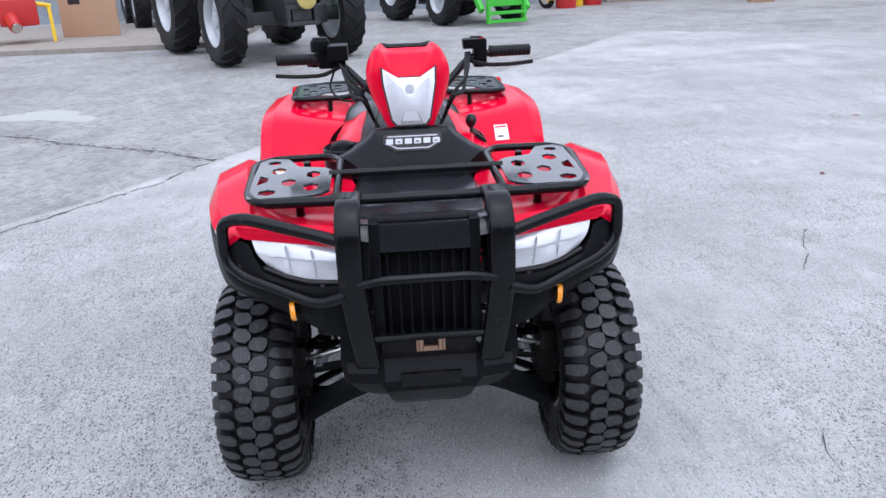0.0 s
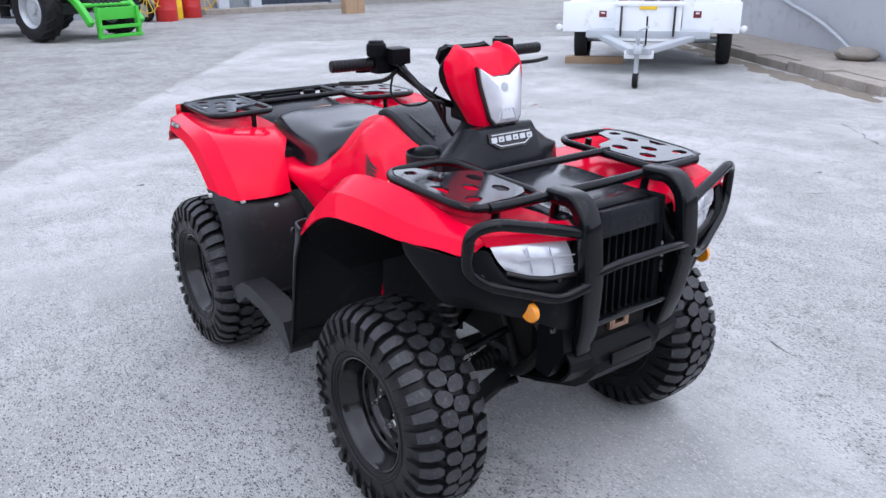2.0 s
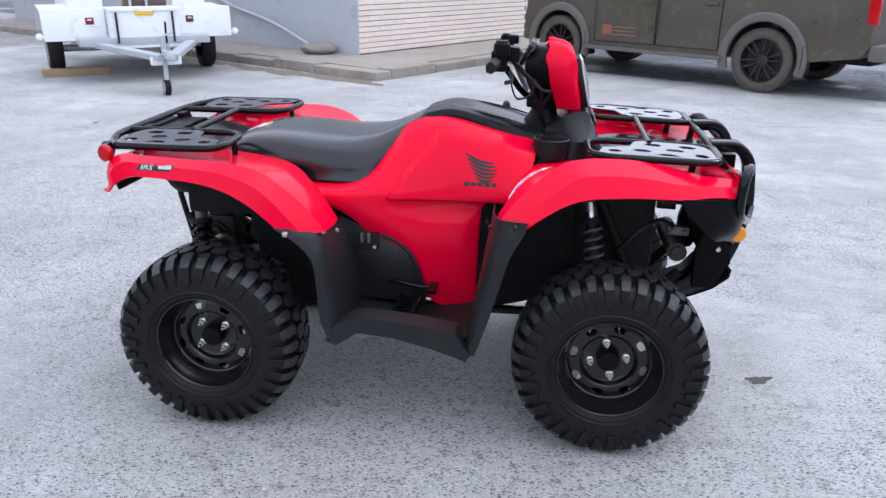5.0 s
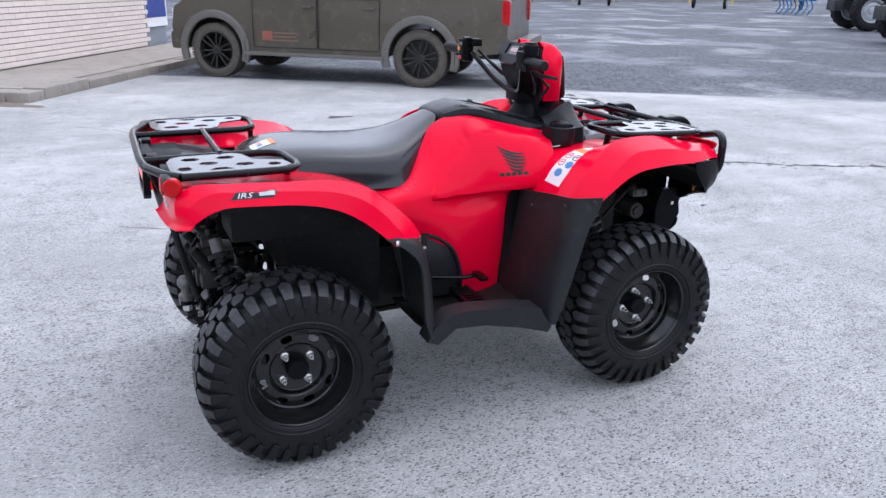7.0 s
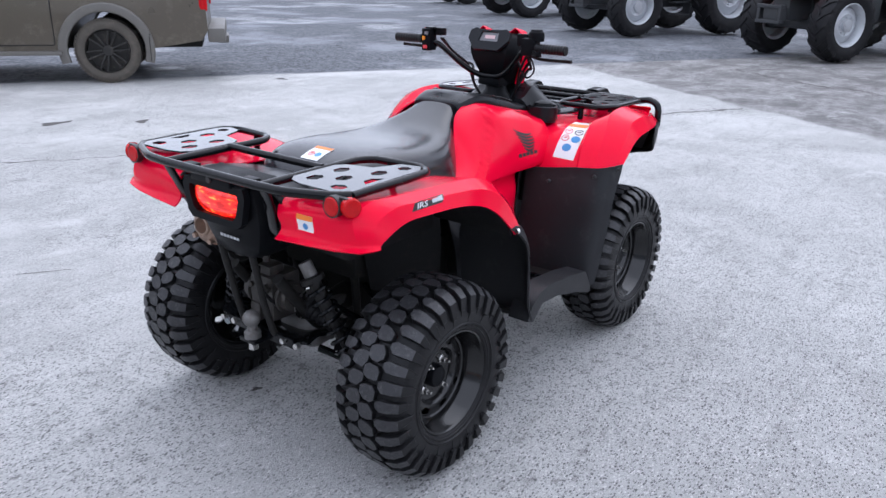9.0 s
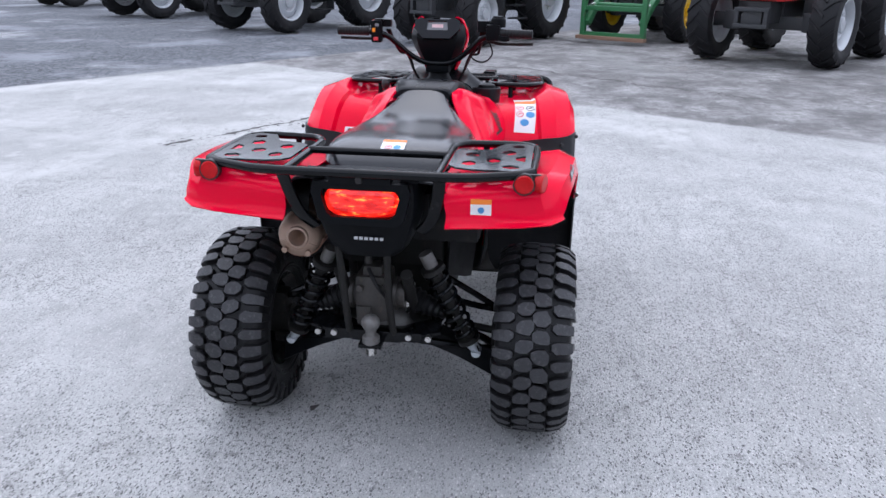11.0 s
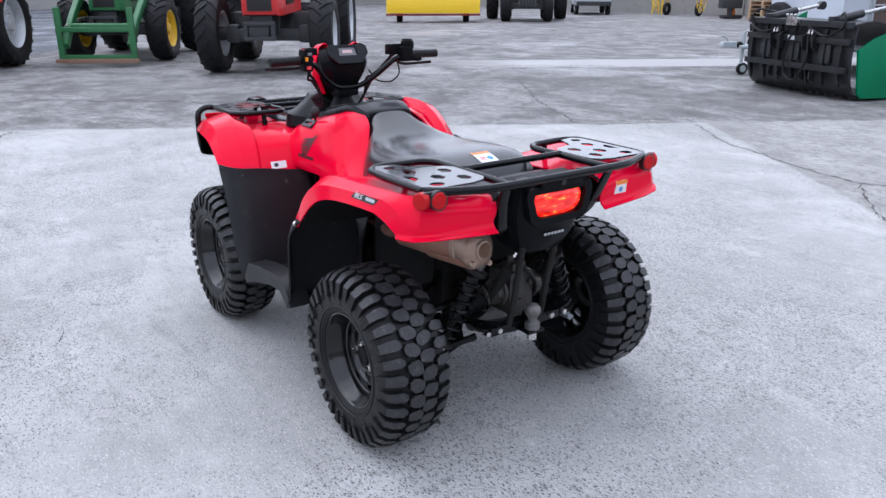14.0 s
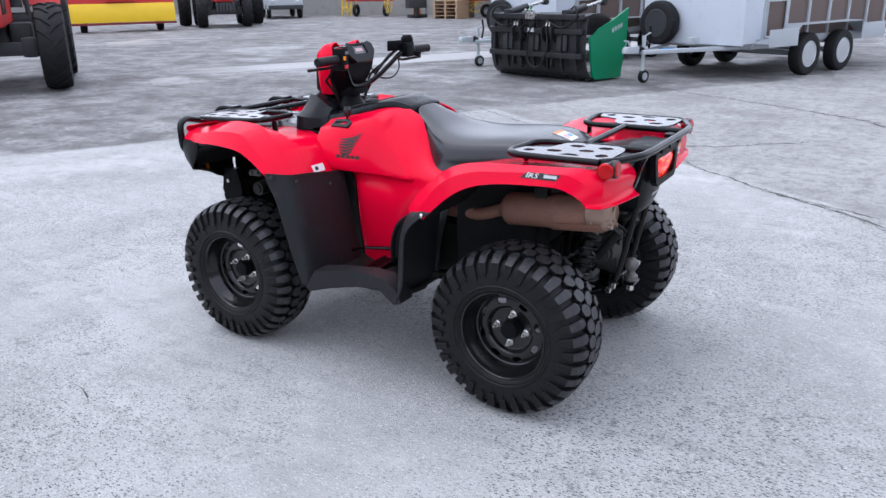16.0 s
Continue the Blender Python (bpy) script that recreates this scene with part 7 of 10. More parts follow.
    # inner wheel arches, dark
    def arch_rear(bm):
        S = [[(-0.905, y, 0.790) for y in (0.17, 0.30, 0.46)], [(-0.88, y, 0.842) for y in (0.17, 0.30, 0.50)], [(-0.74, y, 0.858) for y in (0.17, 0.32, 0.535)], [(-0.56, y, 0.846) for y in (0.17, 0.32, 0.54)], [(-0.40, y, 0.800) for y in (0.20, 0.34, 0.54)], [(-0.30, y, 0.680) for y in (0.24, 0.36, 0.53)]]
        return shell(bm, S, 0.004, 3, 2, (-0.6, 0.35, 1.2))

    both(arch_rear, "rear_arch_liner", INNER, bike)

    def arch_front(bm):
        S = [[(0.315, y, 0.58) for y in (0.16, 0.28, 0.40)], [(0.355, y, 0.72) for y in (0.16, 0.30, 0.52)], [(0.46, y, 0.820) for y in (0.16, 0.30, 0.535)], [(0.62, y, 0.856) for y in (0.15, 0.30, 0.525)], [(0.78, y, 0.852) for y in (0.15, 0.28, 0.495)], [(0.92, y, 0.820) for y in (0.15, 0.26, 0.465)], [(0.97, y, 0.74) for y in (0.15, 0.24, 0.43)]]
        return shell(bm, S, 0.004, 3, 2, (0.6, 0.35, 1.2))

    both(arch_front, "front_arch_liner", INNER, bike)
    # battery and electrics box under the rear mudguard
    bm = bmesh.new()
    box(bm, (-0.56, -0.20, 0.745), (0.40, 0.20, 0.15), 0.02)
    part("airbox", bm, INNER, bike)

    # suspension
    for s in (1, -1):
        for x, tag in ((0.645, "front"), (-0.645, "rear")):
            bm = bmesh.new()
            for dx in (-0.11, 0.11):
                tube(bm, [(x + dx, s * 0.12, 0.31), (x + dx * 0.4, s * 0.30, 0.262), (x, s * 0.37, 0.245)], 0.013, 8, 0.04)
                tube(bm, [(x + dx * 0.8, s * 0.14, 0.47), (x + dx * 0.4, s * 0.28, 0.415), (x, s * 0.36, 0.385)], 0.011, 8, 0.04)
            arm = part("suspension_arm", bm, TUBE, bike)
            bm = bmesh.new()
            box(bm, (x, s * 0.375, 0.315), (0.07, 0.05, 0.18), 0.012)
            cyl(bm, (x, s * 0.34, 0.30), (x, s * 0.44, 0.30), 0.055, 0.045, 20)
            part("hub_carrier", bm, DARKMETAL, arm)
            bm = bmesh.new()
            cyl(bm, (x, s * 0.10, 0.345), (x, s * 0.38, 0.305), 0.013, None, 12)
            for k in range(5):
                cyl(bm, (x, s * (0.13 + k * 0.014), 0.341 - k * 0.002), (x, s * (0.139 + k * 0.014), 0.340 - k * 0.002), 0.040 - k * 0.004, 0.036 - k * 0.004, 16)
            part("drive_shaft", bm, DARKMETAL, arm, "dark drive shaft with a ribbed boot")
            bm = bmesh.new()
            xx = x + (0.085 if x > 0 else -0.075)
            S = [[(xx + a * 0.02, s * 0.14, 0.365 - b * 0.085), (xx + a * 0.02, s * 0.24, 0.325 - b * 0.085), (xx + a * 0.02, s * 0.355, 0.265 - b * 0.085)] for a, b in ((0.0, 0.0), (1.0, 0.5), (0.0, 1.0))]
            shell(bm, S, 0.005, 2, 3, (x, s * 0.2, 0.3))
            part("arm_guard", bm, BLACK, arm, "black plastic arm guard")
        damper(bike, (0.600, s * 0.190, 0.735), (0.655, s * 0.315, 0.330), CHROME, ALLOY, 0.028, 10)
        damper(bike, (-0.790, s * 0.145, 0.640), (-0.735, s * 0.300, 0.295), ALLOY, TUBE)
        bm = bmesh.new()
        cyl(bm, (0.70, s * 0.10, 0.44), (0.69, s * 0.36, 0.37), 0.009, None, 8)
        part("steering_rod", bm, CHROME, bike)
    for x in (0.66, -0.66):
        bm = bmesh.new()
        lathe(bm, [(-0.10, 0.035), (-0.085, 0.06), (-0.05, 0.085), (0.03, 0.088), (0.06, 0.065), (0.10, 0.04)], Matrix.Translation((x, 0, 0.355)), 24)
        box(bm, (x - 0.05 * (1 if x > 0 else -1), 0, 0.37), (0.20, 0.09, 0.10), 0.02)
        part("differential", bm, ALLOY, bike, "dull cast alloy axle housing")
    # cast rear housing between the tubes, with its flange, plug and breather
    bm = bmesh.new()
    box(bm, (-0.775, 0.012, 0.500), (0.12, 0.105, 0.15), 0.022)
    cyl(bm, (-0.785, -0.085, 0.505), (-0.785, 0.105, 0.505), 0.042, None, 20)
    cyl(bm, (-0.785, -0.062, 0.505), (-0.785, -0.052, 0.505), 0.052, None, 20)
    cyl(bm, (-0.785, 0.072, 0.505), (-0.785, 0.082, 0.505), 0.052, None, 20)
    box(bm, (-0.790, 0.012, 0.580), (0.06, 0.060, 0.045), 0.014)
    cyl(bm, (-0.79, 0.03, 0.59), (-0.79, 0.03, 0.625), 0.013, 0.010, 12)
    box(bm, (-0.825, 0.035, 0.450), (0.04, 0.045, 0.06), 0.010)
    cyl(bm, (-0.84, -0.020, 0.540), (-0.85, -0.020, 0.540), 0.016, None, 6)
    cyl(bm, (-0.84, 0.045, 0.540), (-0.85, 0.045, 0.540), 0.010, None, 6)
    housing = part("rear_housing", bm, OILY, bike, "oily dark cast alloy rear drive housing")
    for s in (1, -1):
        bm = bmesh.new()
        fold = [(k * 0.010, (0.046 - k * 0.0022) * (1.0 if k % 2 else 0.82)) for k in range(13)]
        lathe(bm, [(0.0, 0.030)] + fold + [(0.124, 0.012)], frame_on((-0.735, 0.012 + s * 0.105, 0.470), (0, s, -0.4), (0, 0, 1)) @ pose(0, 0, 0, 90, 0, 0), 20)
        part("axle_boot", bm, RUBBER, housing, "ribbed black rubber axle boot")
        bm = bmesh.new()
        cyl(bm, (-0.74, 0.012 + s * 0.098, 0.474), (-0.74, 0.012 + s * 0.106, 0.473), 0.050, None, 24)
        part("boot_clamp", bm, CHROME, housing, "bright metal clamp ring")
    bm = bmesh.new()
    tube(bm, crom([(-0.83, 0.02, 0.60), (-0.86, -0.01, 0.56), (-0.85, -0.035, 0.52), (-0.82, -0.05, 0.48)], 5, 0), 0.006, 7)
    part("breather_hose", bm, RUBBER, housing)
    # lower cross plate with bolts, and the tow ball
    bm = bmesh.new()
    S = [[(-0.845, y, z), (-0.800, y, z + 0.012), (-0.72, y, z - 0.01)] for y, z in ((-0.20, 0.405), (-0.13, 0.388), (-0.07, 0.368), (0.07, 0.368), (0.13, 0.388), (0.20, 0.405))]
    shell(bm, S, 0.010, 1, 1, (-0.7, 0, 0.6))
    box(bm, (-0.848, 0.005, 0.392), (0.014, 0.30, 0.030), 0.003)
    tb = part("tow_plate", bm, TUBE, bike, "black steel cross plate")
    for y in (-0.105, 0.125, -0.165, 0.175):
        bm = bmesh.new()
        cyl(bm, (-0.850, y, 0.396), (-0.866, y, 0.396), 0.010, None, 6)
        part("bolt", bm, CHROME, tb)
    bm = bmesh.new()
    lathe(bm, [(0.384, 0.026), (0.404, 0.026), (0.410, 0.016), (0.426, 0.016), (0.432, 0.022), (0.444, 0.028), (0.458, 0.027), (0.470, 0.018), (0.475, 0.001)], Matrix.Translation((-0.885, 0.004, 0.0)) @ pose(0, 0, 0, 90, 0, 0), 24)
    part("tow_ball", bm, ALLOY, tb, "dull metal tow ball")
    bm = bmesh.new()
    box(bm, (-0.872, 0.004, 0.380), (0.075, 0.07, 0.012), 0.003)
    part("tow_tongue", bm, TUBE, tb)
    bm = bmesh.new()
    cyl(bm, (-0.885, 0.004, 0.345), (-0.885, 0.004, 0.376), 0.016, None, 6)
    part("tow_nut", bm, CHROME, tb)

    # exhaust on the left side
    bm = bmesh.new()
    a, b = Vector((-0.46, 0.250, 0.676)), Vector((-0.885, 0.216, 0.704))
    M = frame_on(a, b - a, (0, 0, 1)) @ pose(0, 0, 0, 90, 0, 0)
    lathe(bm, [(0.0, 0.03), (0.015, 0.050), (0.03, 0.061), (0.20, 0.064), (0.21, 0.068), (0.225, 0.068), (0.235, 0.064), (0.335, 0.064), (0.340, 0.054)], M, 32)
    ex = part("exhaust", bm, RUST, bike, "rusty brown exhaust silencer")
    bm = bmesh.new()
    lathe(bm, [(0.330, 0.063), (0.336, 0.068), (0.352, 0.068), (0.356, 0.064), (0.396, 0.063), (0.408, 0.055), (0.420, 0.033), (0.428, 0.030), (0.430, 0.025), (0.40, 0.021), (0.37, 0.001)], M, 32)
    part("end_cone", bm, MUFFLER, ex, "bare steel end cone")
    bm = bmesh.new()
    tube(bm, [(-0.47, 0.252, 0.676), (-0.38, 0.245, 0.640), (-0.20, 0.18, 0.60), (0.05, 0.15, 0.60)], 0.024, 12, 0.06)
    part("exhaust_pipe", bm, RUST, ex)
    bm = bmesh.new()
    S = []
    for i in range(7):
        t = radians(10 + i * 24)
        S.append([M @ Vector((0.070 * math.cos(t), q, 0.070 * math.sin(t))) for q in (0.20, 0.30, 0.385)])
    shell(bm, [[tuple(p) for p in r] for r in S], 0.003, 2, 2, tuple(a.lerp(b, 0.6)))
    part("heat_shield", bm, RUST, ex)
    for p, d in (((-0.62, 0.262, 0.750), (0.050, 0.020, 0.055)), ((-0.80, 0.240, 0.768), (0.035, 0.020, 0.045))):
        bm = bmesh.new()
        box(bm, p, d, 0.004)
        part("hanger", bm, DARKMETAL, ex)
    bm = bmesh.new()
    S = [[M @ Vector((q * math.cos(t), y, q * math.sin(t))) for y, q in ((0.392, 0.0655), (0.409, 0.0570), (0.419, 0.0380))] for t in np.linspace(radians(30), radians(165), 9)]
    shell(bm, [[tuple(p) for p in r] for r in S], 0.003, 1, 1, tuple(b))
    for t in (radians(60), radians(135)):
        p0, p1 = M @ Vector((0.053 * math.cos(t), 0.405, 0.053 * math.sin(t))), M @ Vector((0.057 * math.cos(t), 0.424, 0.057 * math.sin(t)))
        cyl(bm, p0, p1, 0.009, None, 8)
    part("bracket", bm, MUFFLER, ex)

    return bike, panels


quad, side_panels = build_quad()


def skin(name, sign):
    """The panel of that name on one side (sign of y), to lay stickers on."""
    for ob in quad.children:
        if ob.name.split(".")[0] == name and (name == "seat" or ob.data.vertices[0].co.y * sign > 0):
            bm = bmesh.new()
            bm.from_mesh(ob.data)
            tree = BVHTree.FromBMesh(bm)
            bm.free()
            return ob, tree


def drape(bm, M, tree, lift=0.0006):
    """Lays a flat mesh, built in the plane of M, on the panel below it."""
    inv, out = M.inverted(), (M.to_3x3() @ Vector((0, 0, 1))).normalized()
    for v in bm.verts:
        q = inv @ v.co
        base = M @ Vector((q.x, q.y, 0))
        hit, n, _, _ = tree.ray_cast(base + out * 0.12, -out, 0.3)
        if hit is not None:
            n = n if n.dot(out) > 0 else -n
            v.co = hit + n * (lift + q.z)
    return bm


def sheet(M, x0, x1, y0, y1, t, nx, ny):
    """A thin rectangle in the plane of M, cut into small faces so that it can bend."""
    bm = bmesh.new()
    top, low = ([[bm.verts.new(M @ Vector((x0 + (x1 - x0) * i / nx, y0 + (y1 - y0) * j / ny, z))) for i in range(nx + 1)] for j in range(ny + 1)] for z in (t, 0.0))
    for j in range(ny):
        for i in range(nx):
            bm.faces.new((top[j][i], top[j][i + 1], top[j + 1][i + 1], top[j + 1][i]))
    edge = [(0, i) for i in range(nx)] + [(j, nx) for j in range(ny)] + [(ny, i) for i in range(nx, 0, -1)] + [(j, 0) for j in range(ny, 0, -1)]
    for (a, b), (c, d) in zip(edge, edge[1:] + edge[:1]):
        bm.faces.new((low[a][b], low[c][d], top[c][d], top[a][b]))
    return bm


def wing_decal(s):
    ob, tree = skin("side_panel", s)
    f = 1 if s < 0 else -1
    M = frame_on((0.224, s * 0.25, 0.832), (0, s, 0.15), (0, 0, 1)) @ Matrix.Diagonal((1.10, 0.92, 1.0, 1.0))
    bm = bmesh.new()
    for i in range(6):  # feathers, fanned out from one edge
        k = i / 5
        x0, y0 = -0.060 + 0.040 * k, 0.062 - 0.082 * k
        x1, y1 = 0.052 - 0.024 * abs(k - 0.45), 0.030 - 0.058 * k
        n = 5
        pts = [(f * (x0 + (x1 - x0) * j / n), y0 + (y1 - y0) * j / n - 0.010 * math.sin(math.pi * j / n)) for j in range(n + 1)]
        w = [0.0024 + 0.0088 * math.sin(math.pi * (0.12 + 0.8 * j / n)) for j in range(n + 1)]
        up = [bm.verts.new(M @ Vector((x, y + a / 2, 0.0006))) for (x, y), a in zip(pts, w)]
        dn = [bm.verts.new(M @ Vector((x, y - a / 2, 0.0006))) for (x, y), a in zip(pts, w)]
        for j in range(n):
            bm.faces.new((up[j], up[j + 1], dn[j + 1], dn[j]))
    part("wing_decal", drape(bm, M, tree), INK, ob, "black feathered decal")
    for i in range(5):
        x = f * (-0.050 + i * 0.0235)
        part("dark_bar", drape(sheet(M, x - 0.0095, x + 0.0095, -0.052, -0.038, 0.0006, 2, 1), M, tree), INK, ob)


def rear_decal(s):
    ob, tree = skin("rear_fender", s)
    M = frame_on((-0.735, s * 0.5470, 0.894), (0.0, s * 0.93, 0.36), (0, 0, 1))
    base = sheet(M, -0.046, 0.070, -0.0095, 0.0105, 0.0008, 14, 3)
    inv = M.inverted()
    for v in base.verts:  # slanted ends
        q = inv @ v.co
        v.co = M @ Vector((q.x + 0.8 * q.y, q.y, q.z))
    pl = part("decal", drape(base, M, tree), INK, quad, "dark slanted decal with silver letters and a silver bar")
    bm = bmesh.new()
    text_mesh(bm, "IRS", 0.021, M @ Matrix.Translation((-0.014, 0.0, 0.0010)) @ Matrix(((1.5, 0.4, 0, 0), (0, 1, 0, 0), (0, 0, 1, 0), (0, 0, 0, 1))), 0.0004)
    part("lettering", drape(bm, M, tree, 0.0020), WHITEPAPER, pl)
    part("silver_bar", drape(sheet(M @ Matrix.Translation((0, 0, 0.0010)), 0.024, 0.066, -0.003, 0.007, 0.0006, 6, 1), M, tree, 0.0014), SILVER, pl)


def warning_label(where, sign, p, out, up, w, h, dots, bar, head=0.0):
    """A white sticker with an orange band and round signs, bent to the panel that it sticks to."""
    panel, tree = skin(where, sign)
    M = frame_on(p, out, up)
    ob = part("warning_label", drape(sheet(M, -w / 2, w / 2, -h / 2, h / 2, 0.0008, 8, 12), M, tree), WHITEPAPER, quad, "white warning sticker with an orange band")
    M2 = M @ Matrix.Translation((0, 0, 0.0012))
    part("orange_band", drape(sheet(M2, -w / 2, w / 2, h / 2 - bar - head, h / 2 - head, 0.0005, 8, 2), M, tree), ORANGE, ob)
    for x, y, r, mm in dots:
        bm = bmesh.new()
        if mm is BLUEINK:
            plate(bm, disc_outline(x, y, r), [], 0.0005, M2)
        else:
            plate(bm, disc_outline(x, y, r), [disc_outline(x, y, r * 0.78)], 0.0005, M2)
            k = r * 0.5
            plate(bm, [(x - k, y - k * 0.5), (x + k, y + k * 0.2), (x + k * 0.6, y + k), (x - k * 0.6, y + k * 0.4)], [], 0.0005, M2)
        part("sign", drape(bm, M, tree), mm, ob)
    return ob


for s in (1, -1):
    wing_decal(s)
    rear_decal(s)
D = [(-0.020, 0.022, 0.016, REDINK), (0.020, 0.022, 0.016, INK), (-0.020, -0.016, 0.016, REDINK), (0.020, -0.016, 0.016, BLUEINK), (0.0, -0.058, 0.017, BLUEINK)]
warning_label("front_fender", -1, (0.418, -0.372, 0.846), (-0.74, -0.20, 0.62), (0.62, 0, 0.74), 0.080, 0.215, D, 0.026, 0.028)
warning_label("seat", 1, (-0.590, -0.010, 0.9095), (-0.30, 0, 1), (1, 0, 0.3), 0.074, 0.080, [(-0.014, -0.010, 0.012, REDINK), (0.014, -0.010, 0.012, BLUEINK)], 0.016)
warning_label("rear_fender", -1, (-0.9475, -0.320, 0.842), (-1, -0.06, 0.12), (0, 0, 1), 0.056, 0.044, [(0.0, -0.008, 0.009, BLUEINK)], 0.013)
panel, tree = skin("front_fender", 1)
M = frame_on((0.285, 0.368, 0.766), (-0.97, 0.1, 0.2), (0, 0, 1))
lb = part("label", drape(sheet(M, -0.032, 0.032, -0.016, 0.016, 0.0008, 6, 3), M, tree), WHITEPAPER, quad, "small white sticker")
bm = bmesh.new()
plate(bm, disc_outline(-0.012, 0, 0.009), [], 0.0005, M @ Matrix.Translation((0, 0, 0.0012)))
part("sign", drape(bm, M, tree), INK, lb)

panel, tree = skin("rear_fender", 1)
M = frame_on((-0.330, 0.392, 0.790), (0.86, 0, 0.5), (0, 0, 1))
lb = part("label", drape(sheet(M, -0.024, 0.024, -0.036, 0.036, 0.0008, 4, 8), M, tree), WHITEPAPER, quad, "upright white sticker with faint print")
part("dark_bar", drape(sheet(M @ Matrix.Translation((0, 0, 0.001)), -0.015, 0.006, -0.022, -0.016, 0.0005, 2, 1), M, tree), INK, lb)
part("red_band", drape(sheet(M @ Matrix.Translation((0, 0, 0.001)), -0.020, 0.020, 0.022, 0.030, 0.0005, 2, 1), M, tree), REDINK, lb)


WIDE = ("front_fender", "rear_fender", "front_flap", "rear_flap", "front_arch_liner", "rear_arch_liner", "footboard", "decal", "warning_label", "label", "bumper_side")


def settle(ob, kind=None):
    """Lets the bodywork sit on its axles: a little back and down, mudguards spread over the tyres, a narrow headlight pod."""
    kind = kind or ob.name.split(".")[0]
    if kind in ("wheel", "suspension_arm"):
        return
    if ob.type == "MESH":
        for v in ob.data.vertices:
            x, y, z = v.co
            if kind in WIDE:
                k = max(0.0, min(1.0, (abs(y) - 0.36) / 0.17))
                k = k * k * (3 - 2 * k) * float(np.interp(x, (-0.95, -0.75, -0.5, -0.25, 0.0, 0.3, 0.7, 0.85, 0.95, 1.05), (0.006, 0.012, 0.026, 0.024, 0.012, 0.026, 0.030, 0.026, 0.010, 0.0)))
                v.co.y += math.copysign(k, y)
            if kind in ("headlight_pod", "dash"):
                v.co.y *= 0.87 * float(np.interp(x, (0.44, 0.51), (0.93, 1.0))) if kind == "headlight_pod" else 0.81
                v.co.z = 1.02 + (z - 1.02) * 0.943
                v.co.x += -0.010 - 0.1 * (x - 0.43) if kind == "headlight_pod" else 0.015
            v.co.x += float(np.interp(x, (-0.32, -0.2, 0.15, 0.36), (-0.030, 0.0, 0.0, -0.028)))
            if z > 0.3:
                v.co.z += float(np.interp(x, (-0.32, -0.2, 0.3, 0.45, 0.7, 1.0), (-0.012, 0.0, 0.0, -0.012, -0.015, -0.030)))
    for c in ob.children:
        settle(c, kind)


for c in quad.children:
    settle(c)

# ---- tractors and other machines ----
def tractor_tyre(r, w, lugs):
    bm = bmesh.new()
    h = w / 2
    rb = r * 0.94
    rim = r * 0.56
    prof = [(-h * 0.80, rim), (-h * 0.98, rim + (rb - rim) * 0.35), (-h, rim + (rb - rim) * 0.62), (-h * 0.90, rb - 0.03), (-h * 0.6, rb), (0, rb + 0.006), (h * 0.6, rb), (h * 0.90, rb - 0.03), (h, rim + (rb - rim) * 0.62), (h * 0.98, rim + (rb - rim) * 0.35), (h * 0.80, rim)]
    lathe(bm, prof, None, 48)
    for f in [f for f in bm.faces if len(f.verts) > 4]:
        bm.faces.remove(f)
    tread = bmesh.new()
    for i in range(lugs):
        for s in (1, -1):
            a0 = math.tau * (i + (0.5 if s < 0 else 0)) / lugs
            rows = []
            for u, da, rr in ((-0.04, 0.0, rb - 0.01), (0.50, 0.16 * 18 / lugs, rb - 0.01), (0.93, 0.28 * 18 / lugs, rb - 0.045), (1.0, 0.32 * 18 / lugs, rim + (rb - rim) * 0.66)):
                wd = 0.030 / r * (1.25 if u > 0.6 else 1.0)
                up = r * 0.062 if u < 0.98 else 0.012
                q = [Vector((rad * math.cos(a0 + da + e), s * h * u, rad * math.sin(a0 + da + e))) for e, rad in ((-wd, rr), (wd, rr), (wd * 0.75, rr + up), (-wd * 0.75, rr + up))]
                rows.append([tread.verts.new(p) for p in q])
            for a, b in zip(rows, rows[1:]):
                for j in range(4):
                    tread.faces.new((a[j], a[(j + 1) % 4], b[(j + 1) % 4], b[j]))
            tread.faces.new(rows[0])
            tread.faces.new(rows[-1][::-1])
    return bm, tread


def tractor_rim(r, w):
    bm = bmesh.new()
    h, q = w / 2, r * 0.56
    lathe(bm, [(h * 0.80, q + 0.02), (h * 0.84, q), (h * 0.70, q - 0.03), (h * 0.2, q - 0.05), (-h * 0.7, q - 0.04), (-h * 0.84, q), (-h * 0.8, q + 0.02), (-h * 0.6, q - 0.02), (h * 0.1, q - 0.03)], None, 40, True)
    lathe(bm, [(h * 0.1, q - 0.04), (h * 0.28, q * 0.80), (h * 0.45, q * 0.52), (h * 0.40, q * 0.48), (h * 0.40, q * 0.30), (h * 0.62, q * 0.28), (h * 0.66, q * 0.22), (h * 0.66, 0.01)], None, 32)
    for i in range(8):
        a = math.tau * i / 8
        p = Vector((q * 0.40 * math.cos(a), h * 0.38, q * 0.40 * math.sin(a)))
        sweep(bm, [p, p + Vector((0, h * 0.12, 0))], ring(0.018, 6))
    return bm


WHEELS = {}


def wheel_set(kind, r, w, lugs, rim_mat, parent, m):
    key = (kind, r, w, rim_mat.name)
    if key not in WHEELS:
        ob = part("wheel", tractor_rim(r, w), rim_mat, parent)
        carcass, tread = tractor_tyre(r, w, lugs)
        ty = part("tyre", carcass, TRACTYRE, ob, "ribbed black tractor tyre", 30)
        tagged(part("tread", tread, TRACTYRE, ob, "", 30), kind="stuff")
        ob.matrix_basis = m
        WHEELS[key] = ob
        return ob
    ob = copy_thing(WHEELS[key], m)
    ob.parent = parent
    return ob


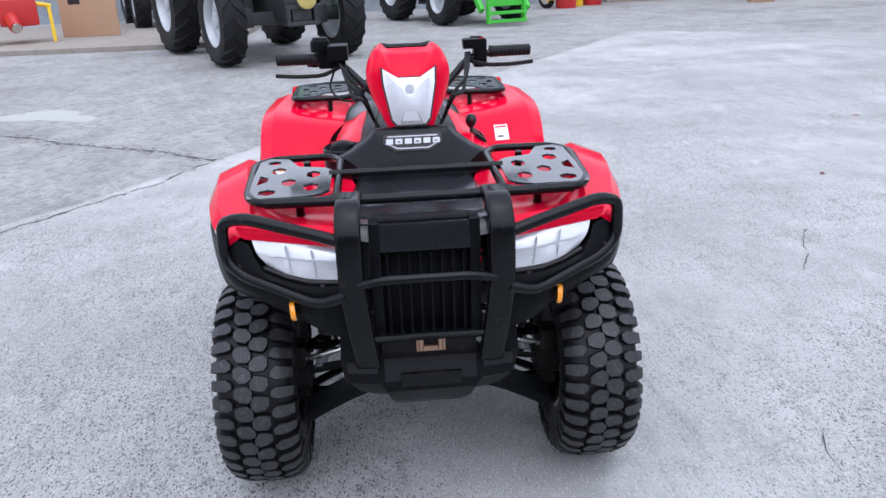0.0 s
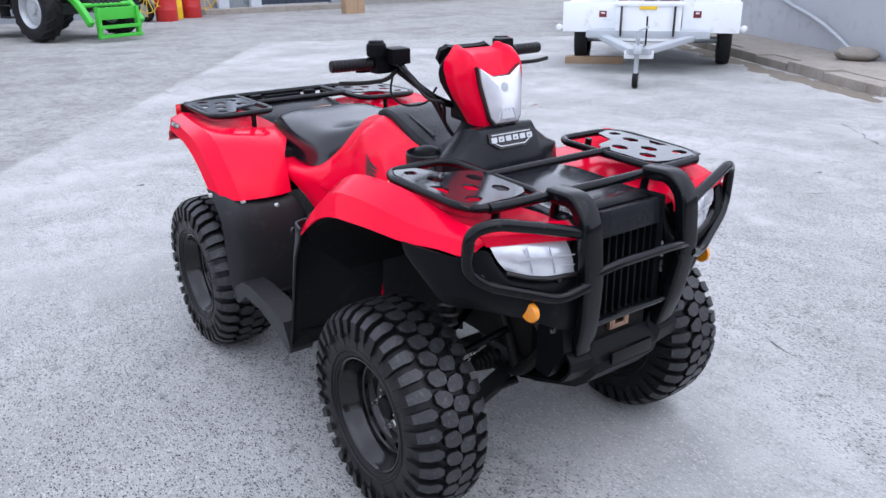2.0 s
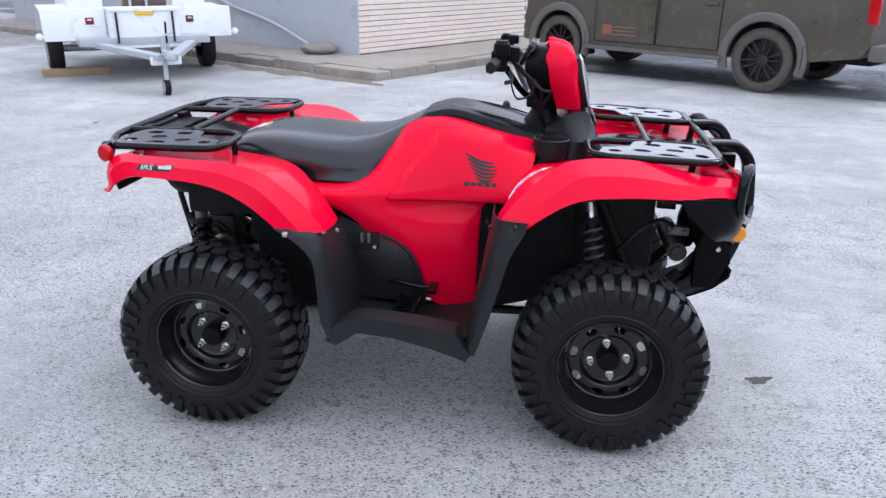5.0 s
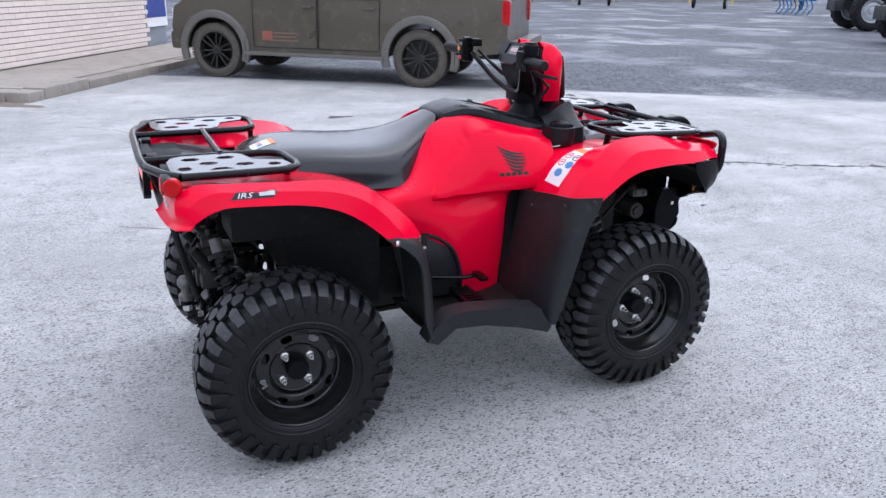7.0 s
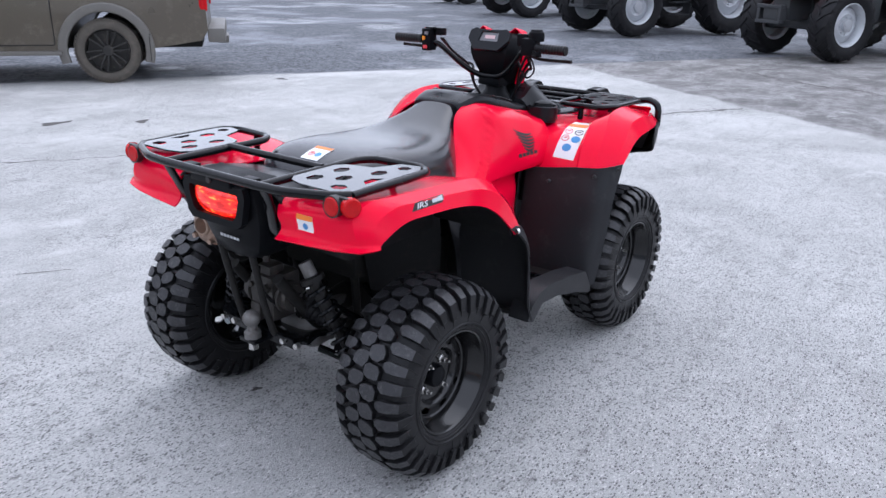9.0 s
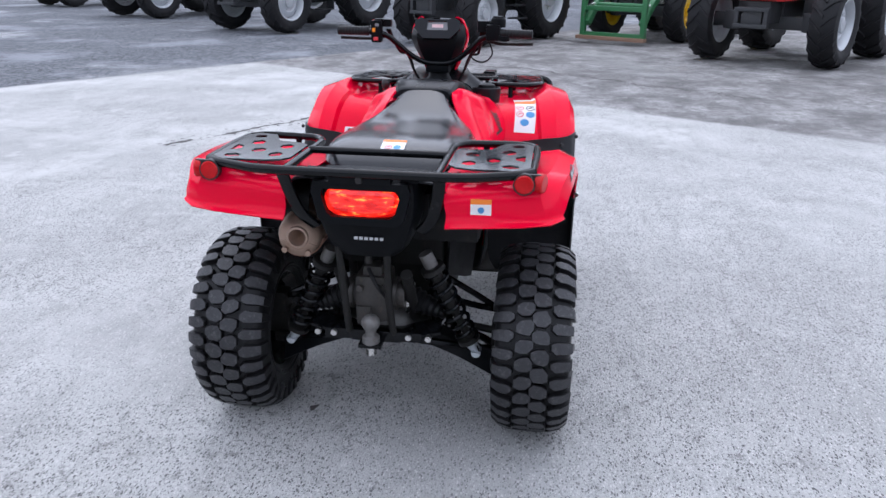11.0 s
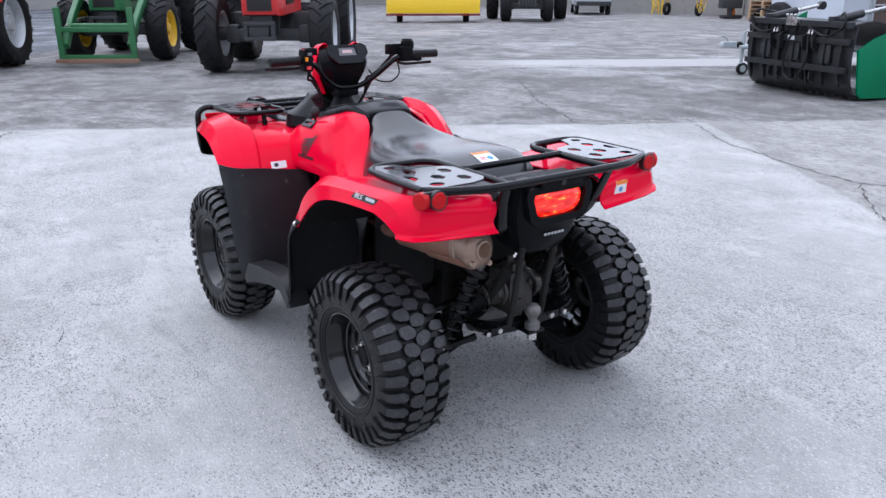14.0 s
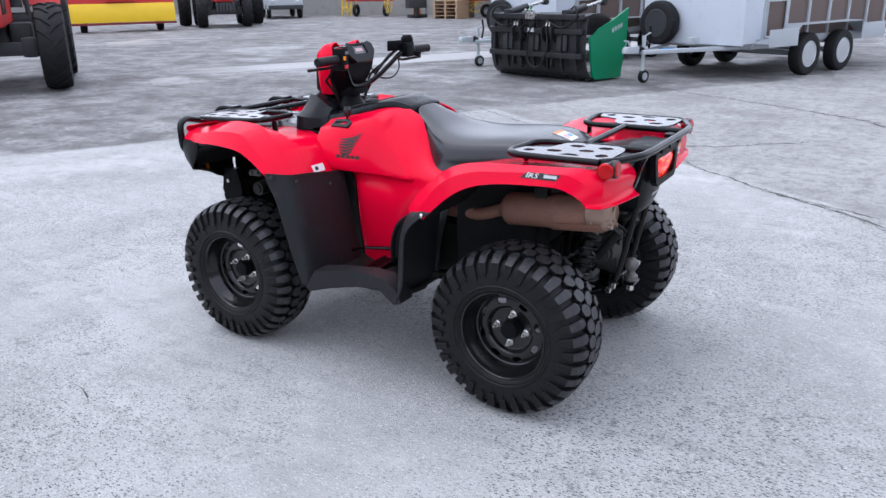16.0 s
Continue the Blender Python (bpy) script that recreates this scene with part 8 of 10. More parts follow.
def tractor(x, y, heading, paint, rim, label, wb=2.55, fr=0.64, rr=0.86, duals=False, track=0.86, weights=True, yellow_lamp=False, nose=1.02):
    t = thing("tractor", label, "tractor", "tractors parked in the yard", pose(x, y, 0, 0, 0, heading))
    fw, rw = 0.40, 0.50
    for s in (1, -1):
        turn = 0 if s > 0 else 180
        wheel_set("front", fr, fw, 17, rim, t, pose(0, s * track, fr, 0, 11 * s + x * 7, turn))
        wheel_set("rear", rr, rw, 20, rim, t, pose(-wb, s * (track + 0.02), rr, 0, 23 * s + y * 9, turn))
        if duals:
            wheel_set("rear", rr, rw, 20, rim, t, pose(-wb, s * (track + 0.62), rr, 0, 5 * s, turn))
    bm = bmesh.new()
    box(bm, (-1.25, 0, 0.82), (2.7, 0.42, 0.50), 0.05)
    box(bm, (-wb, 0, rr), (0.5, 0.7, 0.5), 0.08)
    cyl(bm, (-wb, -track, rr), (-wb, track, rr), 0.13, None, 16)
    box(bm, (0.35, 0, 0.82), (0.5, 0.36, 0.36), 0.04)
    part("chassis", bm, TRACGREY, t, "dark grey chassis")
    bm = bmesh.new()
    box(bm, (0, 0, fr - 0.02), (0.24, 1.15, 0.20), 0.05)
    for s in (1, -1):
        box(bm, (0, s * 0.62, fr), (0.26, 0.22, 0.30), 0.06)
        cyl(bm, (0, s * 0.55, fr), (0, s * (track - 0.02), fr), 0.10, 0.12, 16)
        tube(bm, [(-0.22, s * 0.15, fr + 0.05), (-0.24, s * 0.62, fr + 0.02)], 0.025, 8)
    part("front_axle", bm, TRACGREY, t)
    bm = bmesh.new()
    secs = []
    for xx, w, z0, z1 in ((0.72, 0.24, nose, nose + 0.34), (0.66, 0.30, nose - 0.04, max(1.50, nose + 0.40)), (0.3, 0.34, nose - 0.04, max(1.62, nose + 0.46)), (-0.5, 0.36, 1.0, 1.72), (-1.15, 0.38, 1.02, 1.78)):
        secs.append([(xx, w, z0), (xx, w, z1 - 0.12), (xx, w * 0.8, z1 - 0.02), (xx, 0, z1), (xx, -w * 0.8, z1 - 0.02), (xx, -w, z1 - 0.12), (xx, -w, z0)])
    loft(bm, secs, 2, 1)
    hood = part("bonnet", bm, paint, t, "painted bonnet")
    bm = bmesh.new()
    box(bm, (0.705, 0, nose + 0.18), (0.05, 0.40, 0.30), 0.01)
    for i in range(5):
        box(bm, (0.735, 0, nose + 0.07 + i * 0.055), (0.02, 0.36, 0.012))
    part("grille", bm, INK, hood, "black grille")
    for s in (1, -1):
        bm = bmesh.new()
        box(bm, (0.69, s * 0.155, 1.44), (0.06, 0.14, 0.07), 0.015)
        part("headlight", bm, LENS, hood)
        bm = bmesh.new()
        box(bm, (-0.15, s * 0.352, 1.28), (0.7, 0.02, 0.26), 0.006)
        part("side_grille", bm, INK, hood)
    if weights:
        for i in range(6):
            bm = bmesh.new()
            box(bm, (0.86, -0.30 + i * 0.12, 0.78), (0.26, 0.10, 0.34), 0.03)
            part("front_weight", bm, TRACGREY, t, "dark cast iron weight")
    else:
        bm = bmesh.new()
        for z in (0.62, 0.86):
            box(bm, (0.82, 0, z), (0.10, 0.52, 0.06), 0.01)
        for yy in (-0.22, 0.22):
            box(bm, (0.80, yy, 0.74), (0.12, 0.06, 0.30), 0.01)
        box(bm, (0.62, 0, 0.74), (0.4, 0.3, 0.2), 0.02)
        part("front_bracket", bm, TRACGREY, t)
    if yellow_lamp:
        bm = bmesh.new()
        lathe(bm, [(0.0, 0.15), (0.03, 0.15), (0.05, 0.10), (0.05, 0.01)], frame_on((0.93, 0.05, 0.98), (1, 0, 0), (0, 0, 1)) @ pose(0, 0, 0, 90, 0, 0), 24)
        part("cover_disc", bm, mat("dull_yellow", (0.50, 0.40, 0.12), 0.5), t, "round dull yellow cover")
    # cab
    bm = bmesh.new()
    for xx, yy in ((-1.25, 0.62), (-1.25, -0.62), (-2.95, 0.66), (-2.95, -0.66), (-2.05, 0.70), (-2.05, -0.70)):
        tube(bm, [(xx, yy, 1.1), (xx - 0.02, yy * 0.94, 2.65)], 0.04, 8)
    box(bm, (-2.1, 0, 1.05), (1.75, 1.30, 0.14), 0.03)
    cab = part("cab", bm, TRACGREY, t, "dark cab frame")
    bm = bmesh.new()
    box(bm, (-2.1, 0, 2.74), (1.95, 1.50, 0.18), 0.06)
    part("cab_roof", bm, paint, cab)
    for p, d in (((-1.27, 0, 1.9), (0.012, 1.10, 1.35)), ((-2.96, 0, 2.0), (0.012, 1.16, 1.15)), ((-1.65, 0.64, 1.9), (0.74, 0.012, 1.35)), ((-1.65, -0.64, 1.9), (0.74, 0.012, 1.35)), ((-2.5, 0.66, 2.1), (0.84, 0.012, 0.95)), ((-2.5, -0.66, 2.1), (0.84, 0.012, 0.95))):
        bm = bmesh.new()
        box(bm, p, d)
        part("cab_window", bm, GLASSDARK, cab)
    for s in (1, -1):
        bm = bmesh.new()
        S = [[(-wb + (rr + 0.10) * math.cos(radians(a)), s * yy, rr + (rr + 0.10) * math.sin(radians(a))) for yy in (0.55, 0.80, 1.12)] for a in (25, 55, 85, 115, 145)]
        shell(bm, S, 0.02, 2, 1, (-wb, s * 0.8, rr))
        part("mudguard", bm, paint, t)
        bm = bmesh.new()
        for i in range(3):
            box(bm, (-1.45, s * (0.62 + 0.03 * i), 0.95 - i * 0.25), (0.40, 0.24, 0.03), 0.005)
        box(bm, (-1.67, s * 0.66, 0.72), (0.03, 0.22, 0.56), 0.005)
        part("cab_step", bm, TRACGREY, t)
        bm = bmesh.new()
        box(bm, (-0.62, s * 0.52, 0.80), (0.72, 0.30, 0.42), 0.05)
        part("fuel_tank", bm, TRACGREY, t)
    bm = bmesh.new()
    cyl(bm, (-0.95, -0.42, 1.3), (-0.95, -0.42, 2.7), 0.045, None, 14)
    part("exhaust_stack", bm, TRACGREY, t)
    return t


def loader(t, paint, low=0.18, reach=1.45, hitch=False):
    """Front loader arms with an empty attachment frame."""
    bm = bmesh.new()
    for s in (1, -1):
        sweep(bm, fillet([(-0.85, s * 0.62, 1.65), (0.35, s * 0.62, 1.15), (0.95, s * 0.60, 0.72), (reach, s * 0.60, low + 0.20)], 0.2, 4), rrect(0.11, 0.15, 0.02), (0, 1, 0))
        box(bm, (-0.85, s * 0.58, 1.15), (0.22, 0.14, 1.0), 0.02)
    cross = bmesh.new()
    cyl(cross, (0.95, -0.6, 0.72), (0.95, 0.6, 0.72), 0.05, None, 14)
    arms = part("loader_frame", cross, paint, t, "painted loader cross tube")
    pieces("loader_arm", bm, paint, arms)
    bm = bmesh.new()
    if hitch:
        for yy in (-0.46, 0.46):
            box(bm, (reach + 0.05, yy, low + 0.22), (0.12, 0.07, 0.62), 0.015)
        box(bm, (reach + 0.03, 0, low + 0.40), (0.05, 0.90, 0.24), 0.015)
        for z in (low - 0.04, low + 0.14):
            box(bm, (reach + 0.08, 0, z), (0.10, 1.02, 0.07), 0.015)
        pieces("headstock_bar", bm, paint, arms)
        return
    for yy in (-0.66, 0.66):
        box(bm, (reach + 0.05, yy, low + 0.42), (0.10, 0.10, 0.95), 0.015)
    for z in (low, low + 0.50):
        box(bm, (reach + 0.05, 0, z), (0.08, 1.42, 0.09), 0.015)
    pieces("headstock_bar", bm, paint, arms)
    for s in (1, -1):
        bm = bmesh.new()
        cyl(bm, (0.0, s * 0.62, 0.82), (0.55, s * 0.62, 0.80), 0.045, None, 12)
        cyl(bm, (0.55, s * 0.62, 0.80), (reach - 0.1, s * 0.60, low + 0.55), 0.025, None, 10)
        part("loader_ram", bm, CHROME, arms)
    bm = bmesh.new()
    box(bm, (reach + 0.12, 0, low - 0.06), (0.14, 1.5, 0.07), 0.01)
    part("wear_bar", bm, mat("worn_rust_bar", (0.25, 0.15, 0.10), 0.7), arms)


tractor(-10.32, -1.57, 27, LIME, GREYRIM, "dusty tractor with a bright green bonnet and silver rims", wb=2.75, fr=0.70, rr=0.92, track=0.98, weights=False, yellow_lamp=True, nose=1.24)
tb = tractor(-16.35, 2.35, 22, LIME, GREYRIM, "tractor with a bright green front loader and grey rims", wb=2.6, fr=0.66, rr=0.88, track=0.92)
loader(tb, LIME, 0.16, 1.25, True)
tractor(22.3, 16.2, 150, TRACGREY, GREYRIM, "dark grey tractor with white rims on gravel", fr=0.64, rr=0.86)
tractor(17.85, 10.9, 150, TRACGREY, GREYRIM, "dark grey tractor with silver rims on gravel", fr=0.64, rr=0.86, track=0.92)
tractor(14.2, 6.15, 153, TRACGREY, GREYRIM, "dark grey tractor with silver rims on gravel", fr=0.64, rr=0.86, track=0.92, weights=False)
tractor(12.35, 1.60, 152, TRACRED, GREYRIM, "red tractor with silver rims on wet concrete", wb=2.35, fr=0.60, rr=0.80, track=0.74, weights=False)
td = tractor(14.25, -2.25, 148, GREENPAINT, YELLOWPAINT, "green loader tractor with yellow rims", wb=2.5, fr=0.62, rr=0.86, track=0.86, weights=False)
loader(td, GREENPAINT, 0.17, 1.25)
tractor(10.38, -3.83, 146, TRACRED, GREYRIM, "red tractor with silver rims and a flat red nose", wb=2.3, fr=0.66, rr=0.86, track=0.95, weights=False)
tractor(22.5, -20.1, 140, TRACRED, GREYRIM, "red tractor with twin wheels near a concrete wall", wb=2.4, fr=0.62, rr=0.86, duals=True)
tractor(-18.6, -5.2, 20, TRACGREY, GREYRIM, "dark tractor standing behind a board", fr=0.66, rr=0.9)


def pickup():
    """A dusty double-cab pickup. Local: forward x, front axle at 0, rear axle at -3.1."""
    h = math.degrees(math.atan2(9.40 - 7.42, 0.62 - 3.12))
    d = Vector((math.cos(radians(h)), math.sin(radians(h)), 0))
    side = Vector((-d.y, d.x, 0))
    o = Vector((0.62, 9.40, 0)) - side * 0.80
    t = thing("pickup_truck", "dusty bronze double-cab pickup with dark alloy wheels", "pickup", at=pose(o.x, o.y, 0, 0, 0, h))
    r = 0.385

    def arch(cx, n=9, ar=0.47):
        return [(cx + ar * math.cos(radians(a)), 0.40 + ar * math.sin(radians(a))) for a in np.linspace(0, 180, n)]

    low = 0.36
    side_o = [(0.66, 0.42), (0.68, 0.72), (0.64, 0.98), (0.45, 1.10), (-0.55, 1.18), (-0.6, 1.18), (-4.28, 1.18), (-4.30, 0.62), (-4.22, 0.50)]
    a_r = [(x, z) for x, z in arch(-3.1)[::-1]]
    a_f = [(x, z) for x, z in arch(0.0)[::-1]]
    loop = side_o + a_r + [(-2.55, low), (-0.55, low)] + a_f
    bm = bmesh.new()
    M = Matrix(((1, 0, 0, 0), (0, 0, -1, 0.94), (0, 1, 0, 0), (0, 0, 0, 1)))
    plate(bm, loop, [], 1.88, M)
    for v in bm.verts:
        if v.co.z > 0.8:
            k = 1 - 0.05 * (v.co.z - 0.8) / 0.4
            v.co.y *= k
    bmesh.ops.bevel(bm, geom=[e for e in bm.edges if len(e.link_faces) == 2 and e.calc_face_angle(0) > 1.2 and abs(e.verts[0].co.y - e.verts[1].co.y) < 0.2], offset=0.03, segments=2, affect="EDGES")
    body = part("body", bm, BRONZE, t, "dusty bronze painted bodywork", 40)
    bm = bmesh.new()
    secs = [[(-0.62, s * 0.84, 1.17) for s in (1, -1)] + [(-2.70, -0.86, 1.17), (-2.70, 0.86, 1.17)], [(-1.30, 0.70, 1.76), (-1.30, -0.70, 1.76), (-2.55, -0.72, 1.78), (-2.55, 0.72, 1.78)]]
    loft(bm, secs)
    part("cabin_glass", bm, GLASSDARK, t, "dark tinted cab windows")
    bm = bmesh.new()
    box(bm, (-1.95, 0, 1.80), (1.35, 1.46, 0.06), 0.025)
    for xx, x2 in ((-0.66, -1.32), (-1.62, -1.70), (-2.66, -2.54)):
        for s in (1, -1):
            tube(bm, [(xx, s * 0.85, 1.17), (x2, s * 0.715, 1.79)], 0.035, 6)
    part("cab_roof", bm, BRONZE, t)
    for s in (1, -1):
        for cx in (0.0, -3.1):
            bm = bmesh.new()
            pts = [(cx + 0.50 * math.cos(radians(a)), s * 0.945, 0.40 + 0.50 * math.sin(radians(a))) for a in np.linspace(-18, 198, 19)]
            sweep(bm, pts, rrect(0.07, 0.11, 0.02), (0, 1, 0))
            part("wheel_arch", bm, FLARE, t, "grey plastic wheel arch trim")
            bm = bmesh.new()
            box(bm, (cx - 0.50, s * 0.86, 0.42), (0.03, 0.24, 0.34), 0.01)
            part("mud_flap", bm, BLACK, t)
        bm = bmesh.new()
        box(bm, (-1.55, s * 0.95, 0.37), (2.10, 0.14, 0.05), 0.02)
        part("side_step", bm, FLARE, t)
        for xa, xb in ((-0.62, -1.60), (-1.62, -2.52)):
            bm = bmesh.new()
            tube(bm, [(xa, s * 0.944, 0.46), (xa, s * 0.944, 0.82), (xa, s * 0.926, 1.14), (xb, s * 0.926, 1.14), (xb, s * 0.944, 0.82), (xb, s * 0.944, 0.46)], 0.006, 6, 0.03, True)
            part("door_gap", bm, INK, body)
            bm = bmesh.new()
            box(bm, (xb + 0.14, s * 0.945, 1.02), (0.16, 0.03, 0.035), 0.01)
            part("door_handle", bm, BRONZE, body)
        bm = bmesh.new()
        for z, w in ((0.56, 0.42), (0.61, 0.36), (0.66, 0.40)):
            box(bm, (-1.10, s * 0.942, z), (w, 0.004, 0.022))
        pieces("print_bar", bm, mat("faded_print", (0.19, 0.115, 0.085), 0.6), body)
        bm = bmesh.new()
        box(bm, (-0.84, s * 0.942, 0.62), (0.16, 0.005, 0.13), 0.002)
        part("door_emblem", bm, mat("faded_red", (0.28, 0.09, 0.06), 0.6), body)
        bm = bmesh.new()
        box(bm, (-4.265, s * 0.86, 1.01), (0.10, 0.12, 0.32), 0.02)
        part("tail_light", bm, REDLENS, t, "red tail light")
    bm = bmesh.new()
    box(bm, (-4.40, 0, 0.56), (0.22, 1.86, 0.18), 0.05)
    box(bm, (-4.46, 0, 0.45), (0.16, 0.5, 0.10), 0.03)
    part("rear_bumper", bm, FLARE, t, "dusty grey rear bumper")
    bm = bmesh.new()
    box(bm, (0.72, 0, 0.50), (0.20, 1.60, 0.26), 0.06)
    part("front_bumper", bm, BRONZE, t)
    for s in (1, -1):
        bm = bmesh.new()
        box(bm, (0.64, s * 0.70, 0.88), (0.14, 0.36, 0.14), 0.03)
        part("headlight", bm, LENS, t)
    bm = bmesh.new()
    box(bm, (-1.6, 0, 0.45), (5.2, 0.9, 0.16), 0.03)
    cyl(bm, (-3.1, -0.8, r), (-3.1, 0.8, r), 0.06, None, 10)
    cyl(bm, (0, -0.8, r), (0, 0.8, r), 0.06, None, 10)
    part("underframe", bm, DARKMETAL, t)
    first = None
    for cx in (0.0, -3.1):
        for s in (1, -1):
            m = pose(cx, s * 0.82, r, 0, 20 * cx, 0 if s > 0 else 180)
            if first is None:
                bm = bmesh.new()
                lathe(bm, [(0.118, 0.262), (0.124, 0.256), (0.10, 0.244), (-0.10, 0.240), (-0.12, 0.262)], None, 40)
                for f in [f for f in bm.faces if len(f.verts) > 4]:
                    bm.faces.remove(f)
                lathe(bm, [(0.075, 0.075), (0.092, 0.06), (0.094, 0.005)], None, 24)
                lathe(bm, [(0.02, 0.245), (0.02, 0.01)], None, 24)
                spokes = []
                for i in range(12):
                    a = math.tau * i / 12 + (0.09 if i % 2 else -0.09)
                    b = math.tau * i / 12
                    sp = bmesh.new()
                    sweep(sp, [(0.065 * math.cos(b), 0.080, 0.065 * math.sin(b)), (0.16 * math.cos((a + b) / 2), 0.094, 0.16 * math.sin((a + b) / 2)), (0.250 * math.cos(a), 0.098, 0.250 * math.sin(a))], rrect(0.030, 0.022, 0.006), (0, 1, 0))
                    spokes.append(sp)
                first = part("wheel", bm, mat("dark_alloy_wheel", (0.030, 0.029, 0.027), 0.4, metal=0.4, dirt=(0.16, 0.135, 0.11), dirt_amount=0.25), t, "dark multi-spoke alloy wheel", 35)
                for sp in spokes:
                    part("spoke", sp, first.data.materials[0], first)
                bm = bmesh.new()
                lathe(bm, [(-0.105, 0.262), (-0.128, 0.30), (-0.125, 0.35), (-0.10, r - 0.006), (0, r), (0.10, r - 0.006), (0.125, 0.35), (0.128, 0.30), (0.108, 0.262)], None, 48)
                for f in [f for f in bm.faces if len(f.verts) > 4]:
                    bm.faces.remove(f)
                for i in range(60):
                    a = math.tau * i / 60
                    for s2 in (1, -1):
                        box(bm, ((r - 0.012) * math.cos(a), s2 * 0.105, (r - 0.012) * math.sin(a)), (0.024, 0.05, 0.022), 0, pose(0, 0, 0, 0, -math.degrees(a), 0))
                part("tyre", bm, DUSTTYRE, first, "dusty brown tyre")
                first.matrix_basis = m
            else:
                ob = copy_thing(first, m)
                ob.parent = t
    return t


pickup()


def jockey(t, x, z=0.40, side=0.0):
    bm = bmesh.new()
    cyl(bm, (x, side, z + 0.25), (x, side, 0.16), 0.028, None, 12)
    cyl(bm, (x, side, 0.2), (x, side + 0.02, 0.10), 0.022, None, 10)
    cyl(bm, (x, side, z + 0.25), (x + 0.02, side + 0.12, z + 0.30), 0.012, None, 8)
    leg = part("jockey_leg", bm, GALV, t, "galvanised jockey leg")
    bm = bmesh.new()
    lathe(bm, [(-0.03, 0.055), (-0.035, 0.085), (-0.02, 0.10), (0.02, 0.10), (0.035, 0.085), (0.03, 0.055)], Matrix.Translation((x - 0.03, side, 0.10)), 24, True)
    part("jockey_wheel", bm, RUBBER, leg, "small black jockey wheel")
    bm = bmesh.new()
    lathe(bm, [(-0.032, 0.058), (-0.02, 0.02), (0.02, 0.02), (0.032, 0.058)], Matrix.Translation((x - 0.03, side, 0.10)), 18)
    part("jockey_rim", bm, GALV, leg)


def road_wheel(t, x, y, r, w, s, rim=None):
    bm = bmesh.new()
    lathe(bm, [(w * 0.42, r * 0.62), (w * 0.46, r * 0.60), (w * 0.30, r * 0.55), (w * 0.18, r * 0.42), (w * 0.30, r * 0.30), (w * 0.34, r * 0.12), (w * 0.40, r * 0.10), (w * 0.40, 0.004)], None, 28)
    ob = part("wheel", bm, rim or GREYRIM, t, "silver steel wheel")
    # black discs on the rim, coloured like the shade inside its openings
    for i in range(9):
        a = math.tau * i / 9
        p = Vector((r * 0.44 * math.cos(a), w * 0.17, r * 0.44 * math.sin(a)))
        bm = bmesh.new()
        sweep(bm, [p, p + Vector((0, 0.012, 0))], ring(r * 0.065, 10))
        part("wheel_opening", bm, INK, ob)
    for i in range(5):
        a = math.tau * i / 5
        p = Vector((r * 0.24 * math.cos(a), w * 0.30, r * 0.24 * math.sin(a)))
        bm = bmesh.new()
        sweep(bm, [p, p + Vector((0, 0.020, 0))], ring(r * 0.035, 6))
        part("wheel_nut", bm, CHROME, ob)
    bm = bmesh.new()
    lathe(bm, [(-w * 0.42, r * 0.60), (-w * 0.5, r * 0.78), (-w * 0.44, r * 0.95), (-w * 0.3, r), (w * 0.3, r), (w * 0.44, r * 0.95), (w * 0.5, r * 0.78), (w * 0.42, r * 0.60)], None, 36, True)
    part("tyre", bm, TRACTYRE, ob)
    ob.matrix_basis = pose(x, y, r, 0, 0, 0 if s > 0 else 180)
    return ob


def coupling(t, x, z):
    bm = bmesh.new()
    box(bm, (x, 0, z + 0.02), (0.26, 0.10, 0.10), 0.02)
    lathe(bm, [(0.0, 0.05), (0.05, 0.055), (0.08, 0.04), (0.085, 0.01)], Matrix.Translation((x + 0.12, 0, z - 0.02)) @ pose(0, 0, 0, 90, 0, 0), 16)
    sweep(bm, [(x + 0.02, 0, z + 0.07), (x + 0.08, 0, z + 0.15), (x + 0.16, 0, z + 0.16)], rrect(0.03, 0.02, 0.004), (0, 1, 0))
    ob = part("coupling", bm, GALV, t, "galvanised ball coupling")
    bm = bmesh.new()
    for i in range(5):
        lathe(bm, [(-0.012, 0.035), (0.0, 0.05), (0.012, 0.035)], frame_on((x - 0.17 - i * 0.024, 0, z + 0.02), (1, 0, 0), (0, 0, 1)) @ pose(0, 0, 0, 90, 0, 0), 14)
    part("rubber_boot", bm, RUBBER, ob, "ribbed black rubber boot")
    bm = bmesh.new()
    sweep(bm, [(x - 0.32, 0.06, z + 0.03), (x - 0.36, 0.06, z + 0.20), (x - 0.33, 0.06, z + 0.36)], rrect(0.02, 0.03, 0.004), (0, 1, 0))
    part("handbrake", bm, BLACK, ob)


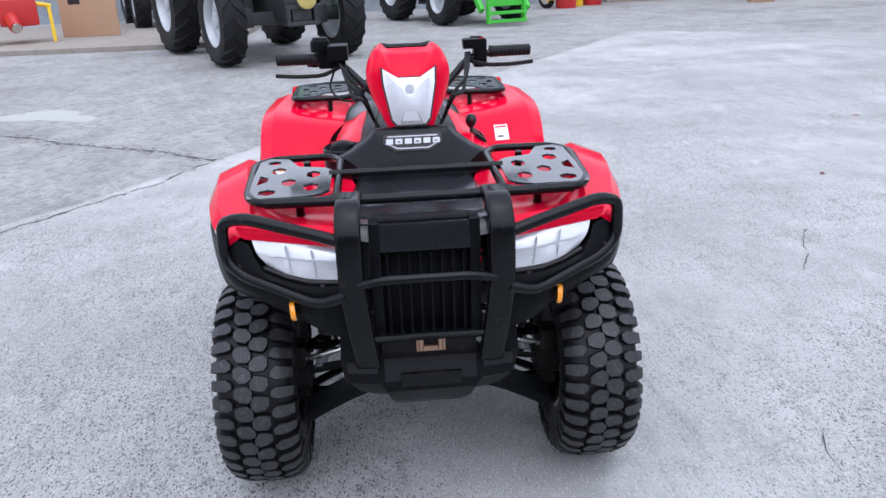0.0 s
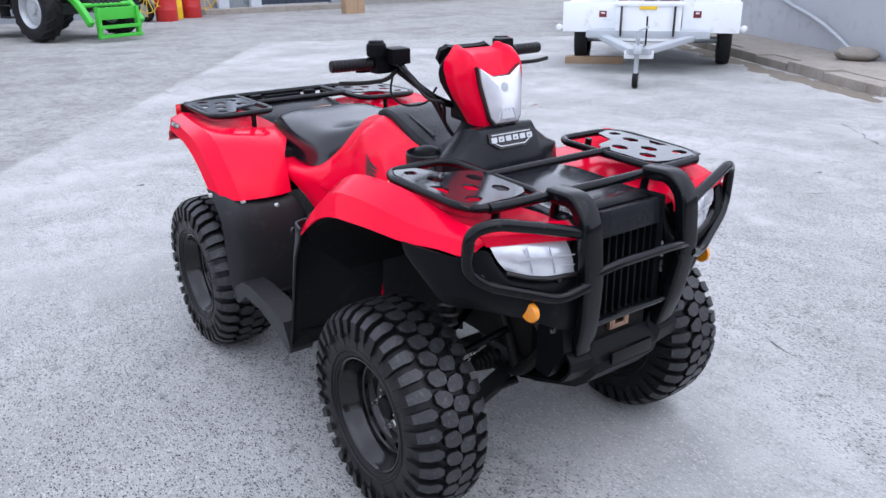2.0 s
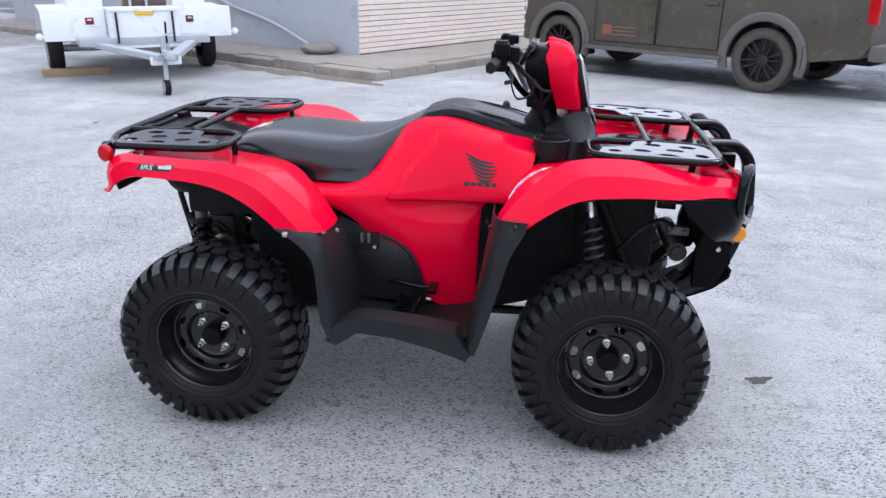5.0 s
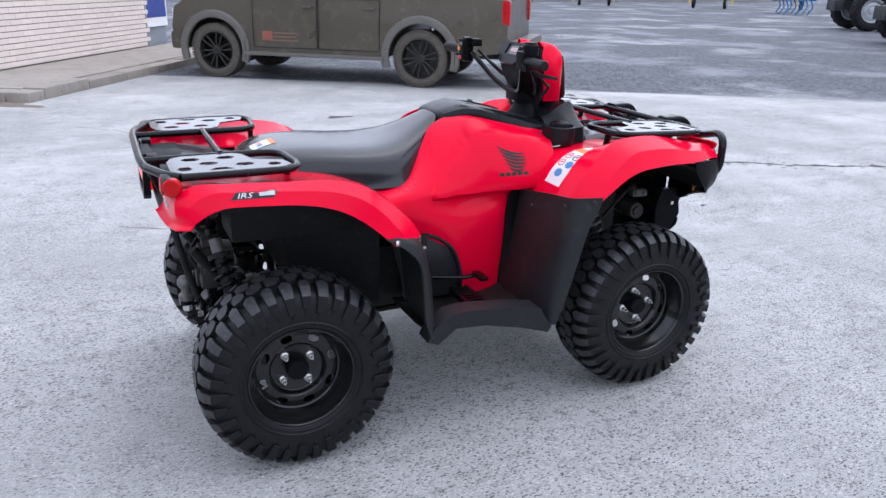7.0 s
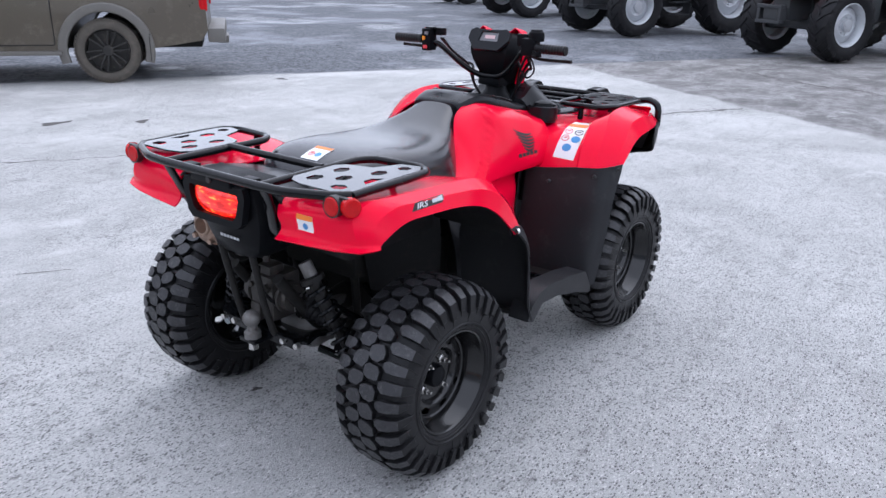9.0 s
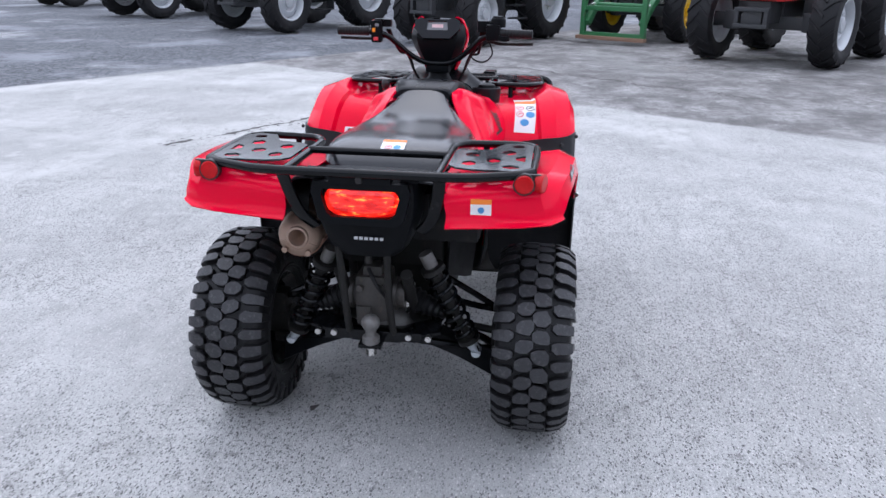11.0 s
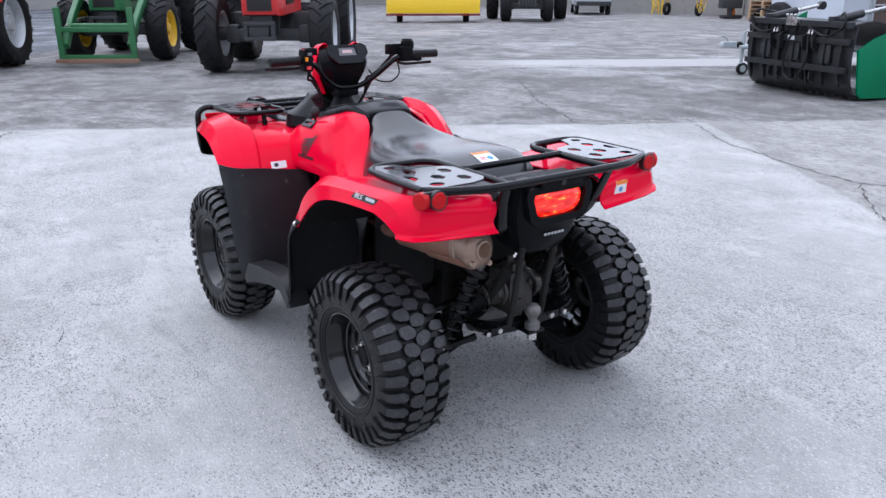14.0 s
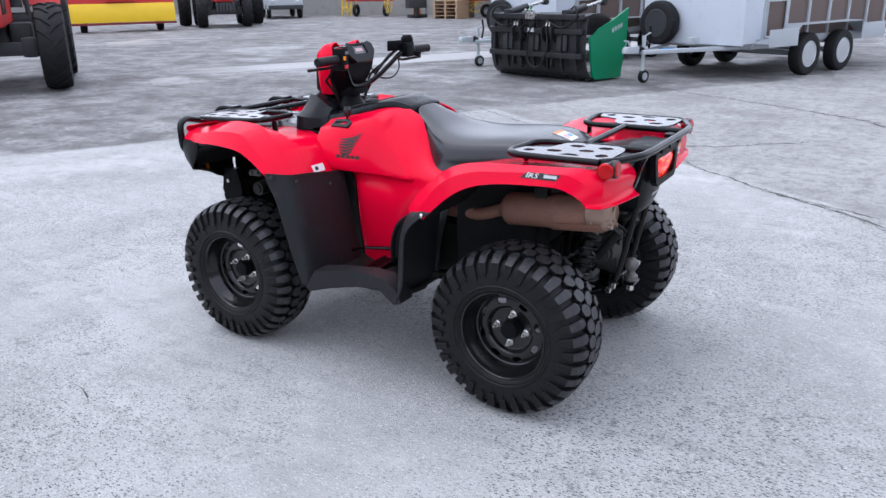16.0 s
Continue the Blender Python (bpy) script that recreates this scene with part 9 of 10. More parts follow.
def plant_trailer():
    t = thing("plant_trailer", "white and galvanised plant trailer resting on its jockey wheel", "trailer", at=pose(-5.56, 8.04, 0, 0, 0, -53.5))
    road_wheel(t, 0.0, 1.02, 0.34, 0.20, 1)
    road_wheel(t, 0.0, -1.02, 0.34, 0.20, -1)
    bm = bmesh.new()
    box(bm, (-0.1, 0, 0.52), (3.0, 1.60, 0.10), 0.02)
    cyl(bm, (0, -0.95, 0.34), (0, 0.95, 0.34), 0.05, None, 10)
    for s in (1, -1):
        sweep(bm, [(0.9, s * 0.75, 0.50), (1.5, s * 0.50, 0.47), (2.75, s * 0.05, 0.44)], rrect(0.07, 0.13, 0.01), (0, 0, 1))
    part("frame", bm, GALV, t, "galvanised drawbar frame")
    for s in (1, -1):
        bm = bmesh.new()
        box(bm, (1.05, s * 0.80, 0.72), (0.06, 0.74, 0.40), 0.02)
        front = part("front_panel", bm, WHITEPAINT, t, "white steel front panel")
        bm = bmesh.new()
        box(bm, (1.085, s * 0.62, 0.76), (0.006, 0.10, 0.085), 0.004)
        part("small_sign", bm, mat("dark_red_sign", (0.16, 0.015, 0.02), 0.5), front)
        bm = bmesh.new()
        box(bm, (1.087, s * 0.62, 0.775), (0.006, 0.05, 0.02))
        part("sign_bar", bm, WHITEPAPER, front)
        bm = bmesh.new()
        lathe(bm, [(0.0, 0.045), (0.03, 0.04), (0.04, 0.02), (0.042, 0.002)], frame_on((1.06, s * 1.22, 0.58), (1, 0, 0), (0, 0, 1)) @ pose(0, 0, 0, 90, 0, 0), 16)
        cyl(bm, (1.06, s * 1.1, 0.58), (1.06, s * 1.22, 0.58), 0.015, None, 8)
        part("marker_lamp", bm, WHITEPAPER, t, "round white marker lamp")
        bm = bmesh.new()
        S = [[(xx, s * yy, zz) for yy in (0.82, 1.0, 1.17)] for xx, zz in ((1.0, 0.60), (0.85, 0.86), (0.45, 0.90), (-0.45, 0.90), (-0.70, 0.72), (-0.75, 0.55))]
        shell(bm, S, 0.012, 2, 1, (0, s, 0.3))
        part("mudguard", bm, WHITEPAINT, t, "white steel mudguard")
        bm = bmesh.new()
        box(bm, (0.98, s * 0.64, 1.30), (0.05, 0.42, 0.80), 0.02)
        part("end_board", bm, WHITEPAINT, t)
        bm = bmesh.new()
        box(bm, (1.02, s * 0.10, 0.95), (0.04, 0.03, 0.9), 0.006)
        part("post", bm, GALV, t)
        bm = bmesh.new()
        box(bm, (-0.5, s * 0.80, 0.90), (2.9, 0.05, 0.60), 0.015)
        part("side_board", bm, WHITEPAINT, t)
    bm = bmesh.new()
    box(bm, (1.22, 0, 0.66), (0.34, 0.84, 0.46), 0.03)
    box(bm, (1.22, 0, 0.905), (0.38, 0.88, 0.05), 0.02)
    tb2 = part("tool_box", bm, WHITEPAINT, t, "white steel tool box with a lid")
    bm = bmesh.new()
    box(bm, (1.40, 0.0, 0.86), (0.012, 0.22, 0.045), 0.004)
    part("yellow_label", bm, YELLOWPAINT, tb2)
    for yy in (-0.34, 0.34):
        bm = bmesh.new()
        tube(bm, [(1.42, yy, 0.88), (1.43, yy, 0.60), (1.42, yy, 0.50)], 0.014, 8)
        part("strap", bm, INK, tb2)
    bm = bmesh.new()
    box(bm, (-0.5, 0, 0.60), (2.9, 1.56, 0.04))
    part("deck", bm, BROWNPANEL, t)
    bm = bmesh.new()
    box(bm, (0.70, 0.12, 1.15), (0.5, 0.5, 1.1), 0.03)
    part("dark_cargo", bm, BROWNPANEL, t, "dark brown load board")
    coupling(t, 2.82, 0.46)
    bm = bmesh.new()
    box(bm, (2.62, 0, 0.40), (0.10, 0.34, 0.10), 0.02)
    part("clamp", bm, WHITEPAINT, t)
    jockey(t, 2.66, 0.42, -0.02)
    return t


plant_trailer()
M = Matrix.Translation((-6.05, 7.35, 0.05)) @ pose(0, 0, 0, 0, 0, 40)
bm = bmesh.new()
box(bm, (0, 0, 0), (0.85, 0.20, 0.10), 0.008)
for v in bm.verts:
    v.co = M @ v.co
tagged(part("plank", bm, TIMBER), "thick timber plank under a trailer wheel", "plank")


def box_trailer(x, y, heading, label):
    """Livestock trailer. Local: forward x, the mid of two axles at 0."""
    t = thing("livestock_trailer", label, "trailer", "box trailers", pose(x, y, 0, 0, 0, heading))
    for s in (1, -1):
        for xx in (0.52, -0.52):
            road_wheel(t, xx, s * 1.06, 0.33, 0.20, s)
        bm = bmesh.new()
        S = [[(xx, s * yy, zz) for yy in (0.92, 1.05, 1.19)] for xx, zz in ((1.75, 0.55), (1.35, 0.62), (1.0, 0.72), (0.90, 0.80), (-0.95, 0.80), (-1.05, 0.72), (-1.30, 0.60), (-1.75, 0.55))]
        shell(bm, S, 0.012, 1, 1, (0, s, 0.3))
        for xa, xb in ((1.75, 0.98), (-0.98, -1.75)):
            box(bm, ((xa + xb) / 2, s * 1.185, 0.62), (abs(xa - xb), 0.02, 0.26), 0.006)
        part("mudguard", bm, GALV, t, "galvanised mudguard")
        # side wall: brown boards between pale ribs
        for i in range(7):
            xa = 1.55 - i * 0.62
            bm = bmesh.new()
            box(bm, (xa - 0.31, s * 0.905, 1.27), (0.56, 0.03, 1.35), 0.006)
            part("side_panel", bm, BROWNPANEL, t, "brown side board")
            bm = bmesh.new()
            box(bm, (xa, s * 0.925, 1.30), (0.06, 0.05, 1.45), 0.01)
            part("rib", bm, GALV, t)
        bm = bmesh.new()
        box(bm, (1.80, s * 0.915, 1.27), (0.48, 0.04, 1.45), 0.006)
        part("front_corner", bm, PALEPANEL, t, "pale grey corner panel")
        bm = bmesh.new()
        box(bm, (-0.3, s * 0.925, 2.02), (4.0, 0.06, 0.08), 0.01)
        box(bm, (-0.3, s * 0.925, 0.56), (4.0, 0.06, 0.10), 0.01)
        part("side_rail", bm, GALV, t)
    bm = bmesh.new()
    box(bm, (-0.3, 0, 0.50), (4.1, 1.82, 0.09), 0.01)
    for s in (1, -1):
        sweep(bm, [(1.5, s * 0.80, 0.48), (2.0, s * 0.55, 0.47), (3.25, s * 0.05, 0.46)], rrect(0.06, 0.12, 0.01), (0, 0, 1))
    cyl(bm, (0.52, -1.0, 0.33), (0.52, 1.0, 0.33), 0.045, None, 10)
    cyl(bm, (-0.52, -1.0, 0.33), (-0.52, 1.0, 0.33), 0.045, None, 10)
    part("chassis", bm, GALV, t, "galvanised chassis and drawbar")
    bm = bmesh.new()
    S = [[(xx, yy, zz) for yy in (-0.93, -0.5, 0, 0.5, 0.93)] for xx, zz in ((2.03, 0.52), (2.05, 0.9), (2.05, 1.5), (1.99, 2.0), (1.80, 2.2))]
    shell(bm, S, 0.03, 2, 1, (0, 0, 1))
    front = part("front_wall", bm, PALEPANEL, t, "pale grey front wall")
    for yy in (-0.45, 0.35):
        bm = bmesh.new()
        box(bm, (2.05, yy, 1.62), (0.02, 0.55, 0.5), 0.02)
        part("window", bm, GLASSDARK, front)
    bm = bmesh.new()
    box(bm, (-0.3, 0, 2.12), (4.1, 1.9, 0.10), 0.04)
    part("roof", bm, PALEPANEL, t)
    bm = bmesh.new()
    box(bm, (-2.36, 0, 1.27), (0.05, 1.8, 1.5), 0.01)
    part("tail_ramp", bm, BROWNPANEL, t)
    # jockey door on the side
    for s in (1, -1):
        bm = bmesh.new()
        tube(bm, [(1.50, s * 0.945, 0.62), (1.50, s * 0.945, 1.9), (0.98, s * 0.945, 1.9), (0.98, s * 0.945, 0.62)], 0.018, 8, 0.04, True)
        tube(bm, [(1.50, s * 0.945, 1.15), (0.98, s * 0.945, 1.15)], 0.012, 8)
        part("door_frame", bm, GALV, t)
    # spare wheel on the front wall
    bm = bmesh.new()
    M = frame_on((2.18, -0.50, 0.83), (1, 0, 0), (0, 0, 1)) @ pose(0, 0, 0, 90, 0, 0)
    lathe(bm, [(-0.10, 0.20), (-0.11, 0.27), (-0.09, 0.32), (-0.05, 0.34), (0.05, 0.34), (0.09, 0.32), (0.11, 0.27), (0.10, 0.20)], M, 36, True)
    sp = part("spare_tyre", bm, TRACTYRE, t, "black spare wheel on the front wall")
    bm = bmesh.new()
    lathe(bm, [(0.105, 0.215), (0.11, 0.205), (0.06, 0.19), (-0.02, 0.15), (0.0, 0.10), (0.04, 0.07), (0.05, 0.002)], M, 30)
    rim = part("spare_rim", bm, TRACGREY, sp, "dark steel rim with bright nuts")
    for i in range(5):
        a = math.tau * i / 5
        bm = bmesh.new()
        q = M @ Vector((0.085 * math.cos(a), 0.02, 0.085 * math.sin(a)))
        cyl(bm, q, q + Vector((0.035, 0, 0)), 0.014, None, 6)
        part("wheel_nut", bm, CHROME, rim)
    coupling(t, 3.42, 0.48)
    jockey(t, 3.16, 0.44, 0.02)
    bm = bmesh.new()
    box(bm, (2.45, 0.36, 0.60), (0.22, 0.09, 0.10), 0.01)
    part("plug_box", bm, GALV, t)
    bm = bmesh.new()
    box(bm, (2.82, 0.20, 0.475), (0.22, 0.008, 0.07), 0, pose(0, 0, 0, 0, 0, -21))
    part("blue_label", bm, BLUEINK, t)
    return t


box_trailer(0.74, -11.90, 68, "pale box trailer with brown side boards and twin axles")
box_trailer(4.3, -13.2, 68, "pale box trailer standing behind a green bucket")


def shear_bucket():
    """Silage shear bucket: black frame, green cheeks, two rams."""
    t = thing("shear_bucket", "black and green silage bucket with hydraulic rams on concrete", "bucket", at=pose(3.60, -8.80, 0, 0, 0, 164))
    # local x runs along the back, y away from the camera side
    W = 1.95
    bm = bmesh.new()
    S = [[(xx, yy, zz) for xx in (-W / 2, -W / 4, 0, W / 4, W / 2)] for yy, zz in ((0.02, 0.95), (-0.02, 0.60), (0.02, 0.25), (0.14, 0.06), (0.40, 0.03), (0.95, 0.03))]
    shell(bm, S, 0.03, 2, 1, (0, 0.6, 0.5))
    back = part("shell", bm, BUCKETPAINT, t, "black steel bucket shell")
    for s in (1, -1):
        bm = bmesh.new()
        M = Matrix(((0, 0, s, s * (W / 2 + 0.005)), (1, 0, 0, 0), (0, 1, 0, 0), (0, 0, 0, 1)))
        plate(bm, [(0.06, 0.66), (0.16, 0.10), (0.24, 0.04), (0.88, 0.03), (1.00, 0.62), (1.02, 1.08), (0.60, 0.90), (0.30, 0.80)], [], 0.03, M)
        part("cheek", bm, EMERALD, t, "emerald green side cheek")
        bm = bmesh.new()
        M2 = Matrix(((0, 0, s, s * (W / 2 + 0.036)), (1, 0, 0, 0), (0, 1, 0, 0), (0, 0, 0, 1)))
        for i in range(4):
            plate(bm, [(0.60 + i * 0.07, 0.72 + i * 0.02), (0.65 + i * 0.07, 0.735 + i * 0.02), (0.65 + i * 0.07, 0.80 + i * 0.02), (0.60 + i * 0.07, 0.785 + i * 0.02)], [], 0.002, M2)
        pieces("silver_bar", bm, SILVER, t)
        bm = bmesh.new()
        cyl(bm, (s * 0.60, 0.02, 1.02), (s * 0.60, 0.44, 1.10), 0.055, None, 16)
        cyl(bm, (s * 0.60, 0.44, 1.10), (s * 0.60, 0.86, 1.17), 0.026, None, 12)
        box(bm, (s * 0.60, 0.0, 1.0), (0.09, 0.14, 0.14), 0.02)
        lathe(bm, [(-0.04, 0.06), (0.04, 0.06)], Matrix.Translation((s * 0.60, 0.90, 1.17)) @ pose(0, 0, 0, 0, 0, 90), 18)
        part("ram", bm, BUCKETPAINT, t, "black hydraulic ram")
        bm = bmesh.new()
        cyl(bm, (s * 0.60, 0.46, 1.103), (s * 0.60, 0.84, 1.168), 0.028, None, 12)
        part("ram_rod", bm, CHROME, t)
        bm = bmesh.new()
        for xx in (0.22, 0.40):
            prism(bm, [(s * xx, -0.03, 0.86), (s * xx, -0.16, 0.80), (s * xx, -0.14, 0.66), (s * xx, -0.04, 0.58)], (0.025, 0, 0))
            prism(bm, [(s * xx, -0.03, 0.36), (s * xx, -0.12, 0.34), (s * xx, -0.12, 0.24), (s * xx, -0.03, 0.20)], (0.025, 0, 0))
        pieces("bracket", bm, BUCKETPAINT, t)
        bm = bmesh.new()
        pts = [(s * 0.60, 0.10, 1.08), (s * 0.80, -0.05, 1.12), (s * 0.86, -0.10, 0.95), (s * 0.60, -0.12, 0.82), (s * 0.25, -0.08, 0.92)]
        tube(bm, [tuple(p) for p in crom(pts, 6, 0)], 0.014, 8)
        part("hose", bm, RUBBER, t)
    bm = bmesh.new()
    for z in (0.40, 0.76, 0.97):
        box(bm, (0, -0.04, z), (W - 0.06, 0.09, 0.08), 0.01)
    pieces("cross_rail", bm, BUCKETPAINT, t)
    bm = bmesh.new()
    pts = [(0.28, -0.10, 0.86), (0.36, -0.16, 0.5), (0.20, -0.16, 0.22), (-0.05, -0.14, 0.30), (-0.06, -0.12, 0.70), (0.06, -0.10, 0.90)]
    tube(bm, [tuple(p) for p in crom(pts, 7, 0)], 0.015, 8)
    part("hose", bm, RUBBER, t)
    bm = bmesh.new()
    box(bm, (-0.02, -0.08, 0.98), (0.20, 0.12, 0.10), 0.02)
    for i in range(3):
        cyl(bm, (-0.09 + i * 0.07, -0.12, 1.0), (-0.09 + i * 0.07, -0.16, 1.08), 0.018, None, 10)
    part("valve_block", bm, CHROME, t, "bright valve block")
    bm = bmesh.new()
    box(bm, (-0.04, -0.088, 0.765), (0.12, 0.006, 0.06))
    part("label", bm, WHITEPAPER, t)
    bm = bmesh.new()
    S = [[(xx, yy, zz) for xx in (-W / 2 + 0.03, 0, W / 2 - 0.03)] for yy, zz in ((0.02, 0.98), (0.30, 1.02), (0.62, 0.94), (0.95, 0.66))]
    shell(bm, S, 0.02, 2, 1, (0, 0.5, 0))
    part("top_jaw", bm, BUCKETPAINT, t)
    for i in range(7):  # upright ribs on the back
        x = -0.84 + i * 0.28
        bm = bmesh.new()
        prism(bm, [(x, -0.035, 0.94), (x, -0.075, 0.90), (x, -0.085, 0.34), (x, -0.030, 0.14), (x, 0.0, 0.20), (x, -0.01, 0.60)], (0.018, 0, 0))
        part("back_rib", bm, BUCKETPAINT, back)
    for i in range(3):  # bolted plates between the ribs
        bm = bmesh.new()
        box(bm, (-0.56 + i * 0.56, -0.045, 0.585), (0.20, 0.02, 0.24), 0.006)
        for dx in (-0.08, 0.08):
            for dz in (-0.09, 0.09):
                cyl(bm, (-0.56 + i * 0.56 + dx, -0.05, 0.585 + dz), (-0.56 + i * 0.56 + dx, -0.066, 0.585 + dz), 0.012, None, 6)
        part("bolted_plate", bm, TRACGREY, back)
    for i in range(14):  # tines along the lower edge
        x = -0.90 + i * 0.1385
        bm = bmesh.new()
        prism(bm, [(x, 0.30, 0.055), (x, 0.16, 0.075), (x, 0.10, 0.030), (x, 0.26, 0.015)], (0.030, 0, 0))
        part("tine", bm, TRACGREY, back)
    for s in (1, -1):  # hose fittings
        bm = bmesh.new()
        for x in (0.30, 0.36):
            cyl(bm, (s * x, -0.06, 0.88), (s * x, -0.11, 0.88), 0.016, None, 8)
            cyl(bm, (s * x, -0.10, 0.88), (s * x, -0.12, 0.83), 0.012, None, 8)
        part("hose_fitting", bm, CHROME, t)
    return t


shear_bucket()


def yellow_machine():
    t = thing("seed_drill", "red machine with a wide bright yellow hopper front", "farm machine", at=pose(24.2, -16.6, 0, 0, 0, 147))
    bm = bmesh.new()
    S = [[(xx, yy, zz) for yy in (-1.85, 0, 1.85)] for xx, zz in ((0.55, 0.36), (0.60, 0.78), (0.50, 1.02))]
    shell(bm, S, 0.04, 1, 1, (0, 0, 0.6))
    part("front_sheet", bm, YELLOWPAINT, t, "bright yellow sheet")
    bm = bmesh.new()
    box(bm, (-0.3, 0, 0.95), (1.4, 3.7, 0.9), 0.05)
    part("hopper", bm, TRACRED, t)
    bm = bmesh.new()
    box(bm, (0.30, 0, 1.25), (0.6, 1.0, 0.35), 0.08)
    part("cover", bm, TRACRED, t)
    bm = bmesh.new()
    box(bm, (0.50, 0, 0.31), (0.10, 3.74, 0.08), 0.01)
    part("skirt", bm, mat("dark_red_edge", (0.16, 0.01, 0.012), 0.5), t)
    for s in (1, -1):
        road_wheel(t, -0.3, s * 1.35, 0.34, 0.25, s)
    return t


yellow_machine()


def far_car():
    t = thing("estate_car", "old silver off-road car parked by a wall", "car", at=pose(27.4, -28.6, 0, 0, 0, 140))
    bm = bmesh.new()
    box(bm, (0, 0, 0.75), (4.2, 1.75, 0.62), 0.10)
    part("body", bm, GALV, t, "dull silver bodywork")
    bm = bmesh.new()
    box(bm, (-0.5, 0, 1.36), (2.9, 1.6, 0.70), 0.10, None, 2, (0.85, 0.9))
    part("cabin_glass", bm, GLASSDARK, t)
    bm = bmesh.new()
    box(bm, (2.12, 0, 0.55), (0.16, 1.7, 0.20), 0.04)
    part("bumper", bm, TRACGREY, t)
    for s in (1, -1):
        for xx in (1.35, -1.35):
            road_wheel(t, xx, s * 0.78, 0.36, 0.22, s)
        bm = bmesh.new()
        lathe(bm, [(0, 0.10), (0.02, 0.09), (0.03, 0.01)], frame_on((2.10, s * 0.6, 0.82), (1, 0, 0), (0, 0, 1)) @ pose(0, 0, 0, 90, 0, 0), 16)
        part("headlight", bm, LENS, t)


far_car()


def hay_rake(x, y, heading, paint):
    t = thing("hay_rake", "red and yellow spring-tine hay rake", "hay rake", "farm implements", pose(x, y, 0, 0, 0, heading))
    bm = bmesh.new()
    for yy in (-1.0, 1.0):
        tube(bm, [(-0.7, yy, 0.8), (0.7, yy, 0.8)], 0.05, 8)
    tube(bm, [(0, -1.2, 0.8), (0, 1.2, 0.8)], 0.06, 8)
    box(bm, (0, 0, 0.95), (0.5, 0.7, 0.35), 0.05)
    part("beam", bm, paint, t)
    for s in (1, -1):
        road_wheel(t, 0.0, s * 0.85, 0.30, 0.16, s)
        bm = bmesh.new()
        for k in range(12):
            a = math.tau * k / 12
            tube(bm, [(0.4, s * 1.15, 0.7), (0.4 + 0.55 * math.cos(a), s * 1.18, 0.7 + 0.55 * math.sin(a))], 0.012, 5)
        tube(bm, [(0.4 + 0.45 * math.cos(math.tau * k / 20), s * 1.17, 0.7 + 0.45 * math.sin(math.tau * k / 20)) for k in range(20)], 0.016, 6, 0, True)
        part("tine_wheel", bm, YELLOWPAINT, t, "yellow tine wheel")
    return t


hay_rake(22.9, -30.4, 100, TRACRED)
hay_rake(-21.2, 5.7, 30, TRACRED)
hay_rake(15.4, -29.8, 60, TRACRED)
hay_rake(36.0, 30.0, 30, TRACRED)
hay_rake(31.0, 33.0, 40, TRACRED)
hay_rake(26.0, 37.0, 60, ORANGEPAINT)
hay_rake(21.0, 40.0, 70, TRACRED)


def trestle(x, y, heading, paint, label):
    t = thing("trestle", label, "trestle", at=pose(x, y, 0, 0, 0, heading))
    for s in (1, -1):
        bm = bmesh.new()
        tube(bm, [(-0.25, s * 0.3, 0.0), (-0.12, s * 0.3, 1.2), (0.12, s * 0.3, 1.2), (0.25, s * 0.3, 0.0)], 0.035, 8, 0.05)
        tube(bm, [(-0.20, s * 0.3, 0.4), (0.20, s * 0.3, 0.4)], 0.03, 8)
        part("leg_frame", bm, paint, t)
    bm = bmesh.new()
    tube(bm, [(0, -0.4, 1.2), (0, 0.4, 1.2)], 0.04, 8)
    part("top_bar", bm, paint, t)


trestle(24.7, -30.9, 90, YELLOWPAINT, "yellow steel trestle by a concrete wall")


def blue_implement():
    t = thing("cultivator", "bright blue folding cultivator far across the gravel", "cultivator", "farm implements", at=pose(30.5, 26.6, 0, 0, 0, 140))
    bm = bmesh.new()
    for xx in (-0.6, 0.0, 0.6):
        box(bm, (xx, 0, 0.72), (0.14, 4.6, 0.14), 0.02)
    for yy in (-1.6, -0.5, 0.5, 1.6):
        box(bm, (0, yy, 0.72), (1.6, 0.12, 0.12), 0.02)
    box(bm, (0.9, 0, 1.0), (0.2, 1.0, 0.8), 0.03)
    part("frame", bm, BLUEPAINT, t, "bright blue steel frame")
    for i in range(9):
        bm = bmesh.new()
        yy = -2.1 + i * 0.52
        tube(bm, [(-0.6 + 0.6 * (i % 3), yy, 0.70), (-0.75 + 0.6 * (i % 3), yy, 0.35), (-0.55 + 0.6 * (i % 3), yy, 0.02)], 0.03, 6, 0.1)
        part("tine", bm, BLUEPAINT, t)


blue_implement()


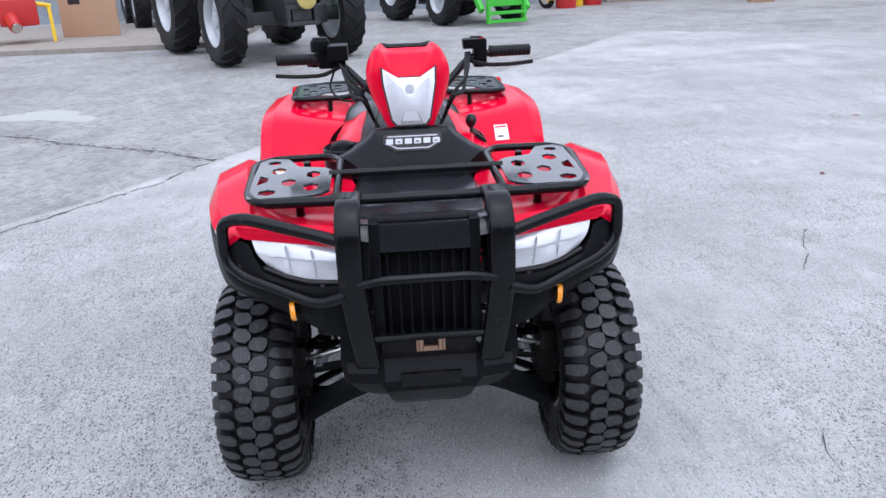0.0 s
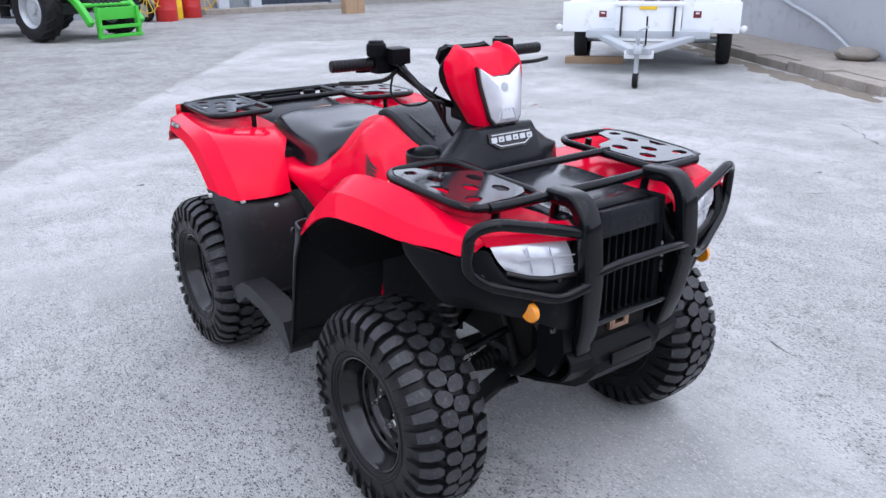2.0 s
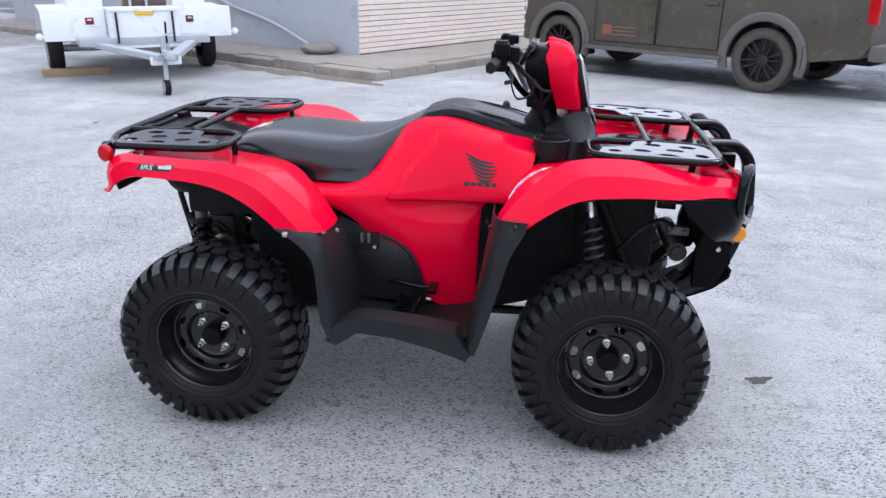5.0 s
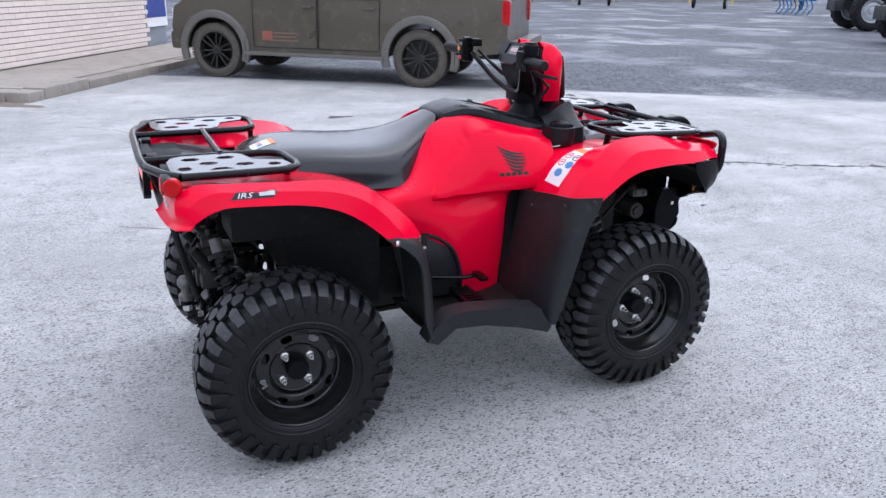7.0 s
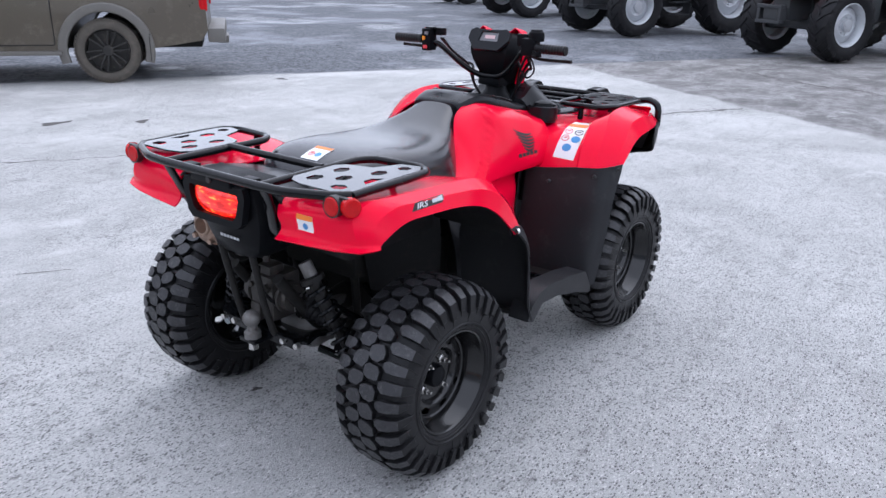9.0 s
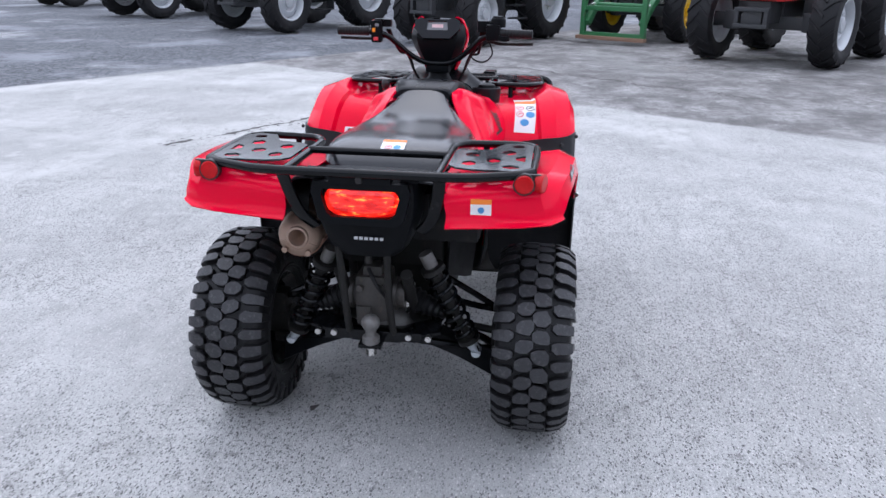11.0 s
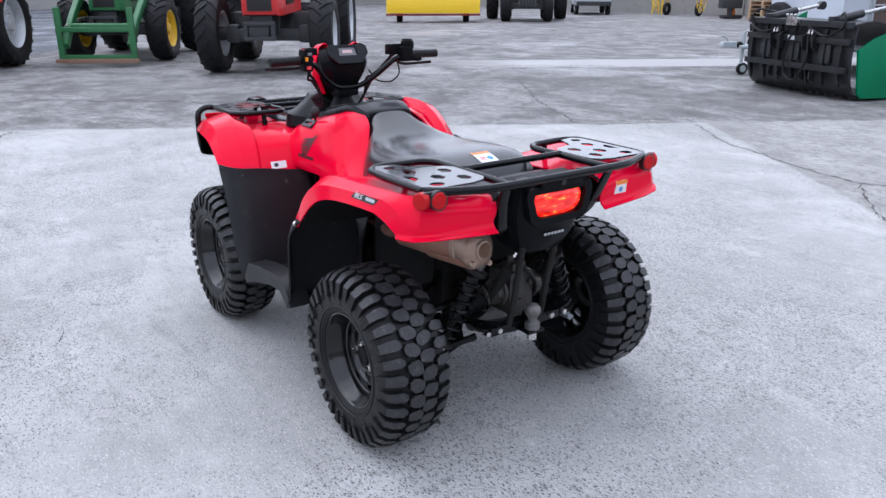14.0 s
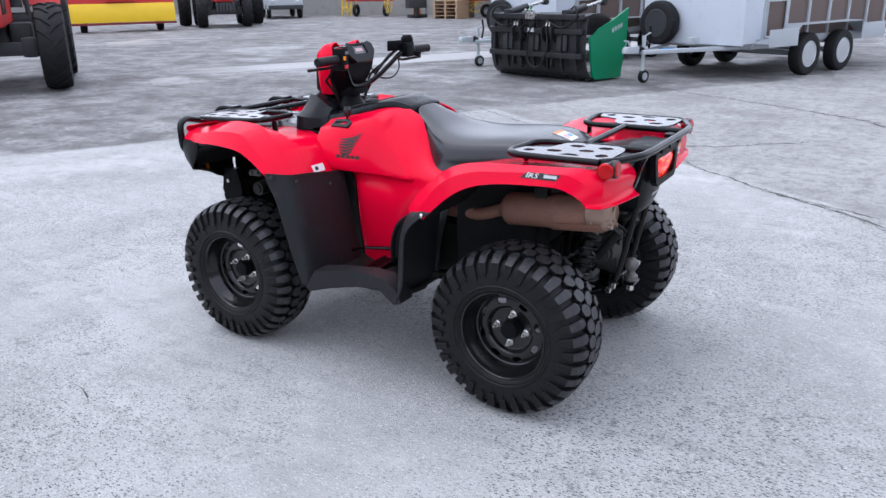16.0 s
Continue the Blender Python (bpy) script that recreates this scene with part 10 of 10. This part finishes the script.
def yellow_red_machine():
    t = thing("baler", "red and yellow farm machine by a board", "farm machine", at=pose(-14.9, -7.75, 0.10, 0, 0, 25))
    bm = bmesh.new()
    S = [[(xx, yy, zz) for xx in (-0.4, 0.0, 0.45)] for yy, zz in ((-0.55, 0.05), (-0.60, 0.7), (-0.45, 1.5))]
    shell(bm, S, 0.05, 2, 2, (0, 0.5, 0.7))
    part("yellow_guard", bm, YELLOWPAINT, t, "curved yellow guard")
    bm = bmesh.new()
    box(bm, (-0.1, 0.15, 0.62), (0.9, 0.75, 0.55), 0.10)
    cyl(bm, (0.30, 0.0, 0.50), (0.62, 0.05, 0.34), 0.16, 0.12, 18)
    part("gearbox", bm, TRACRED, t, "red gearbox")
    bm = bmesh.new()
    cyl(bm, (0.60, 0.05, 0.36), (0.66, 0.06, 0.33), 0.10, None, 18)
    part("shaft_collar", bm, CHROME, t)
    for yy in (-0.4, 0.75):
        bm = bmesh.new()
        box(bm, (0.25, yy, 0.35), (0.07, 0.07, 0.72), 0.01, pose(0, 0, 0, 0, -8, 0))
        part("stand_leg", bm, YELLOWPAINT, t)
    bm = bmesh.new()
    tube(bm, [(-0.1, -0.5, 0.75), (0.1, 0.2, 0.85), (0.2, 0.8, 0.72)], 0.045, 8, 0.1)
    part("arm", bm, YELLOWPAINT, t)


yellow_red_machine()
bm = bmesh.new()
box(bm, (-16.0, -6.5, 1.3), (0.05, 1.25, 2.40), 0.005, pose(0, 0, 0, 0, -4, 0))
tagged(part("plywood_sheet", bm, PLY), "large sheet of reddish plywood leaning upright", "board")
notice = thing("notice_board", "white notice with black and green blocks on plywood", "sign")
bm = bmesh.new()
box(bm, (-15.955, -6.75, 0.95), (0.015, 0.42, 0.62), 0.002)
part("sheet", bm, WHITEPAPER, notice)
bm = bmesh.new()
box(bm, (-15.943, -6.78, 0.86), (0.006, 0.26, 0.18))
part("black_block", bm, INK, notice)
bm = bmesh.new()
box(bm, (-15.943, -6.78, 0.72), (0.006, 0.28, 0.06))
part("green_block", bm, LIME, notice)


def drum(x, y, r, h, material, label):
    bm = bmesh.new()
    lathe(bm, [(0.0, r * 0.97), (0.02, r), (h * 0.33, r), (h * 0.34, r * 1.03), (h * 0.36, r), (h * 0.66, r), (h * 0.67, r * 1.03), (h * 0.69, r), (h - 0.02, r), (h, r * 0.97), (h, r * 0.9), (h - 0.02, r * 0.88), (h - 0.02, 0.01)], Matrix.Translation((x, y, 0)) @ pose(0, 0, 0, 90, 0, 0), 28)
    tagged(part("drum", bm, material), label, "drum", "steel drums")


drum(-20.6, 5.5, 0.30, 0.9, TRACRED, "red steel drum by the shed")
drum(-21.6, 6.55, 0.28, 0.9, TRACRED, "red steel drum by the shed")
drum(-21.3, 5.9, 0.28, 1.0, YELLOWPAINT, "yellow steel drum by the shed")
for i in range(5):
    pallet = thing("pallet", "worn timber pallet in a stack", "pallet", "stacked pallets", pose(17.3, -29.0, i * 0.160, 0, 0, (0, 1.5, -1, 2, 0.5)[i]))
    for k in range(6):
        bm = bmesh.new()
        box(bm, (0, -0.47 + k * 0.188, 0.143), (1.3, 0.14, 0.022), 0.003)
        part("plank", bm, TIMBER, pallet)
    for x in (-0.58, 0.0, 0.58):
        bm = bmesh.new()
        box(bm, (x, 0, 0.066), (0.10, 1.1, 0.130), 0.004)
        part("bearer", bm, TIMBER, pallet)
bm = bmesh.new()
box(bm, (17.5, -29.9, 1.0), (1.4, 0.8, 2.0), 0.03)
tagged(part("steel_cabinet", bm, BROWNPANEL), "rusty brown steel cabinet", "cabinet")
digger = thing("post_driver", "orange and black post driver", "farm machine", at=pose(19.5, -29.5, 0, 0, 0, 60))
bm = bmesh.new()
sweep(bm, [(0, 0, 0.1), (0.1, 0, 1.3), (-0.3, 0, 2.2)], rrect(0.25, 0.3, 0.03), (0, 1, 0))
part("mast", bm, ORANGEPAINT, digger)
bm = bmesh.new()
box(bm, (0, 0, 0.08), (0.8, 0.6, 0.16), 0.03)
box(bm, (0.3, 0.5, 0.7), (0.9, 0.5, 0.5), 0.06)
cyl(bm, (0.3, 0.5, 0.1), (0.3, 0.5, 0.6), 0.12, None, 14)
part("base", bm, TRACGREY, digger)

# ---- bricks of the painted wall: thin courses with dark open joints ----
def brick_mesh(length):
    bm = bmesh.new()
    box(bm, (0, 0, 0), (length, 0.05, 0.070), 0.004, None, 1)
    me = bpy.data.meshes.new("brick")
    bm.to_mesh(me)
    bm.free()
    me.materials.append(BRICK)
    return me


BM_FULL = brick_mesh(0.2405)
TURN = Matrix(((V.x, -U.x, 0, 0), (V.y, -U.y, 0, 0), (0, 0, 1, 0), (0, 0, 0, 1)))
rest = bmesh.new()
count = 0
BM_HALF = brick_mesh(0.1195)
for c in range(50):
    z = 0.165 + c * 0.082
    if c % 2:
        ob = new("brick", BM_HALF)
        ob.parent = wall2
        m = TURN.copy()
        m.translation = corner(1.704, 1.380, z)
        ob.matrix_basis = m
    for i in range(19):
        b = 1.44 + i * 0.242 + (0.121 if c % 2 else 0)
        if b > 5.95:
            continue
        m = TURN.copy()
        m.translation = corner(1.705 - rnd.uniform(0, 0.002), b, z)
        if c < 16 and count < 270:
            ob = new("brick", BM_FULL)
            ob.parent = wall2
            ob.matrix_basis = m
            count += 1
        else:
            old = len(rest.verts)
            g = bmesh.ops.create_cube(rest, size=1)
            for v in g["verts"]:
                v.co = m @ Vector((v.co.x * 0.2405, v.co.y * 0.05, v.co.z * 0.070))
tagged(part("brick_rest", rest, BRICK, wall2), kind="stuff")
